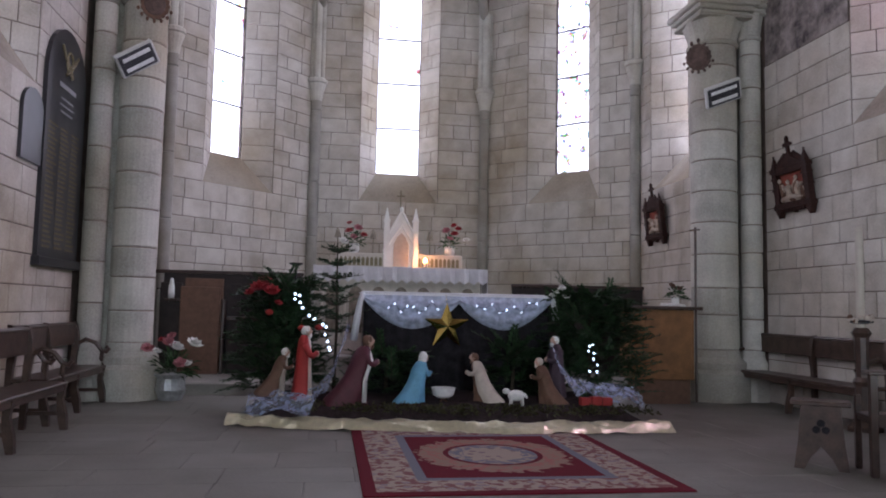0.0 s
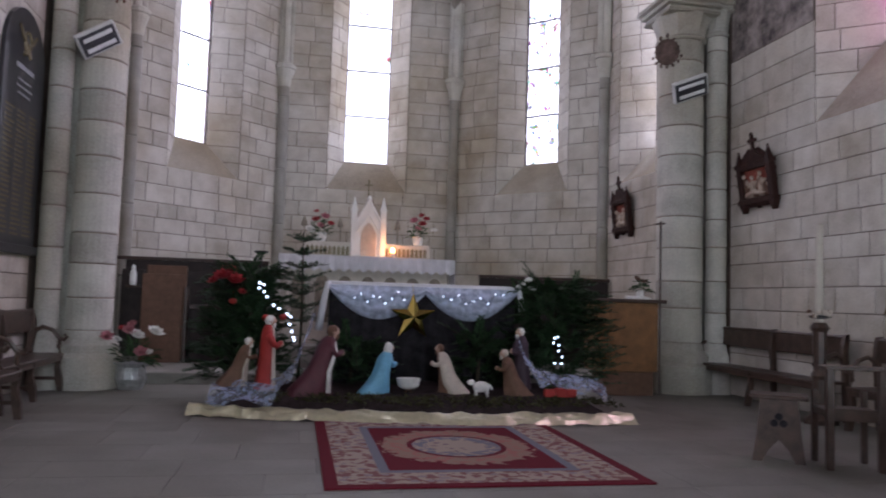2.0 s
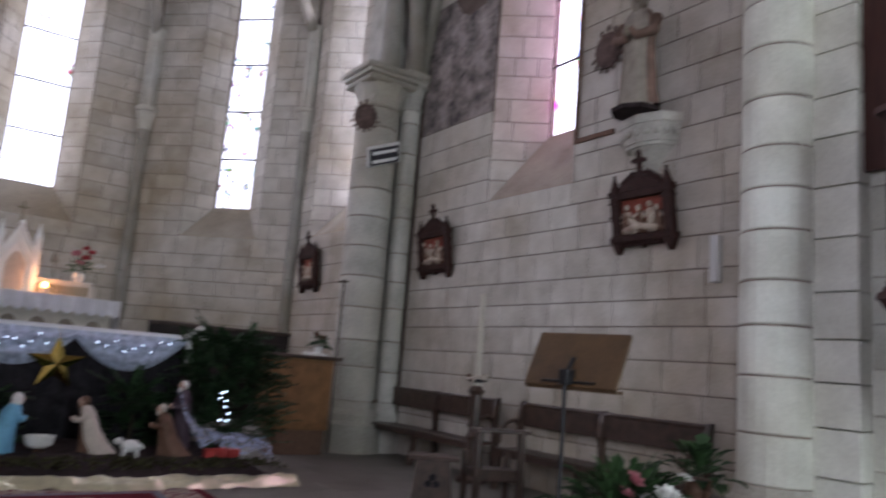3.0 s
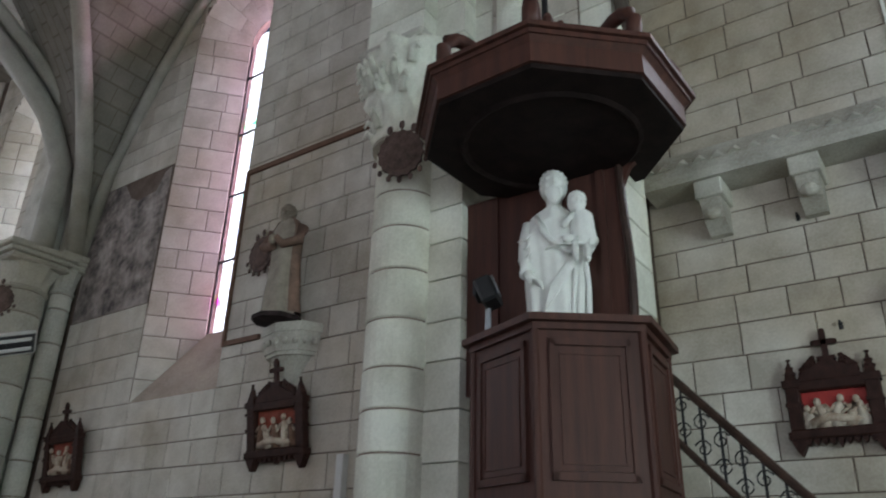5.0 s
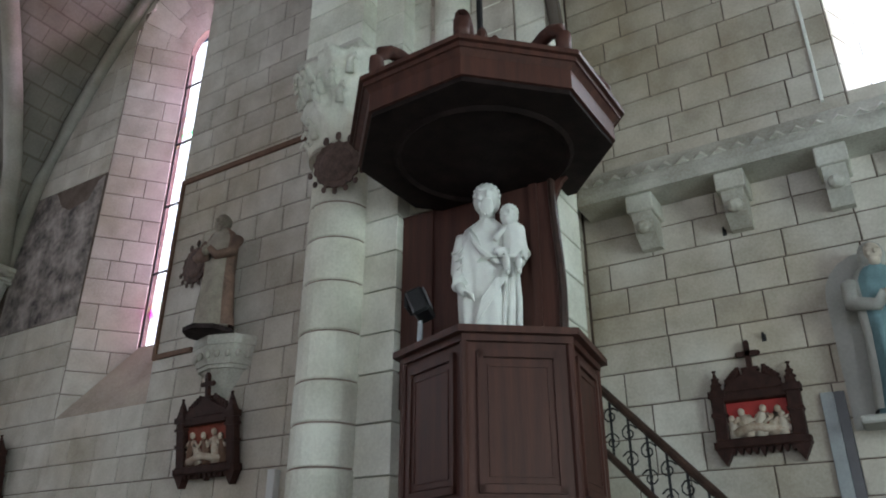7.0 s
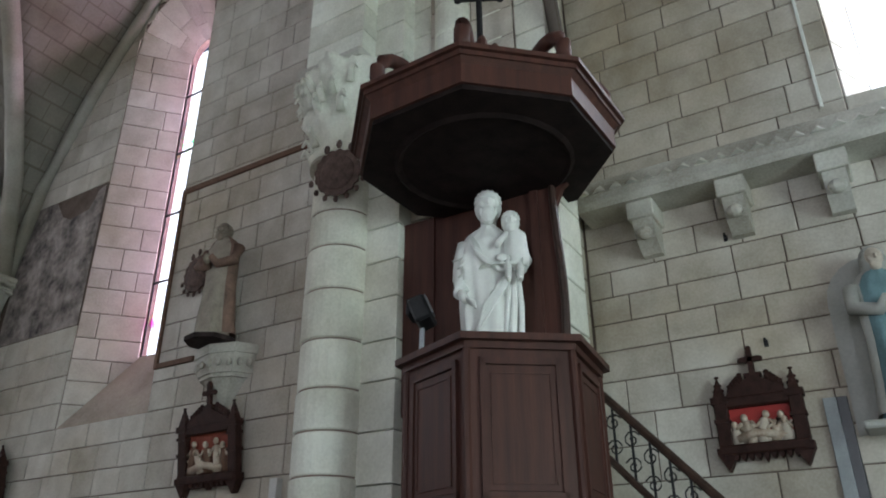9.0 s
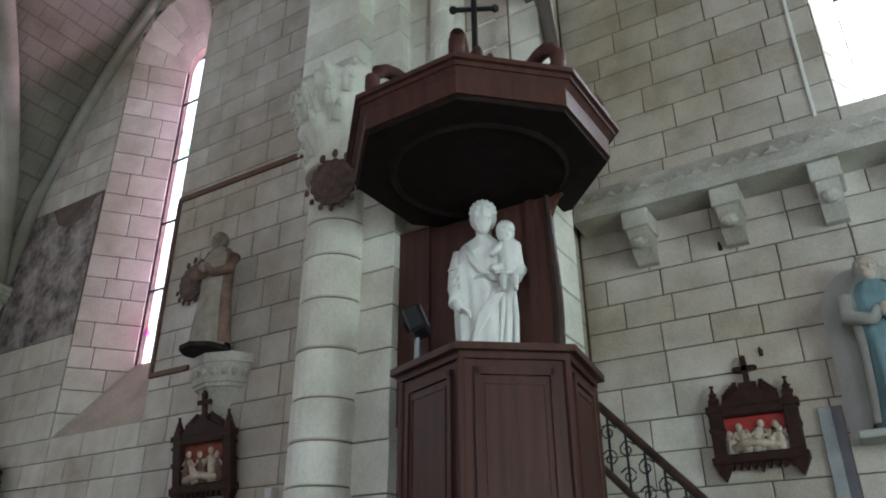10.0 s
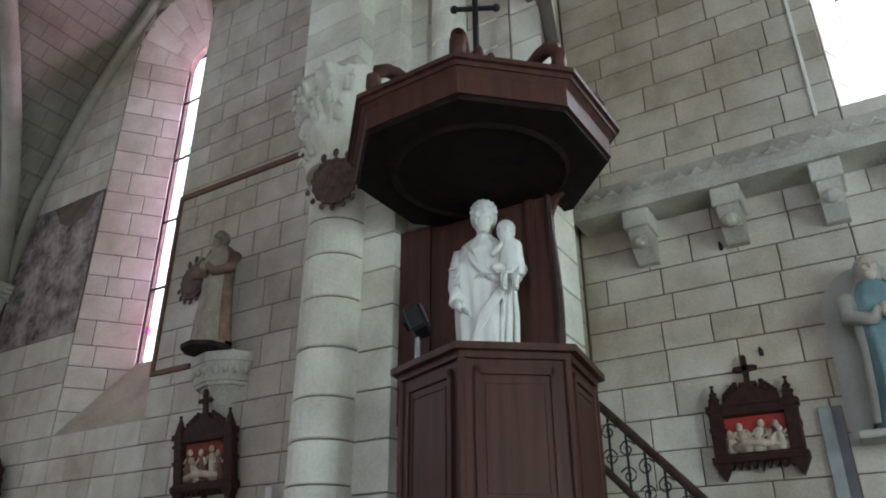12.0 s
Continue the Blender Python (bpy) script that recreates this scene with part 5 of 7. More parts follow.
# spotlight on the rim
e = thing("spotlight", (4.27, -5.47, 3.46), "black floodlight with a pale visor clamped on the pulpit rim", "spotlight", 20)
part("bracket", tube(bmesh.new(), [(0.05, 0, 0), (0.05, 0, 0.22), (0.02, 0.0, 0.34)], 0.016, 6), M_GREYM, e)
bm = rbx(-0.13, 0.13, -0.07, 0.07, 0.26, 0.47, 0.02)
bmesh.ops.rotate(bm, verts=bm.verts[:], cent=(0, 0, 0.38), matrix=Matrix.Rotation(radians(-22), 3, "X"))
part("housing", bm, M_BLACK, e)
bm = rbx(-0.115, -0.02, -0.085, -0.075, 0.28, 0.45, 0.004)
bmesh.ops.rotate(bm, verts=bm.verts[:], cent=(0, 0, 0.38), matrix=Matrix.Rotation(radians(-22), 3, "X"))
part("visor", bm, M_GREYM, e)
for k in range(5):
    part("cooling_fin", rbx(-0.1 + k * 0.046, -0.09 + k * 0.046, 0.07, 0.1, 0.32, 0.45, 0.002), M_BLACK, e)
part("cable", tube(bmesh.new(), [(0.12, 0.03, 0.34), (0.2, 0.05, 0.3), (0.22, 0.06, 0.08), (0.2, 0.08, -0.02)], 0.012, 6), M_GREYM, e)

# stair behind the pulpit, with an iron rail
e = thing("pulpit_stair", (5.6, -6.4, 0), "dark wooden pulpit stair with a wrought-iron scrolled balustrade", "stair")
n = 11
for i in range(n):
    z = 2.45 - (i + 1) * 2.45 / (n + 1)
    part("tread", rbx(-0.12, 0.62, -0.27 * (i + 1), -0.27 * i + 0.03, z - 0.04, z, 0.006), M_OAK, e)
bm = bmesh.new()
plate(bm, [(0.0, 2.3), (-3.0, -0.1 + 0.12), (-3.0, 0.0), (-2.7, 0.0), (0.0, 2.1)], 0, 0.05)
for v in bm.verts:
    v.co = Vector((v.co.y - 0.16, v.co.x, v.co.z))
part("stringer", bm, M_OAK, e)
bm = bmesh.new()
rail0, slope = Vector((-0.14, -0.05, 3.3)), Vector((0, -0.68, -0.74)).normalized()
tube(bm, [rail0 + slope * t for t in (0, 0.8, 1.6, 2.4, 3.2)], 0.035, 8)
part("handrail", bm, M_OAK, e)
bm = bmesh.new()
low = rail0 + Vector((0, 0, -0.5))
tube(bm, [low + slope * t for t in (0, 1.6, 3.2)], 0.03, 8)
part("lower_rail", bm, M_OAK, e)
for i in range(16):
    t = 0.1 + i * 0.2
    a, b = rail0 + slope * t, low + slope * t
    bm = tube(bmesh.new(), [a, b], 0.011, 6)
    for zc, sg in ((0.16, 1), (0.36, -1)):
        c = a + Vector((0, 0, -zc))
        tube(bm, [c + Vector((0, sg * (0.012 + 0.06 * (k / 12)) * math.cos(k * 0.75), (0.012 + 0.06 * (k / 12)) * math.sin(k * 0.75))) for k in range(13)], 0.007, 5)
    part("baluster", bm, M_BLACK, e)

# cornice on corbels along the nave wall
e = thing("corbel_cornice", (XN, -6.16, -0.12), "carved limestone cornice with zigzag ornament on stone corbels", "cornice", kind="structure")
bm = bmesh.new()
prof = [(0, 5.42), (-0.42, 5.42), (-0.44, 5.5), (-0.36, 5.52), (-0.34, 5.62), (-0.2, 5.86), (0, 5.98)]
lo = [bm.verts.new((x, -9.9, z)) for x, z in prof]
hi = [bm.verts.new((x, -0.01, z)) for x, z in prof]
for i in range(len(prof)):
    j = (i + 1) % len(prof)
    bm.faces.new((lo[i], lo[j], hi[j], hi[i]))
part("cornice_moulding", bm, M_SHAFT, e)
for i in range(24):
    y = -0.05 - i * 0.17
    bm = bmesh.new()
    v = [bm.verts.new(p) for p in ((-0.318, y - 0.07, 5.66), (-0.318, y + 0.07, 5.66), (-0.255, y, 5.77), (-0.38, y, 5.675))]
    for q in ((0, 3, 2), (3, 1, 2), (0, 1, 3), (0, 2, 1)):
        bm.faces.new([v[k] for k in q])
    part("zigzag_tooth", bm, M_SHAFT, e)
for i, y in enumerate((-0.62, -1.46, -2.3, -3.14, -3.98, -4.82)):
    bm = rbx(-0.38, 0, y - 0.13, y + 0.13, 5.24, 5.42, 0.012)
    part("corbel_head", bm, M_SHAFT, e)
    bm = bmesh.new()
    plate(bm, [(0, 4.95), (-0.1, 4.95), (-0.26, 5.05), (-0.34, 5.24), (0, 5.24)], y - 0.095, y + 0.095)
    ball(bm, (-0.3, y, 5.1), 0.07, 0, (1, 1.1, 0.9), 10, 7)
    part("corbel", bm, M_SHAFT, e)
# small fittings on the nave wall
for y, z in ((-7.45, 4.87), (-7.62, 3.81)):
    e = thing("wall_hook", (XN + 0.005, y, z), "small rusty iron hook driven into the ashlar", "hook", -90)
    part("shank", tube(bmesh.new(), [(0, 0, 0), (0, -0.05, 0), (0, -0.06, 0.035)], 0.012, 6), M_BLACK, e)
    part("plate", rbx(-0.022, 0.022, -0.018, -0.006, -0.04, 0.03, 0.004), M_BLACK, e)
o = part("cable_strip", rbx(-0.03, 0.0, -0.016, 0.016, 0, 3.1, 0.004), M_WHITE)
o.location = (XN - 0.012, -8.50, 5.95)
tagged(o, "narrow white cable strip running up beside the window", "cable strip")
# niche statue and grey board on the nave wall
e = thing("arched_niche", (XN, -8.52, 2.95), "shallow grey arched wall niche", "niche", -90, kind="structure")
bm = bmesh.new()
plate(bm, [(-0.36, 0), (0.36, 0), (0.36, 1.1)] + [(0.36 * math.cos(math.pi * i / 10), 1.1 + 0.36 * math.sin(math.pi * i / 10)) for i in range(1, 10)] + [(-0.36, 1.1)], -0.035, 0.02)
part("niche_back", bm, M_PLASTER, e)
crib_figure("praying_statue", (XN - 0.22, -8.56, 3.0), -75, 1.4, (M_TEAL, M_PLASTER, M_CREAM, M_PLASTER), "praying statue in faded blue robe and white mantle", False, True, False)
o = part("statue_shelf", rbx(-0.36, 0, -0.3, 0.3, -0.06, 0, 0.015), M_PLASTER)
o.location = (XN, -8.52, 3.0)
tagged(o, "stone shelf under the niche statue", "shelf")
e = thing("grey_board", (XN - 0.012, -8.06, 0), "tall narrow grey painted board fixed to the wall", "board", -90)
part("light_strip", rbx(-0.1, 0.0, -0.035, 0.0, 1.2, 3.27, 0.004), M_PLAQUEGREY, e)
part("dark_strip", rbx(0.0, 0.08, -0.03, 0.0, 1.2, 3.27, 0.004), M_SLATE, e)


# ---- furniture of the choir ----
def bench(loc, rz, length, label):
    """A long oak bench with a shaped back and curled arms; local y runs along it, local -x is its front."""
    e = thing("church_bench", loc, label, "bench", rz, "benches along the walls")
    n = 3
    part("seat", rbx(-0.46, -0.05, 0, length, 0.44, 0.475, 0.01), M_BENCH, e)
    part("seat_rail", rbx(-0.44, -0.42, 0.03, length - 0.03, 0.38, 0.44, 0.004), M_BENCH, e)
    bm = rbx(-0.075, -0.045, 0.0, length, 0.74, 0.98, 0.008)
    part("back_board", bm, M_BENCH, e)
    bm = bmesh.new()
    tube(bm, [(-0.06, 0.0, 0.99), (-0.06, length, 0.99)], 0.028, 8)
    part("top_rail", bm, M_BENCH, e)
    for i in range(n):
        y = 0.03 + (length - 0.06) * i / (n - 1)
        bm = bmesh.new()
        pts = [(-0.03, 0.0), (-0.085, 0.0), (-0.1, 0.4), (-0.1, 0.55), (-0.125, 0.75), (-0.11, 0.9), (-0.08, 1.02), (-0.03, 1.03), (-0.05, 0.8), (-0.035, 0.5)]
        plate(bm, pts, y - 0.03, y + 0.03)
        part("back_post", bm, M_BENCH, e)
        bm = bmesh.new()
        plate(bm, [(-0.42, 0.0), (-0.48, 0.0), (-0.47, 0.15), (-0.43, 0.3), (-0.455, 0.45), (-0.39, 0.45), (-0.37, 0.3), (-0.39, 0.12)], y - 0.03, y + 0.03)
        part("front_leg", bm, M_BENCH, e)
        part("stretcher", rbx(-0.42, -0.08, y - 0.018, y + 0.018, 0.14, 0.18, 0.004), M_BENCH, e)
        if i != 1:
            bm = bmesh.new()
            tube(bm, [(-0.1, y, 0.74), (-0.2, y, 0.8), (-0.32, y, 0.76), (-0.4, y, 0.66), (-0.46, y, 0.64), (-0.49, y, 0.68), (-0.46, y, 0.71)], 0.026, 8)
            tube(bm, [(-0.41, y, 0.66), (-0.4, y, 0.55), (-0.43, y, 0.46)], 0.024, 8)
            part("curled_arm", bm, M_BENCH, e)
    return e


bench((XR - 0.06, -0.3, 0), 0, 2.75, "dark polished oak bench against the ashlar wall")
bench((XR - 0.06, -3.45, 0), 0, 2.7, "dark polished oak bench beside the round column")
bench((XL + 0.06, 2.2, 0), 180, 2.0, "dark polished oak bench under the memorial plaque")
bench((XL + 0.3, 0.05, 0), 180, 2.6, "dark polished oak bench standing out from the wall")

# stool with trefoil cut-outs, drawn as dark discs on solid ends
e = thing("trestle_stool", (2.72, -2.14, 0), "small dark oak stool with shaped ends and trefoil cut-out", "stool", -35)
part("seat", rbx(-0.23, 0.23, -0.16, 0.16, 0.53, 0.565, 0.008), M_BENCH, e)
for y in (-0.12, 0.12):
    bm = bmesh.new()
    plate(bm, [(-0.21, 0.0), (-0.13, 0.0), (-0.08, 0.1), (0.0, 0.19), (0.08, 0.1), (0.13, 0.0), (0.21, 0.0), (0.18, 0.2), (0.15, 0.53), (-0.15, 0.53), (-0.18, 0.2)], y - 0.015, y + 0.015)
    end = part("end_board", bm, M_BENCH, e)
    # no hole is cut: black discs give the dark of the trefoil opening
    bm = bmesh.new()
    for x, z in ((-0.035, 0.33), (0.035, 0.33), (0, 0.385)):
        tube(bm, [(x, y - 0.017, z), (x, y - 0.0155, z)], 0.032, 10)
    part("trefoil", bm, M_CLOTHB, end, "black trefoil discs standing for the shade of a cut-out")
part("stretcher", rbx(-0.02, 0.02, -0.11, 0.11, 0.24, 0.3, 0.004), M_BENCH, e)

# kneeler with tall posts
e = thing("prie_dieu", (3.15, -2.45, 0), "dark wooden prayer chair with turned square posts", "prayer chair", -20)
for x in (-0.2, 0.2):
    part("front_post", rbx(x - 0.03, x + 0.03, -0.2, -0.14, 0, 0.82, 0.006), M_BENCH, e)
    part("back_post", rbx(x - 0.025, x + 0.025, 0.18, 0.23, 0, 0.62, 0.006), M_BENCH, e)
    part("side_rail", rbx(x - 0.015, x + 0.015, -0.14, 0.18, 0.42, 0.48, 0.004), M_BENCH, e)
part("top_ledge", rbx(-0.26, 0.26, -0.26, -0.08, 0.82, 0.85, 0.006), M_BENCH, e)
part("cross_rail", rbx(-0.17, 0.17, -0.18, -0.15, 0.4, 0.5, 0.004), M_BENCH, e)
part("seat", rbx(-0.22, 0.22, -0.14, 0.22, 0.45, 0.48, 0.006), M_BENCH, e)

# great candle on its carved post
e = thing("paschal_candle", (4.55, -0.3, 0), "tall white candle on a carved dark wooden post", "candlestick")
part("foot", lathe(bmesh.new(), [(0.2, 0), (0.2, 0.05), (0.12, 0.1), (0.08, 0.16)], 8), M_BENCH, e)
part("post", lathe(bmesh.new(), [(0.07, 0.16), (0.08, 0.5), (0.1, 0.55), (0.07, 0.6), (0.08, 1.05), (0.11, 1.1), (0.07, 1.16)], 8), M_BENCH, e)
part("candle", lathe(bmesh.new(), [(0.045, 1.16), (0.045, 2.3), (0.03, 2.32)], 14), M_WAX, e, "thick white wax candle")
part("drip_ring", lathe(bmesh.new(), [(0.05, 1.2), (0.13, 1.22), (0.13, 1.24), (0.05, 1.25)], 12), M_BLACK, e)
rng = random.Random(2)
bm = bmesh.new()
for i in range(16):
    a = rng.uniform(0, 6.28)
    ball(bm, (0.11 * math.cos(a), 0.11 * math.sin(a), 1.22 + rng.uniform(0, 0.07)), 0.03, rng.choice((0, 1)), (1, 1, 0.9), 6, 4)
tagged(part("wreath", bm, [M_BROWN, M_CREAM], e), kind="stuff")

# music stand with a wooden board
e = thing("music_stand", (1.62, -4.98, 0), "music stand with brown wooden board on a grey pole", "music stand", -78)
bm = rbx(-0.28, 0.28, -0.012, 0.012, -0.16, 0.16, 0.004)
bmesh.ops.rotate(bm, verts=bm.verts[:], cent=(0, 0, 0), matrix=Matrix.Rotation(radians(-26), 3, "X"))
bmesh.ops.translate(bm, verts=bm.verts[:], vec=(0, 0, 1.43))
part("board", bm, M_PINE2, e)
part("ledge", rbx(-0.28, 0.28, -0.06, 0.0, 1.272, 1.287, 0.003), M_PINE2, e)
part("pole", tube(bmesh.new(), [(0, -0.1, 0.05), (0, -0.1, 1.33)], 0.011, 10), M_BLACK, e)
part("clamp", rbx(-0.03, 0.03, -0.12, -0.05, 1.3, 1.38, 0.006), M_BLACK, e)
part("strut", tube(bmesh.new(), [(0, -0.1, 1.34), (0.0, -0.03, 1.44)], 0.012, 8), M_BLACK, e)
part("shelf_rod", tube(bmesh.new(), [(-0.16, -0.075, 1.315), (0.16, -0.075, 1.315)], 0.008, 8), M_BLACK, e)
for k in range(3):
    a = 2 * math.pi * k / 3 + 0.4
    part("foot", tube(bmesh.new(), [(0, -0.1, 0.12), (0.28 * math.cos(a), -0.1 + 0.28 * math.sin(a), 0.012)], 0.012, 6), M_BLACK, e)


# ---- flowers ----
def leaf_clump(rng, centre, size, n, length, width, droop=0.3):
    """Many narrow leaves springing from a centre."""
    vs, fs = [], []
    for _ in range(n):
        a, el = rng.uniform(0, 2 * math.pi), rng.uniform(-0.1, 1.35)
        d = Vector((math.cos(a) * math.cos(el), math.sin(a) * math.cos(el), math.sin(el)))
        p = Vector(centre) + Vector((d.x * size[0], d.y * size[1], d.z * size[2])) * rng.uniform(0.2, 0.9)
        s = d.cross(Vector((0, 0, 1))).normalized() * width * rng.uniform(0.7, 1.3)
        L = length * rng.uniform(0.6, 1.4)
        q, t = p + d * L * 0.55 - Vector((0, 0, droop * L * 0.15)), p + d * L - Vector((0, 0, droop * L))
        k = len(vs)
        vs += [p, q + s + Vector((0, 0, 0.01)), t, q - s + Vector((0, 0, 0.01)), q - Vector((0, 0, 0.008))]
        fs += [(k, k + 1, k + 4), (k + 1, k + 2, k + 4), (k + 2, k + 3, k + 4), (k + 3, k, k + 4)]
    return vs, fs


def leaves(name, data, material, parent, label=""):
    me = bpy.data.meshes.new(name)
    me.from_pydata(data[0], [], data[1])
    me.materials.append(material)
    ob = new(name, me)
    ob.parent = parent
    tagged(ob, label, kind="stuff")
    return ob


def bloom(rng, c, r, material, parent):
    """A flower head of cupped petals."""
    vs, fs = [], []
    for ringn, (n, tilt, rr) in enumerate(((7, 0.25, 1.0), (6, 0.7, 0.8), (4, 1.15, 0.55))):
        for i in range(n):
            a = 2 * math.pi * (i + 0.5 * ringn) / n + rng.uniform(-0.2, 0.2)
            d = Vector((math.cos(a) * math.cos(tilt), math.sin(a) * math.cos(tilt), math.sin(tilt)))
            s = Vector((-math.sin(a), math.cos(a), 0)) * r * 0.42
            k = len(vs)
            p = Vector(c)
            vs += [p, p + d * r * rr * 0.6 + s, p + d * r * rr + Vector((0, 0, r * 0.12)), p + d * r * rr * 0.6 - s, p + d * r * rr * 0.55 - Vector((0, 0, r * 0.12))]
            fs += [(k, k + 1, k + 4), (k + 1, k + 2, k + 4), (k + 2, k + 3, k + 4), (k + 3, k, k + 4)]
    me = bpy.data.meshes.new("bloom")
    me.from_pydata(vs, [], fs)
    me.materials.append(material)
    ob = new("bloom", me)
    ob.parent = parent
    tilt = Vector((rng.uniform(-0.5, 0.5), rng.uniform(-1, -0.2), 1))
    m = Matrix.Translation(c) @ Vector((0, 0, 1)).rotation_difference(tilt).to_matrix().to_4x4() @ Matrix.Translation(-Vector(c))
    ob.matrix_basis = m
    return ob


def bouquet(name, loc, label, size, n_leaf, blooms, pot, seed, leaf=(0.16, 0.018)):
    rng = random.Random(seed)
    e = thing(name, loc, label, "flowers")
    if pot:
        part("pot", lathe(bmesh.new(), [(pot[0] * 0.75, 0), (pot[0], pot[1] * 0.4), (pot[0] * 0.9, pot[1] * 0.85), (pot[0] * 1.12, pot[1])], 14, wob=lambda a, z: 1 + 0.05 * math.sin(7 * a)), pot[2], e)
    c = (0, 0, pot[1] if pot else 0)
    blooms = [(x, y, z, r * 1.3, m) for x, y, z, r, m in blooms]
    leaves("foliage", leaf_clump(rng, c, size, n_leaf, leaf[0], leaf[1]), M_LEAF, e)
    for x, y, z, r, m in blooms:
        bloom(rng, (x, y, c[2] + z), r, m, e)
    return e


W_, R_, P_ = M_WPET, M_RED, M_PINK
bouquet("flower_arrangement", (-3.52, 2.45, 0), "silver pot of white and pink flowers beside the column", (0.28, 0.2, 0.3), 150,
        [(-0.3, -0.1, 0.33, 0.08, P_), (-0.17, -0.15, 0.3, 0.06, W_), (-0.02, -0.2, 0.42, 0.075, P_), (0.08, -0.2, 0.36, 0.09, W_), (0.3, -0.15, 0.4, 0.1, W_), (0.15, -0.22, 0.15, 0.08, P_), (0.24, -0.2, 0.14, 0.06, W_), (0.02, -0.18, 0.5, 0.06, P_), (-0.12, -0.1, 0.45, 0.05, R_)],
        (0.2, 0.34, M_POT), 4)
bouquet("flower_arrangement", (2.75, -4.35, 0), "large floor arrangement of white and red flowers with green leaves", (0.5, 0.4, 0.35), 420,
        [(-0.1, -0.3, 0.16, 0.08, W_), (-0.02, -0.33, 0.1, 0.09, W_), (0.05, -0.3, 0.2, 0.085, W_), (-0.35, -0.25, -0.02, 0.075, W_), (-0.3, -0.22, 0.02, 0.06, P_), (-0.12, -0.34, -0.04, 0.1, R_), (0.0, -0.34, -0.06, 0.09, R_), (0.3, -0.25, 0.0, 0.07, P_), (0.35, -0.2, 0.3, 0.05, W_), (-0.15, -0.2, 0.3, 0.06, P_), (0.2, -0.3, 0.16, 0.05, W_), (-0.22, -0.2, 0.22, 0.05, P_)],
        (0.24, 0.43, M_BENCH), 5, (0.22, 0.03))
e = thing("low_cabinet", (3.6, -4.3, 0), "low dark wooden chest beside the flowers", "chest", -10)
part("body", rbx(-0.35, 0.35, -0.2, 0.2, 0.04, 0.5, 0.01), M_BENCH, e)
part("lid", rbx(-0.38, 0.38, -0.23, 0.23, 0.5, 0.54, 0.008), M_BENCH, e)
bouquet("potted_plant", (3.65, -4.25, 0.54), "dark broad-leaved potted plant on the chest", (0.25, 0.2, 0.25), 60, [], (0.1, 0.14, M_BROWN), 6, (0.2, 0.05))

# ---- desk with a wooden front ----
e = thing("reading_desk", (3.26, 2.05, 0), "honey-brown wooden desk with an overhanging dark top", "desk", -2)
part("body", rbx(-0.47, 0.45, -0.02, 0.5, 0.34, 1.33, 0.008), M_PINE, e)
part("front_panel", rbx(-0.28, 0.4, -0.035, -0.02, 0.42, 1.27, 0.004), M_PINE, e)
part("plinth", rbx(-0.36, 0.4, 0.0, 0.46, 0.0, 0.34, 0.006), M_BROWN, e)
part("top", rbx(-0.54, 0.55, -0.1, 0.56, 1.33, 1.38, 0.01), M_BENCH, e)
o = part("open_book", rbx(-0.16, 0.16, -0.1, 0.1, 0, 0.04, 0.008), M_WPET)
o.matrix_basis = pose(3.5, 2.25, 1.38, 8, 0, 10)
tagged(o, "open white book lying on the wooden desk", "book")
bouquet("dried_flowers", (3.62, 2.42, 1.38), "small dark dried bouquet in a vase on the desk", (0.14, 0.12, 0.16), 70, [(0.02, -0.08, 0.12, 0.05, M_BROWN), (-0.08, -0.06, 0.16, 0.05, M_BROWN)], (0.06, 0.14, M_WPET), 8, (0.1, 0.015))
e = thing("iron_cross_stand", (3.83, 2.2, 0), "thin dark processional staff behind the desk", "staff")
part("staff", tube(bmesh.new(), [(0, 0, 0), (0, 0, 2.55)], 0.018, 8), M_BENCH, e)
part("arm", tube(bmesh.new(), [(-0.09, 0, 2.5), (0.07, 0, 2.52)], 0.014, 8), M_BENCH, e)

# ---- lamps on the columns ----
def strip_lamp(loc, rz, label):
    e = thing("louvre_lamp", loc, label, "wall lamp", rz, "lamps on the columns")
    part("housing", rbx(-0.27, 0.27, -0.17, 0.17, 0.0, 0.07, 0.012), M_LAMPW, e)
    part("inner_panel", rbx(-0.24, 0.24, -0.145, 0.145, -0.006, 0.002, 0.002), M_LOUVRE, e, "dark mirror louvre")
    for y in (-0.075, 0.075):
        part("lamp_strip", rbx(-0.2, 0.2, y - 0.028, y + 0.028, -0.024, -0.006, 0.006), M_TUBE, e)
    for i in range(5):
        x = -0.2 + i * 0.1
        part("louvre_blade", rbx(x - 0.003, x + 0.003, -0.14, 0.14, -0.02, -0.004, 0.001), M_LOUVRE, e)
    part("bracket", tube(bmesh.new(), [(0, 0.0, 0.09), (0, 0.1, 0.14), (0, 0.26, 0.1)], 0.018, 6), M_LAMPW, e)
    return e


o = strip_lamp((4.25, 2.1, 4.5), 0, "white louvred strip lamp fixed to the choir column")
o.matrix_basis = pose(4.25, 2.1, 4.55, -48, -20, -14)
o = strip_lamp((-4.1, 2.1, 4.5), 0, "white louvred strip lamp fixed to the opposite column")
o.matrix_basis = pose(-4.08, 2.15, 4.5, -48, -36, 18)

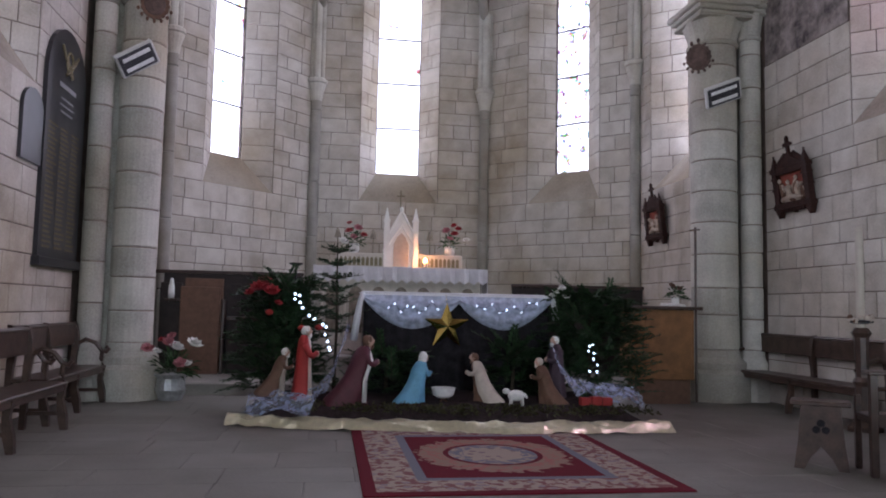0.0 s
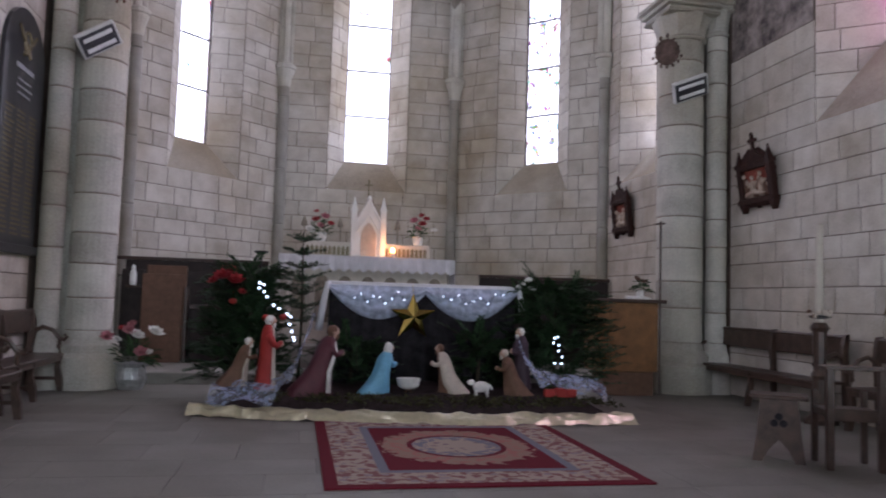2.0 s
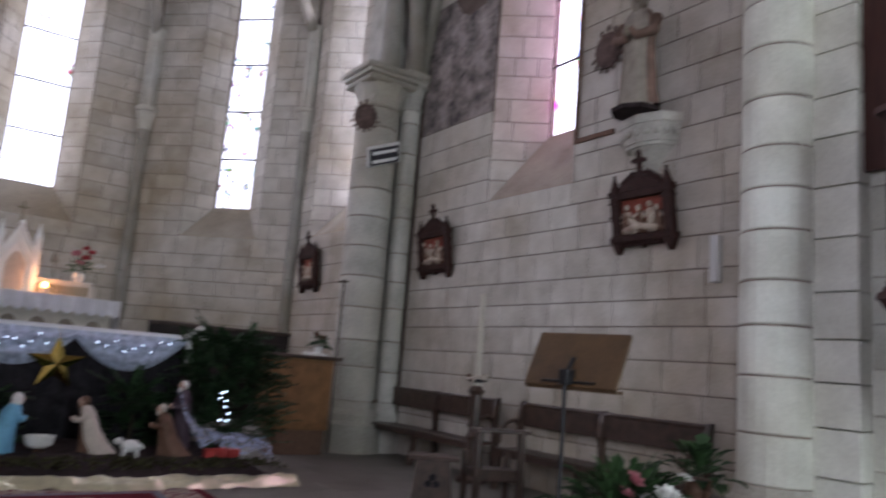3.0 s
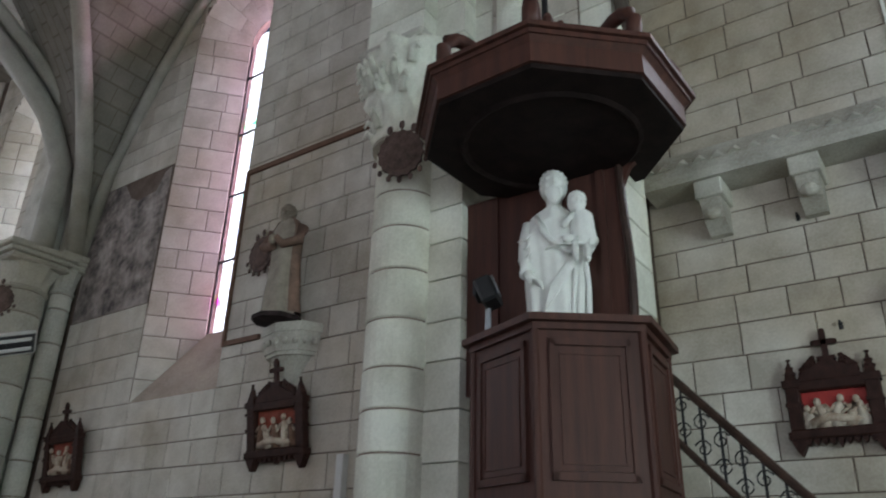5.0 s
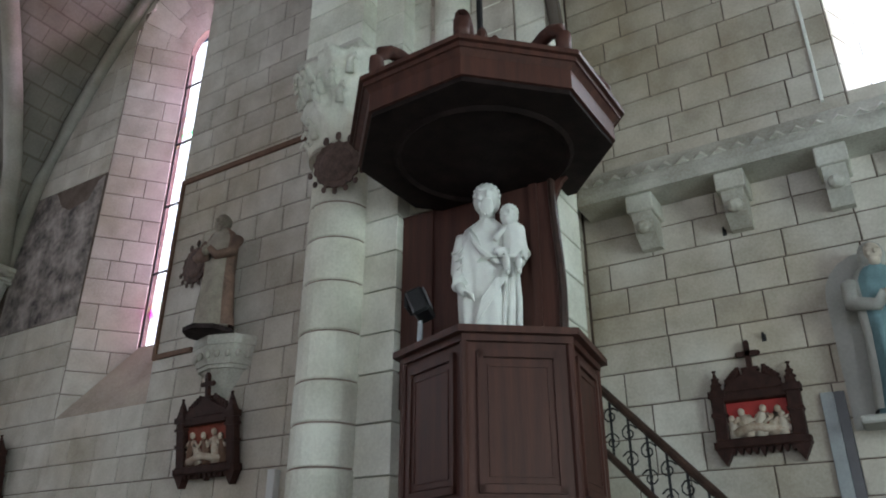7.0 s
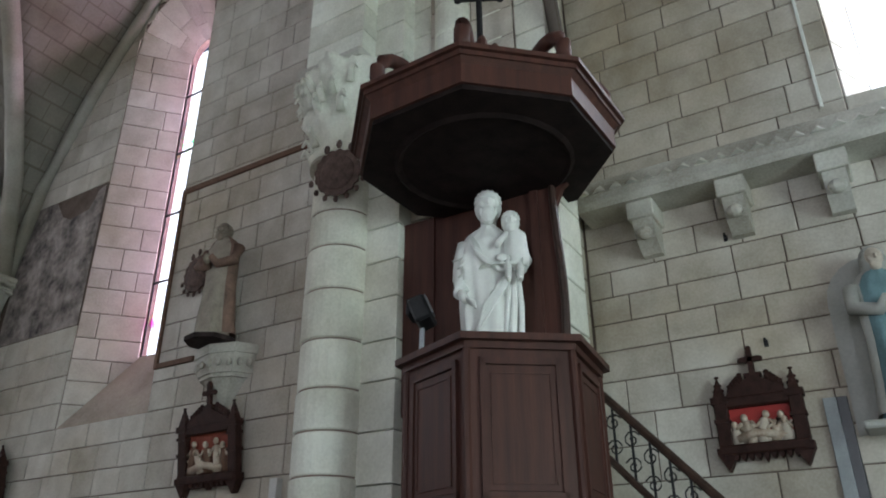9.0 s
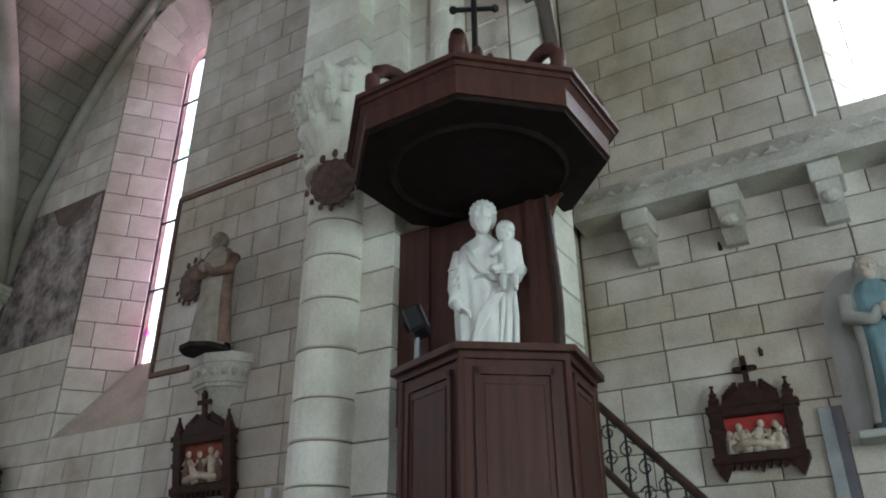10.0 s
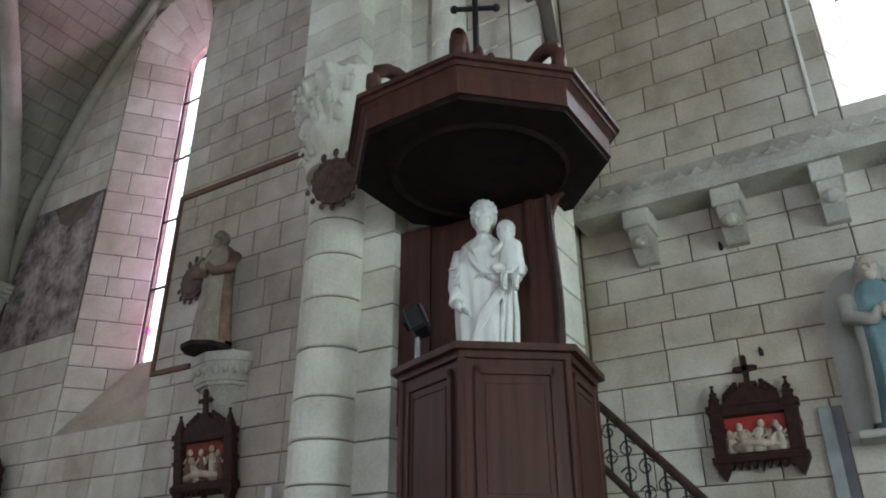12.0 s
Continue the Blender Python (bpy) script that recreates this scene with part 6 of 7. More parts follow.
# ---- memorial plaques ----
e = thing("memorial_plaque", (XL + 0.012, 1.59, 1.74), "tall arched black marble memorial plaque with gilt lines of names", "plaque", 90)
bm = bmesh.new()
hw = 0.66
plate(bm, [(-hw, 0), (hw, 0), (hw, 2.25)] + [(hw * math.cos(math.pi * i / 12), 2.25 + 0.62 * math.sin(math.pi * i / 12)) for i in range(1, 12)] + [(-hw, 2.25)], -0.05, 0.0)
part("slab", bm, M_SLATE, e)
part("bottom_moulding", rbx(-hw - 0.05, hw + 0.05, -0.09, 0, -0.06, 0.05, 0.012), M_SLATE, e)
rng = random.Random(12)
for c in range(3):
    for r in range(26):
        x0 = -0.56 + c * 0.39
        w = rng.uniform(0.2, 0.32)
        z = 0.16 + r * 0.058
        part("lettering_bar", bx(bmesh.new(), x0, x0 + w, -0.0535, -0.05, z, z + 0.024), M_GILT, e)
for i, (w, z) in enumerate(((0.56, 2.12), (0.42, 1.98), (0.5, 1.9), (0.4, 1.82))):
    part("heading_bar", bx(bmesh.new(), -w / 2, w / 2, -0.0535, -0.05, z, z + (0.055 if i == 0 else 0.022)), M_PLAQUEGREY, e)
bm = bmesh.new()
for s in (-1, 1):
    tube(bm, [(s * 0.28, -0.055, 2.62), (s * 0.16, -0.058, 2.5), (0, -0.06, 2.42), (-s * 0.1, -0.058, 2.3)], 0.022, 6)
tube(bm, [(0.1 * math.cos(a), -0.058, 2.47 + 0.13 * math.sin(a)) for a in (i * math.pi / 8 for i in range(17))], 0.02, 6)
part("palm_emblem", bm, M_GILT, e, "gilt palm and wreath emblem")
e = thing("memorial_plaque", (XL + 0.012, 0.62, 2.8), "small arched black marble plaque beside the tall one", "plaque", 90)
bm = bmesh.new()
hw = 0.28
plate(bm, [(-hw, 0), (hw, 0), (hw, 0.6)] + [(hw * math.cos(math.pi * i / 10), 0.6 + 0.22 * math.sin(math.pi * i / 10)) for i in range(1, 10)] + [(-hw, 0.6)], -0.04, 0.0)
part("slab", bm, M_SLATE, e)

# ---- dark stalls and panelling behind the step ----
def panelling(x0, x1, y, zt, label):
    e = thing("wood_panelling", ((x0 + x1) / 2, y, 0.16), label, "panelling")
    L = x1 - x0
    part("back", rbx(-L / 2, L / 2, 0, 0.05, 0, zt - 0.16, 0.006), M_WOODFLOOR, e)
    part("cap_rail", rbx(-L / 2 - 0.02, L / 2 + 0.02, -0.04, 0.07, zt - 0.2, zt - 0.14, 0.008), M_OAK, e)
    k = max(2, int(L / 0.5))
    for i in range(k):
        x = -L / 2 + L * (i + 0.5) / k
        part("panel", rbx(x - L / k * 0.38, x + L / k * 0.38, -0.018, 0, 0.15, zt - 0.36, 0.008), M_WOODFLOOR, e)
    return e


panelling(-4.45, -1.95, 5.6, 1.85, "dark stained wooden wainscot along the apse wall")
panelling(1.9, 4.45, 5.5, 1.75, "dark stained wooden wainscot along the apse wall")
e = thing("choir_stall", (-3.2, 4.6, 0.16), "dark brown wooden choir stall with a raised desk", "choir stall", 4)
part("back", rbx(-0.62, 0.0, 0.3, 0.36, 0, 1.55, 0.01), M_BROWN, e)
part("desk_front", rbx(-0.64, -0.02, -0.1, -0.05, 0, 1.4, 0.01, (0.0, 0.0)), M_BROWN, e)
part("side", rbx(0.0, 0.05, -0.1, 0.36, 0, 1.2, 0.01), M_OAK, e)
part("seat", rbx(0.1, 0.95, 0.05, 0.45, 0.0, 0.85, 0.01), M_WOODFLOOR, e)
part("seat_rail", rbx(0.08, 0.97, 0.02, 0.47, 0.85, 0.92, 0.01), M_OAK, e)
o = part("small_white_statue", lathe(bmesh.new(), [(0.05, 0), (0.055, 0.1), (0.05, 0.22), (0.03, 0.27), (0.035, 0.31), (0.01, 0.35)], 12), M_WHITE, smooth=True)
o.location = (-4.15, 5.35, 1.71 - 0.34)
e = thing("small_bracket", (-4.15, 5.38, 1.3), "little dark bracket on the wainscot", "bracket")
part("shelf", rbx(-0.1, 0.1, -0.12, 0.2, 0.03, 0.07, 0.006), M_OAK, e)
tagged(o, "small white statuette on a bracket of the wainscot", "statue")
e = thing("thin_candlestick", (-2.0, 4.0, 0.5), "tall thin dark iron candlestick beside the altar", "candlestick")
part("stem", tube(bmesh.new(), [(0, 0, 0), (0, 0, 1.42)], 0.018, 8), M_BLACK, e)
part("dish", lathe(bmesh.new(), [(0.02, 1.4), (0.11, 1.44), (0.11, 1.46), (0.02, 1.46)], 12), M_BLACK, e)
part("foot", lathe(bmesh.new(), [(0.12, 0), (0.12, 0.02), (0.02, 0.06)], 12), M_BLACK, e)
e = thing("wall_crucifix", (-4.3, 3.05, 2.62), "dark wooden crucifix bracket on the pier", "crucifix")
part("bracket", tube(bmesh.new(), [(0, 0, 0), (0.12, -0.1, 0.1), (0.28, -0.12, 0.1)], 0.02, 6), M_BLACK, e)
part("plate", rbx(-0.06, 0.06, -0.06, 0, -0.1, 0.75, 0.01), M_FRAME, e)

# ---- high altar ----
e = thing("high_altar", (-0.27, 4.75, 0.5), "white stone high altar with arcaded front and carved retable", "altar")
part("block", rbx(-1.36, 1.36, -0.2, 0.6, 0, 1.36, 0.01), M_ALTAR, e)
part("mensa", rbx(-1.44, 1.44, -0.28, 0.6, 1.36, 1.45, 0.012), M_ALTAR, e)
# arches are thin proud plates; the niche shade is in their brown colour
for i in range(7):
    x = -1.14 + i * 0.38
    bm = bmesh.new()
    plate(bm, [(x - 0.11, 0.35), (x + 0.11, 0.35), (x + 0.11, 1.0)] + [(x + 0.11 * math.cos(math.pi * k / 8), 1.0 + 0.13 * math.sin(math.pi * k / 8)) for k in range(1, 8)] + [(x - 0.11, 1.0)], -0.215, -0.2)
    part("arch_panel", bm, M_POLY, e, "dark arch panel, its brown standing for a niche's shade")
for i in range(8):
    part("small_column", lathe(bmesh.new(), [(0.045, 0.3), (0.03, 0.36), (0.03, 0.95), (0.05, 1.02)], 8, (-1.33 + i * 0.38, -0.225)), M_ALTAR, e)
part("retable", rbx(-1.1, 1.1, 0.15, 0.55, 1.45, 1.72, 0.012), M_ALTAR, e)
bm = bmesh.new()
for i in range(10):
    for s in (-1, 1):
        x = s * (0.34 + i * 0.075)
        plate(bm, [(x - 0.028, 1.5), (x + 0.028, 1.5), (x + 0.028, 1.62), (x, 1.66), (x - 0.028, 1.62)], 0.138, 0.15)
tagged(part("retable_arcade", bm, M_GILT, e, "small gilded blind arcade"), kind="stuff")
e = thing("tabernacle", (-0.27, 4.8, 1.95), "white carved gothic tabernacle with gable and pinnacles", "tabernacle")
part("body", rbx(-0.22, 0.22, -0.05, 0.3, 0, 0.66, 0.006), M_WHITE, e)
bm = bmesh.new()
plate(bm, [(-0.13, 0.04), (0.13, 0.04), (0.13, 0.42), (0.07, 0.55), (0, 0.62), (-0.07, 0.55), (-0.13, 0.42)], -0.065, -0.05)
part("door", bm, M_CREAM, e, "cream panelled door")
for s in (-1, 1):
    bm = bx(bmesh.new(), s * 0.25 - 0.045, s * 0.25 + 0.045, -0.09, 0.03, 0, 0.82)
    prism(bm, [(s * 0.25 - 0.05, -0.1), (s * 0.25 + 0.05, -0.1), (s * 0.25 + 0.05, 0.04), (s * 0.25 - 0.05, 0.04)], 0.82, 1.06, 0, 0.08, (s * 0.25, -0.03))
    for z in (0.3, 0.6, 0.82):
        bx(bm, s * 0.25 - 0.055, s * 0.25 + 0.055, -0.1, 0.04, z, z + 0.03)
    part("pinnacle", bm, M_WHITE, e)
bm = bmesh.new()
for a, b in (((-0.22, 0.6), (0, 1.0)), ((0.22, 0.6), (0, 1.0)), ((-0.22, 0.42), (0, 0.76)), ((0.22, 0.42), (0, 0.76))):
    tube(bm, [(a[0], -0.07, a[1]), (b[0], -0.07, b[1])], 0.022, 6)
plate(bm, [(-0.22, 0.6), (0.22, 0.6), (0, 0.96)], -0.055, 0.1)
ball(bm, (0, -0.06, 1.03), 0.035, 0, (1, 1, 1.4), 8, 6)
part("gable", bm, M_WHITE, e)
e = thing("altar_cross", (-0.27, 5.0, 1.95), "slim gilt cross standing behind the tabernacle", "cross")
part("stem", tube(bmesh.new(), [(0, 0, 0), (0, 0, 1.4)], 0.014, 6), M_GILT, e)
part("arm", tube(bmesh.new(), [(-0.07, 0, 1.3), (0.07, 0, 1.3)], 0.013, 6), M_GILT, e)
e = thing("altar_cloth", (-0.27, 4.75, 1.95), "white altar cloth with a scalloped lace edge", "cloth")
part("cloth_top", rbx(-1.46, 1.46, -0.3, 0.14, 0.0, 0.012, 0.004), M_LINEN, e)
bm = bmesh.new()
k = 36
top = [bm.verts.new((-1.47 + 2.94 * i / k, -0.305 - 0.008 * math.sin(i * 2.1), 0.012)) for i in range(k + 1)]
low = [bm.verts.new((-1.47 + 2.94 * i / k, -0.312 - 0.02 * math.sin(i * 2.1), -0.2 - (0.06 if i % 2 else 0))) for i in range(k + 1)]
for i in range(k):
    bm.faces.new((top[i], top[i + 1], low[i + 1], low[i]))
lace = part("lace_edge", bm, M_LINEN, e)
sol = lace.modifiers.new("thick", "SOLIDIFY")
sol.thickness = 0.006
for s in (-1, 1):
    bm = bmesh.new()
    top = [bm.verts.new((s * 1.465, -0.3 + 0.44 * i / 6, 0.012)) for i in range(7)]
    low = [bm.verts.new((s * (1.475 + 0.02 * (i % 2)), -0.3 + 0.44 * i / 6, -0.55)) for i in range(7)]
    for i in range(6):
        bm.faces.new((top[i], top[i + 1], low[i + 1], low[i]))
    f = part("side_fall", bm, M_LINEN, e)
    f.modifiers.new("thick", "SOLIDIFY").thickness = 0.006
e = thing("votive_candle", (0.14, 4.62, 1.965), "small lit candle glowing orange in a glass", "candle")
part("cup", lathe(bmesh.new(), [(0.045, 0), (0.055, 0.09), (0.05, 0.09), (0.04, 0.02)], 12), M_WAX, e)
bm = bmesh.new()
ball(bm, (0, 0, 0.12), 0.045, 0, (0.9, 0.9, 1.3), 10, 8)
part("flame", bm, M_FLAME, e, "orange flame")
d = bpy.data.lights.new("candle_light", "POINT")
d.energy, d.color, d.shadow_soft_size = 9, (1.0, 0.42, 0.14), 0.05
o = new("candle_light", d)
o.location = (0.14, 4.55, 2.2)
for x, seed, bl in ((-1.06, 21, [(-0.1, -0.1, 0.2, 0.07, R_), (0.05, -0.1, 0.26, 0.07, P_), (0.15, -0.08, 0.14, 0.06, R_), (-0.02, -0.12, 0.1, 0.06, P_), (-0.2, -0.1, 0.02, 0.08, W_), (-0.1, -0.1, 0.34, 0.05, R_)]),
                    (0.62, 22, [(-0.08, -0.1, 0.26, 0.07, P_), (0.06, -0.12, 0.2, 0.08, R_), (-0.02, -0.1, 0.12, 0.07, P_), (0.13, -0.1, 0.3, 0.06, R_), (0.28, -0.1, 0.1, 0.07, W_), (0.05, -0.1, 0.36, 0.05, R_)])):
    bouquet("altar_flowers", (x, 4.98, 2.22), "white vase of red and pink flowers on the retable", (0.18, 0.12, 0.24), 90, bl, (0.09, 0.16, M_WPET), seed, (0.1, 0.015))
for x in (-1.35, -0.72, 0.3):
    e = thing("altar_bell", (x, 5.28, 2.45), "small dark hanging bell on the apse wall", "bell")
    part("bell_cup", lathe(bmesh.new(), [(0.06, 0.06), (0.05, 0.12), (0.028, 0.2), (0.012, 0.23)], 10), M_POLY, e)
    part("post", tube(bmesh.new(), [(0, 0.0, -0.5), (0, 0.0, 0.08)], 0.012, 6), M_POLY, e)

# ---- crib before the altar ----
TX0, TX1, TY, TZ = -1.03, 1.37, 1.4, 1.47
e = thing("nave_altar", ((TX0 + TX1) / 2, TY, 0), "altar table draped to the floor in black cloth", "altar table")
W = (TX1 - TX0) / 2
part("table", rbx(-W + 0.02, W - 0.02, 0.05, 0.9, 0, TZ - 0.01, 0.01), M_OAK, e)
bm = bmesh.new()
k = 60
top = [bm.verts.new((-W + 2 * W * i / k, 0.03, TZ - 0.01)) for i in range(k + 1)]
mid = [bm.verts.new((-W + 2 * W * i / k, 0.0 - 0.02 * math.sin(i * 1.3) - 0.012 * math.sin(i * 0.47), TZ * 0.5)) for i in range(k + 1)]
low = [bm.verts.new((-W + 2 * W * i / k, -0.03 - 0.045 * math.sin(i * 1.3) - 0.02 * math.sin(i * 0.47), 0.05)) for i in range(k + 1)]
for a, b in ((top, mid), (mid, low)):
    for i in range(k):
        bm.faces.new((a[i], a[i + 1], b[i + 1], b[i]))
o = part("black_drape", bm, M_CLOTHB, e, "black cloth hanging in folds", True)
o.modifiers.new("thick", "SOLIDIFY").thickness = 0.008
e = thing("white_tablecloth", ((TX0 + TX1) / 2, TY, TZ), "white cloth over the altar table with gathered tulle swags", "cloth")
part("cloth_top", rbx(-W - 0.03, W + 0.03, -0.03, 0.93, 0, 0.014, 0.005), M_LINEN, e)
part("cloth_edge", rbx(-W - 0.035, W + 0.035, -0.045, -0.03, -0.085, 0.01, 0.004), M_LINEN, e)


def swag(x0, x1, drop, parent):
    bm = bmesh.new()
    g = []
    for i in range(25):
        t = i / 24
        row = []
        sag = 4 * t * (1 - t)
        for j in range(9):
            s = j / 8
            z = -0.03 - s * (0.07 + (drop - 0.07) * sag)
            y = -0.06 - 0.05 * math.sin(s * math.pi) - 0.02 * math.sin(s * 15 + sag * 3)
            row.append(bm.verts.new((x0 + (x1 - x0) * t, y, z)))
        g.append(row)
    for i in range(24):
        for j in range(8):
            bm.faces.new((g[i][j], g[i + 1][j], g[i + 1][j + 1], g[i][j + 1]))
    return part("swag", bm, M_TULLE2, parent, "white tulle swag", True)


swag(-W, 0.02, 0.42, e)
swag(-0.02, W, 0.42, e)
for s in (-1, 1):
    bm = bmesh.new()
    pts = [(s * (W + 0.02), -0.05, 0.0), (s * (W + 0.05), -0.07, -0.12), (s * (W + 0.08), -0.06, -0.3)] + ([(s * (W + 0.12), -0.02, -0.6)] if s < 0 else [])
    tube(bm, pts, 0.03, 8, 0, 0.05)
    part("gathered_tail", bm, M_LINEN, e, "", True)


def fairy_lights(name, loc, pts, label, r=0.017):
    e = thing(name, loc, label, "string lights")
    p = [Vector(q) for q in pts]
    part("wire", tube(bmesh.new(), p, 0.003, 4), M_CLOTHB, e)
    for q in p:
        bm = bmesh.new()
        ball(bm, q, r, 0, (1, 1, 1.2), 8, 6)
        part("bulb", bm, M_BULB, e)
    return e


rng = random.Random(31)
cx = (TX0 + TX1) / 2
fairy_lights("fairy_lights", (cx, TY - 0.13, TZ), [(-W + 0.3 + 0.62 * i / 8, rng.uniform(-0.01, 0.01), -0.1 - 0.1 * math.sin(math.pi * (i + 1) / 10) + rng.uniform(-0.07, 0.06)) for i in range(9)], "small cold white fairy lights glowing in the tulle", 0.008)
fairy_lights("fairy_lights", (cx, TY - 0.13, TZ), [(0.22 + 0.78 * i / 8, rng.uniform(-0.01, 0.01), -0.1 - 0.09 * math.sin(math.pi * (i + 1) / 10) + rng.uniform(-0.07, 0.06)) for i in range(9)], "small cold white fairy lights glowing in the tulle", 0.008)
fairy_lights("fairy_lights", (-1.86, 0.85, 0), [(x, rng.uniform(-0.03, 0.03), z) for x, z in ((0, 1.42), (0.05, 1.4), (0.0, 1.36), (0.06, 1.32), (0.09, 1.26), (0.17, 1.17), (0.23, 1.13), (0.33, 1.07), (0.37, 1.04), (0.36, 0.95), (0.39, 0.87), (0.41, 0.8), (0.42, 0.77))], "cold white fairy lights hung over the fir branches", 0.013)
fairy_lights("fairy_lights", (1.72, 0.8, 0), [(x, rng.uniform(-0.03, 0.03), z) for x, z in ((0, 0.86), (0.04, 0.87), (-0.01, 0.8), (0.06, 0.77), (0.05, 0.7), (0.09, 0.63), (0.08, 0.55), (0.0, 0.55))], "cold white fairy lights hung over the fir branches", 0.011)

# gold star
e = thing("gold_star", (0.0, 1.22, 1.06), "folded golden foil star hanging before the black cloth", "star", 3)
for i in range(5):
    a = math.pi / 2 + 2 * math.pi * i / 5
    tip, l1, l2, c = (0.3 * math.cos(a), 0.3 * math.sin(a)), (0.12 * math.cos(a - math.pi / 5), 0.12 * math.sin(a - math.pi / 5)), (0.12 * math.cos(a + math.pi / 5), 0.12 * math.sin(a + math.pi / 5)), (0, 0)
    bm = bmesh.new()
    f = [bm.verts.new((p[0], y, p[1])) for p, y in ((tip, 0), (l1, 0), (c, -0.07), (l2, 0))]
    b = bm.verts.new((0, 0.03, 0))
    for q in ((f[0], f[1], f[2]), (f[0], f[2], f[3]), (f[0], b, f[1]), (f[0], f[3], b), (f[1], b, f[2]), (f[3], f[2], b)):
        bm.faces.new(q)
    part("point", bm, M_GOLD, e)
bm = tube(bmesh.new(), [(0, 0.01, 0.28), (0.01, 0.12, 0.4)], 0.003, 4)
part("thread", bm, M_GOLD, e)

# crib bed, cloth and foil
def hem_y(x):
    return 0.27 - 0.31 * (x + 2.45) if x < -1.3 else (-0.06 - 0.19 * (x + 1.3) if x < 0.4 else -0.38 + 0.04 * (x - 0.4))


e = thing("crib_bed", (0, 0, 0), "low crib mound covered in rumpled dark brown cloth", "crib base")
bm = bmesh.new()
g = []
for i in range(61):
    x = -2.4 + 4.55 * i / 60
    row = []
    for j in range(17):
        t = j / 16
        y = hem_y(x) + 0.06 + (1.36 - hem_y(x)) * t
        edge = min(1, min(t, 0.4) * 6, (i + 0.6) / 5, (60 - i + 0.6) / 5)
        z = edge * (0.17 + 0.08 * t) + 0.035 * noise.noise((x * 3, y * 4, 0)) * edge
        row.append(bm.verts.new((x + 0.03 * noise.noise((y * 3, x, 4)), y + 0.05 * noise.noise((x * 2.5, 0, 7)) * (t < 0.2), max(0.012, z))))
    g.append(row)
for i in range(60):
    for j in range(16):
        bm.faces.new((g[i][j], g[i + 1][j], g[i + 1][j + 1], g[i][j + 1]))
o = part("cloth", bm, M_CLOTHBR, e, "", True)
o.modifiers.new("thick", "SOLIDIFY").thickness = 0.012
e = thing("gold_foil_hem", (0, 0, 0), "crumpled pale gold foil along the crib's front edge", "foil")
bm = bmesh.new()
g = []
for i in range(241):
    x = -2.52 + 4.78 * i / 240
    row = []
    for j in range(8):
        t = j / 7
        y = hem_y(x) - 0.1 + 0.28 * t
        z = 0.01 + 0.085 * math.sin(min(1, t * 1.3) * math.pi * 0.62) + 0.045 * noise.noise((x * 3.5, t * 3, 2)) + 0.02 * noise.noise((x * 7, t * 4, 5)) + 0.005 * noise.noise((x * 23, t * 9, 8))
        row.append(bm.verts.new((x, y + 0.03 * noise.noise((x * 6, t, 9)), max(0.006, z))))
    g.append(row)
for i in range(240):
    for j in range(7):
        bm.faces.new((g[i][j], g[i + 1][j], g[i + 1][j + 1], g[i][j + 1]))
part("foil", bm, M_GOLDP, e)


def veil(name, path, width, label, m=None):
    """A ruched length of tulle along points."""
    e = thing(name, (0, 0, 0), label, "tulle")
    bm = bmesh.new()
    g = []
    n = 30
    P = [Vector(p) for p in path]
    for i in range(n + 1):
        t = i / n * (len(P) - 1)
        k = min(int(t), len(P) - 2)
        c = P[k].lerp(P[k + 1], t - k)
        row = []
        for j in range(9):
            s = j / 8 - 0.5
            row.append(bm.verts.new(c + Vector((0.12 * s * width, width * s, 0.05 * math.cos(s * 9 + i * 0.7) - 0.25 * width * s * s + 0.24 * width * s + 0.03 * noise.noise((i * 0.4, j, 3))))))
        g.append(row)
    for i in range(n):
        for j in range(8):
            bm.faces.new((g[i][j], g[i + 1][j], g[i + 1][j + 1], g[i][j + 1]))
    part("veil", bm, m or M_TULLE, e, "", True)
    return e


veil("tulle_drape", [(-2.3, 0.5, 0.27), (-1.95, 0.35, 0.26), (-1.6, 0.35, 0.3), (-1.42, 0.5, 0.5), (-1.3, 0.7, 0.85), (-1.22, 0.85, 1.1)], 0.62, "bluish white tulle draped over the crib's side")
veil("tulle_drape", [(1.22, 0.75, 0.85), (1.3, 0.7, 0.62), (1.45, 0.6, 0.42), (1.75, 0.55, 0.36), (2.1, 0.6, 0.32), (2.35, 0.8, 0.27)], 0.46, "bluish white tulle draped over the crib's end")


# ---- fir ----
def fir_branch(vs, fs, p, d, length, rng, needles=26):
    d = d.normalized()
    side = d.cross(Vector((0, 0, 1)))
    side = side.normalized() if side.length > 0.01 else Vector((1, 0, 0))
    up = side.cross(d)
    for i in range(needles):
        t = i / needles
        c = p + d * length * t - Vector((0, 0, 0.12 * length * t * t))
        for s in (-1, 1):
            w = (side * s * rng.uniform(0.7, 1.1) + d * 0.8 + up * rng.uniform(-0.35, 0.45)).normalized() * 0.09 * (1.15 - 0.6 * t) * rng.uniform(0.7, 1.3)
            k = len(vs)
            vs += [c, c + w * 0.5 + d * 0.015, c + w, c + w * 0.5 - d * 0.015]
            fs += [(k, k + 1, k + 2, k + 3)]


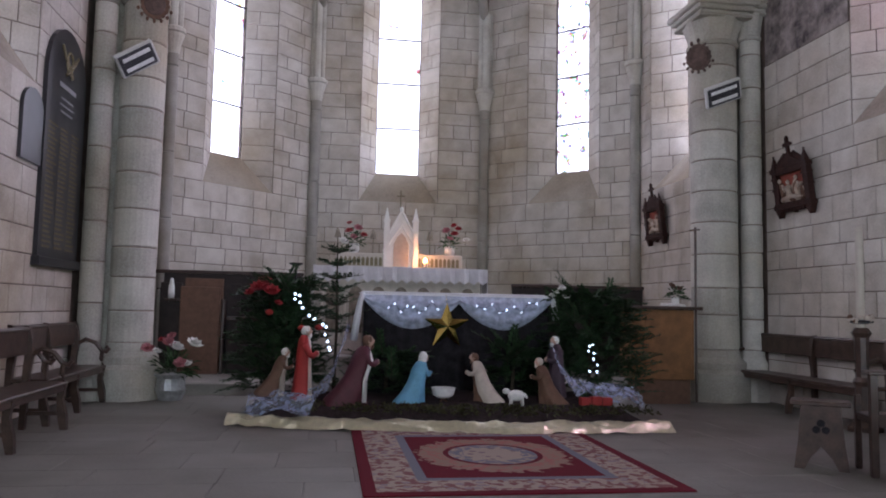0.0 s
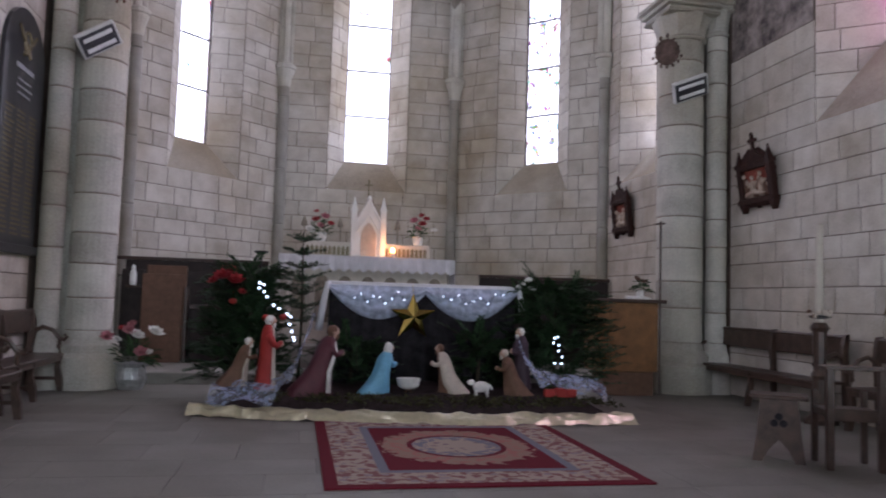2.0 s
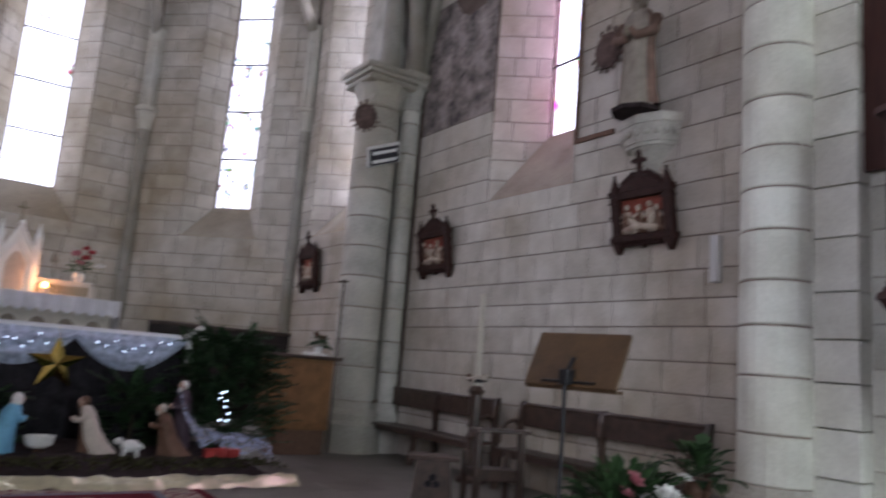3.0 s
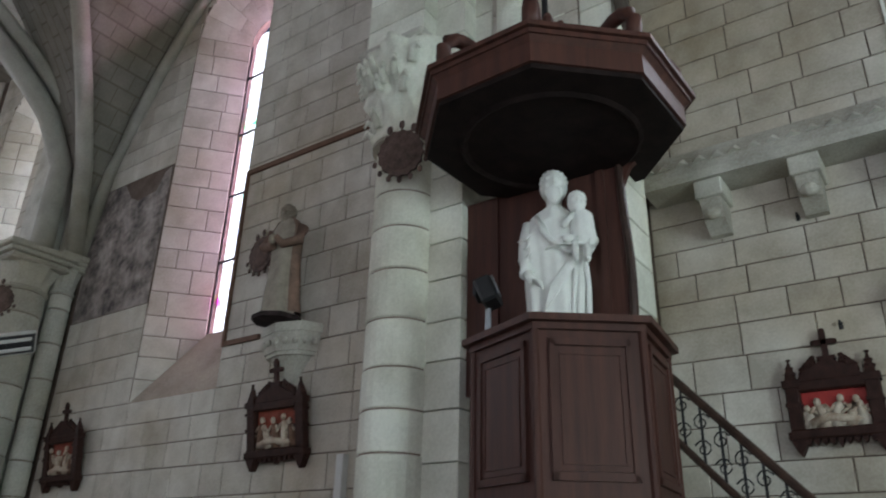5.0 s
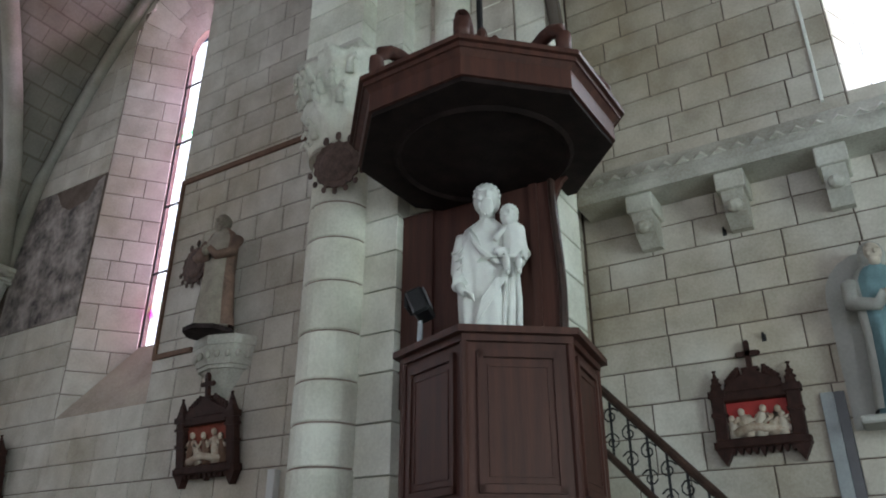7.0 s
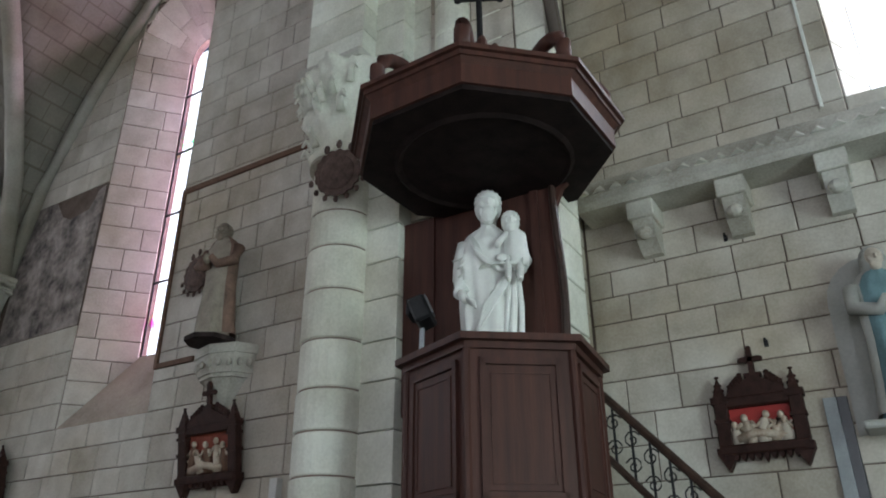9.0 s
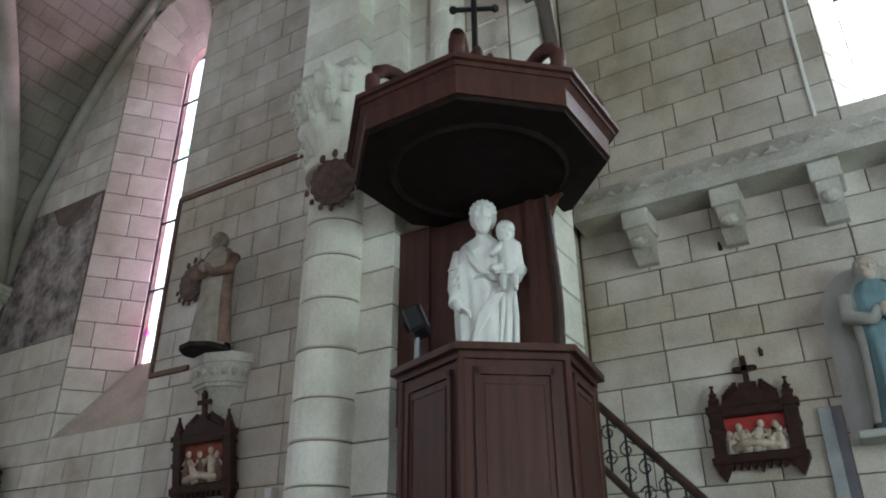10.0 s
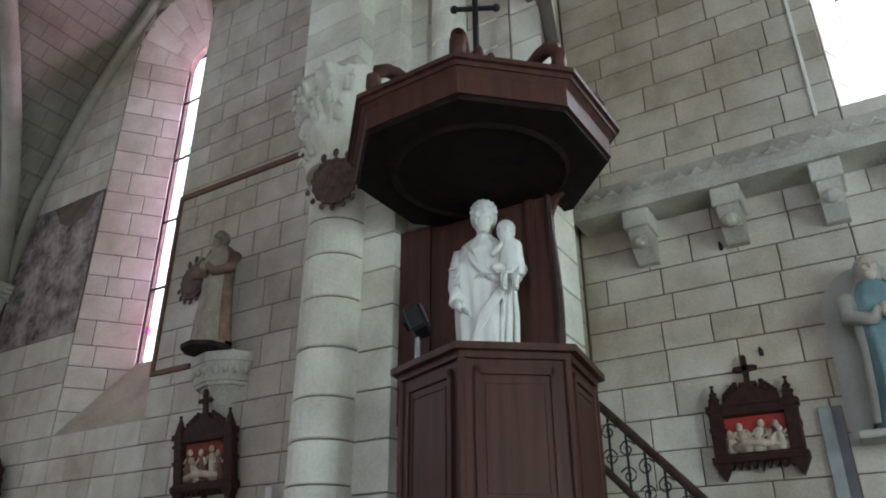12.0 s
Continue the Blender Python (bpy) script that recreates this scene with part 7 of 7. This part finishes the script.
def fir_bank(name, loc, size, n, seed, label):
    rng = random.Random(seed)
    e = thing(name, loc, label, "fir branches")
    vs, fs = [], []
    bm = bmesh.new()
    for i in range(n):
        x, y, z = rng.uniform(-1, 1) * size[0], rng.uniform(-1, 1) * size[1], rng.uniform(0.02, 1) ** 0.8 * size[2]
        keep = 1 - 0.45 * (z / size[2])
        p = Vector((x * keep, y * keep, z))
        d = Vector((x * 1.1 / size[0] + rng.uniform(-0.6, 0.6), rng.uniform(-1.2, 0.3), rng.uniform(-0.25, 0.75)))
        L = rng.uniform(0.22, 0.48)
        fir_branch(vs, fs, p, d, L, rng)
        if i % 3 == 0:
            d = d.normalized()
            tube(bm, [p, p + d * L * 0.5 - Vector((0, 0, 0.03 * L)), p + d * L - Vector((0, 0, 0.12 * L))], 0.006, 4, 0, 0.002)
    tagged(part("brushwood", bm, M_BARK, e), kind="stuff")
    leaves("needles", (vs, fs), M_FIR, e)
    part("trunk", tube(bmesh.new(), [(0, 0.05, 0.0), (0.02, 0.05, size[2] * 0.8)], 0.03, 8, 0, 0.012), M_BARK, e)
    return e


fir_bank("fir_branches", (-2.0, 1.35, 0.2), (0.43, 0.3, 1.35), 330, 41, "dark green fir boughs banked up beside the crib")
fir_bank("fir_branches", (-0.75, 1.2, 0.2), (0.3, 0.1, 0.55), 70, 42, "dark green fir boughs behind the figures")
fir_bank("fir_branches", (0.85, 1.18, 0.2), (0.3, 0.1, 0.62), 70, 43, "dark green fir boughs before the black cloth")
fir_bank("fir_branches", (1.95, 1.45, 0.15), (0.68, 0.32, 1.35), 420, 44, "large bank of dark green fir boughs beside the altar")
e = thing("small_fir_tree", (-1.38, 1.62, 0), "slim young fir tree with sparse upturned branches", "fir tree")
rng = random.Random(51)
part("trunk", tube(bmesh.new(), [(0, 0, 0), (0.02, 0, 1.0), (0, 0, 2.1)], 0.025, 8, 0, 0.008), M_BARK, e)
vs, fs = [], []
bm = bmesh.new()
for tier in range(7):
    z = 0.95 + tier * 0.17
    for k in range(5):
        a = 2 * math.pi * k / 5 + tier * 0.7
        L = 0.6 * (1 - tier / 10)
        d = Vector((math.cos(a), math.sin(a), 0.35 + rng.uniform(-0.1, 0.2)))
        p = Vector((0.01, 0, z))
        fir_branch(vs, fs, p, d, L, rng, 18)
        d = d.normalized()
        tube(bm, [p, p + d * L * 0.5 - Vector((0, 0, 0.03 * L)), p + d * L - Vector((0, 0, 0.12 * L))], 0.006, 4, 0, 0.002)
tagged(part("brushwood", bm, M_BARK, e), kind="stuff")
leaves("needles", (vs, fs), M_FIR, e)
bouquet("poinsettia", (-2.28, 1.1, 1.42), "bright red poinsettia flowers among the fir boughs", (0.12, 0.1, 0.1), 30, [(0, -0.1, 0.06, 0.1, R_), (0.14, -0.1, 0.02, 0.09, R_), (-0.1, -0.1, 0.0, 0.07, R_), (0.06, -0.05, 0.13, 0.08, R_), (0.22, -0.1, -0.12, 0.05, R_)], None, 61, (0.1, 0.02))
bouquet("white_flowers", (1.42, 1.3, 1.42), "spray of small white flowers at the altar's corner", (0.12, 0.1, 0.12), 40, [(0.0, -0.05, 0.1, 0.05, W_), (0.08, -0.05, 0.14, 0.05, W_), (-0.05, -0.05, 0.05, 0.04, W_), (0.14, -0.03, 0.05, 0.05, W_)], None, 62, (0.12, 0.018))
for x, y, z in ((-1.78, 1.0, 1.02), (-1.58, 1.0, 1.03), (-2.16, 1.0, 1.2)):
    e = thing("red_bauble", (x, y, z), "shiny red bauble hung in the fir branches", "bauble", 0, "baubles on the boughs")
    bm = bmesh.new()
    ball(bm, (0, 0, 0), 0.04, 0, (1.2, 1, 0.9), 12, 8)
    part("globe", bm, M_REDP, e, "", True)
    part("hanger", tube(bmesh.new(), [(0, 0, 0.03), (0, 0.05, 0.12)], 0.004, 4), M_GOLD, e)

# crib figures
F = crib_figure
F("kneeling_figure", (-0.44, 0.6, 0.16), 115, 0.62, (M_BLUE, M_BLUE, M_SKIN, M_WPET), "kneeling painted plaster figure in a pale blue robe and white veil", veil=True, beard=False)
F("kneeling_figure", (0.33, 0.62, 0.18), -110, 0.6, (M_BROWN, M_CREAM, M_SKIN, M_BROWN), "kneeling painted plaster figure in brown with cream cloak")
F("kneeling_figure", (-1.13, 0.5, 0.18), 105, 0.8, (M_MAROON, M_MAROON, M_SKIN, M_BROWN, M_WPET), "kneeling plaster king in a maroon cloak with white border", band=True)
F("standing_figure", (-1.72, 0.72, 0.2), 95, 0.86, (M_CREAM, M_REDP, M_SKIN, M_WPET), "standing painted plaster king in a bright red cloak", False)
F("kneeling_figure", (-2.02, 0.7, 0.26), 100, 0.55, (M_CREAM, M_BROWN, M_SKIN, M_WPET, M_CREAM), "kneeling painted plaster king in brown and cream", band=True)
F("kneeling_figure", (1.08, 0.5, 0.16), -105, 0.58, (M_BROWN, M_BROWN, M_SKIN, M_CREAM), "kneeling painted plaster shepherd in a brown coat")
F("standing_figure", (1.28, 0.8, 0.22), -80, 0.76, (M_PURPLE, M_PURPLE, M_SKIN, M_WPET), "standing painted plaster shepherd in dark purple clothes", False)
# moss along the mound
rng = random.Random(71)
vs, fs = [], []
for i in range(150):
    x = rng.uniform(-2.2, 2.1)
    y = hem_y(x) + rng.uniform(0.14, 0.5)
    d = leaf_clump(rng, (x, y, 0.17), (0.05, 0.05, 0.05), 10, 0.07, 0.01)
    k = len(vs)
    vs += d[0]
    fs += [tuple(k + q for q in f) for f in d[1]]
e = thing("moss_strip", (0, 0, 0), "low tufts of dark moss and needles on the crib cloth", "moss", kind="stuff")
leaves("moss", (vs, fs), M_MOSS, e)
e = thing("manger", (-0.12, 0.62, 0.15), "small white manger bowl on dark legs", "manger")
bm = bmesh.new()
lathe(bm, [(0.06, 0.1), (0.11, 0.13), (0.13, 0.22), (0.11, 0.22), (0.08, 0.15)], 16)
for v in bm.verts:
    v.co.x *= 1.1
part("bowl", bm, M_WPET, e)
for s in (-1, 1):
    part("leg", tube(bmesh.new(), [(s * 0.08, -0.06, 0), (-s * 0.02, 0.02, 0.13)], 0.012, 6), M_BROWN, e)
e = thing("toy_sheep", (0.68, 0.35, 0.19), "small white plaster sheep standing on the dark cloth", "sheep figure")
bm = bmesh.new()
ball(bm, (0, 0, 0.12), 0.075, 0, (1.35, 0.8, 0.85), 12, 9)
ball(bm, (-0.12, -0.01, 0.17), 0.038, 0, (1.2, 0.8, 0.9), 9, 7)
for x in (-0.06, 0.07):
    for y in (-0.03, 0.03):
        tube(bm, [(x, y, 0.0), (x, y, 0.09)], 0.014, 6)
tube(bm, [(0.1, 0, 0.14), (0.13, 0, 0.09)], 0.014, 6)
o = part("sheep", bm, M_WPET, e, "", True)
e = thing("red_parcels", (1.62, 0.35, 0.2), "row of small red gift parcels on the crib bed", "parcels")
for i in range(3):
    part("parcel", rbx(-0.18 + i * 0.13, -0.06 + i * 0.13, -0.05, 0.05, 0, 0.09 + 0.01 * (i % 2), 0.006), M_REDP, e)

# rug
rg = part("rug", rbx(-1.2, 1.2, -1.4, 1.4, 0.001, 0.014, 0.004), rug_mat())
rg.location = (0.0, -1.5, 0.0)
tagged(rg, "red and cream Persian rug with a floral medallion", "rug")


# ---- blocks of the walls and slabs of the floor ----
def cutter(*wins):
    return lambda z: [(w[0] - half_at(w, z), w[0] + half_at(w, z)) for w in wins if half_at(w, z) > 0]


def fresco_cut(z):
    extra = [(0.41, 2.3)] if 5.08 < z < 7.2 else []
    return cutter(side_r)(z) + extra


lay(f_r, rows_of(rngw, -3.75, 2.3, 0, ZT, fresco_cut, 0.315, breaks=(3.72, 5.08)), w_r, lambda u, z: z > 0.9)
lay(f_l, rows_of(rngw, -2.3, 4.0, 0, ZT, cutter(side_l), 0.315, breaks=(3.72,)), w_l, lambda u, z: z < 6.5)
lay(f_c, rows_of(rngw, -V1[0] + 0.05, V1[0] - 0.05, 0, ZT, cutter((0.03, 0.88, 3.62, 9.2, 0.95)), 0.3, (0.34, 0.7), (3.62,)), w_c, lambda u, z: 1.2 < z)
lay(f_dr, rows_of(rngw, -DL + 0.05, -0.05, 0, ZT, cutter((-1.95, 0.85, 3.58, 9.2, 0.9)), 0.3, (0.34, 0.7), (3.58,)), w_dr, lambda u, z: 1.2 < z)
lay(f_dl, rows_of(rngw, 0.05, DL - 0.05, 0, ZT, cutter((1.95, 0.85, 3.58, 9.2, 0.9)), 0.3, (0.34, 0.7), (3.58,)), w_dl, lambda u, z: 1.2 < z)
lay(f_sr, rows_of(rngw, -SL, -0.05, 0, ZT, cutter((-1.35, 0.75, 3.58, 9.2, 0.9)), 0.3, breaks=(3.58,)), w_sr, lambda u, z: z > 1.5)
lay(f_sl, rows_of(rngw, 0.05, SL, 0, ZT, cutter((1.5, 0.8, 3.58, 9.2, 0.9)), 0.3), w_sl, lambda u, z: False)
lay(f_n, rows_of(rngw, -12.5, -6.08, 0, ZT, cutter(nwin), 0.3, (0.4, 0.7), (6.0,)), w_n, lambda u, z: u > -10 and z > 1.0)
f_p = Face((5.02, 0), (-1, 0))
lay(f_p, rows_of(rngw, -6.05, -4.62, 0, ZT, lambda z: [], 0.36, (0.3, 0.6)), bpy.data.objects['wall_pier_south'], lambda u, z: z > 1)
f_q = Face((5.02, -6.05), (0, -1))
lay(f_q, rows_of(rngw, -1.43, 0, 0, ZT, lambda z: [], 0.36, (0.3, 0.6)), bpy.data.objects['wall_pier_south'], lambda u, z: False)
rngf = random.Random(3)
slab = bpy.data.meshes.new("slab")
slab.from_pydata([(-.5, -.5, -.02), (.5, -.5, -.02), (.5, .5, -.02), (-.5, .5, -.02), (-.5, -.5, -.003), (.5, -.5, -.003), (.5, .5, -.003), (-.5, .5, -.003), (-.49, -.49, 0), (.49, -.49, 0), (.49, .49, 0), (-.49, .49, 0)], [],
                 [(0, 1, 5, 4), (1, 2, 6, 5), (2, 3, 7, 6), (3, 0, 4, 7), (4, 5, 9, 8), (5, 6, 10, 9), (6, 7, 11, 10), (7, 4, 8, 11), (8, 9, 10, 11)])
slab.materials.append(M_FLOOR)
y = -6.0
while y < 3.0:
    d = rngf.uniform(0.5, 0.7)
    d = min(d, 3.0 - y) if 3.0 - y - d > 0.2 else 3.0 - y
    x = XL
    while x < XR - 0.05:
        w = rngf.uniform(0.6, 1.0)
        w = XR - x if XR - x - w < 0.3 else w
        o = new("slab", slab)
        o.matrix_basis = Matrix.Translation((x + w / 2, y + d / 2, 0)) @ Matrix.Diagonal((w - 0.004, d - 0.004, 1, 1))
        o.parent = floor
        x += w
    y += d
bm = bx(bmesh.new(), -6.2, 6.45, -16, -6.0, -0.02, 0)
part("nave_paving", bm, M_FLOOR, floor)
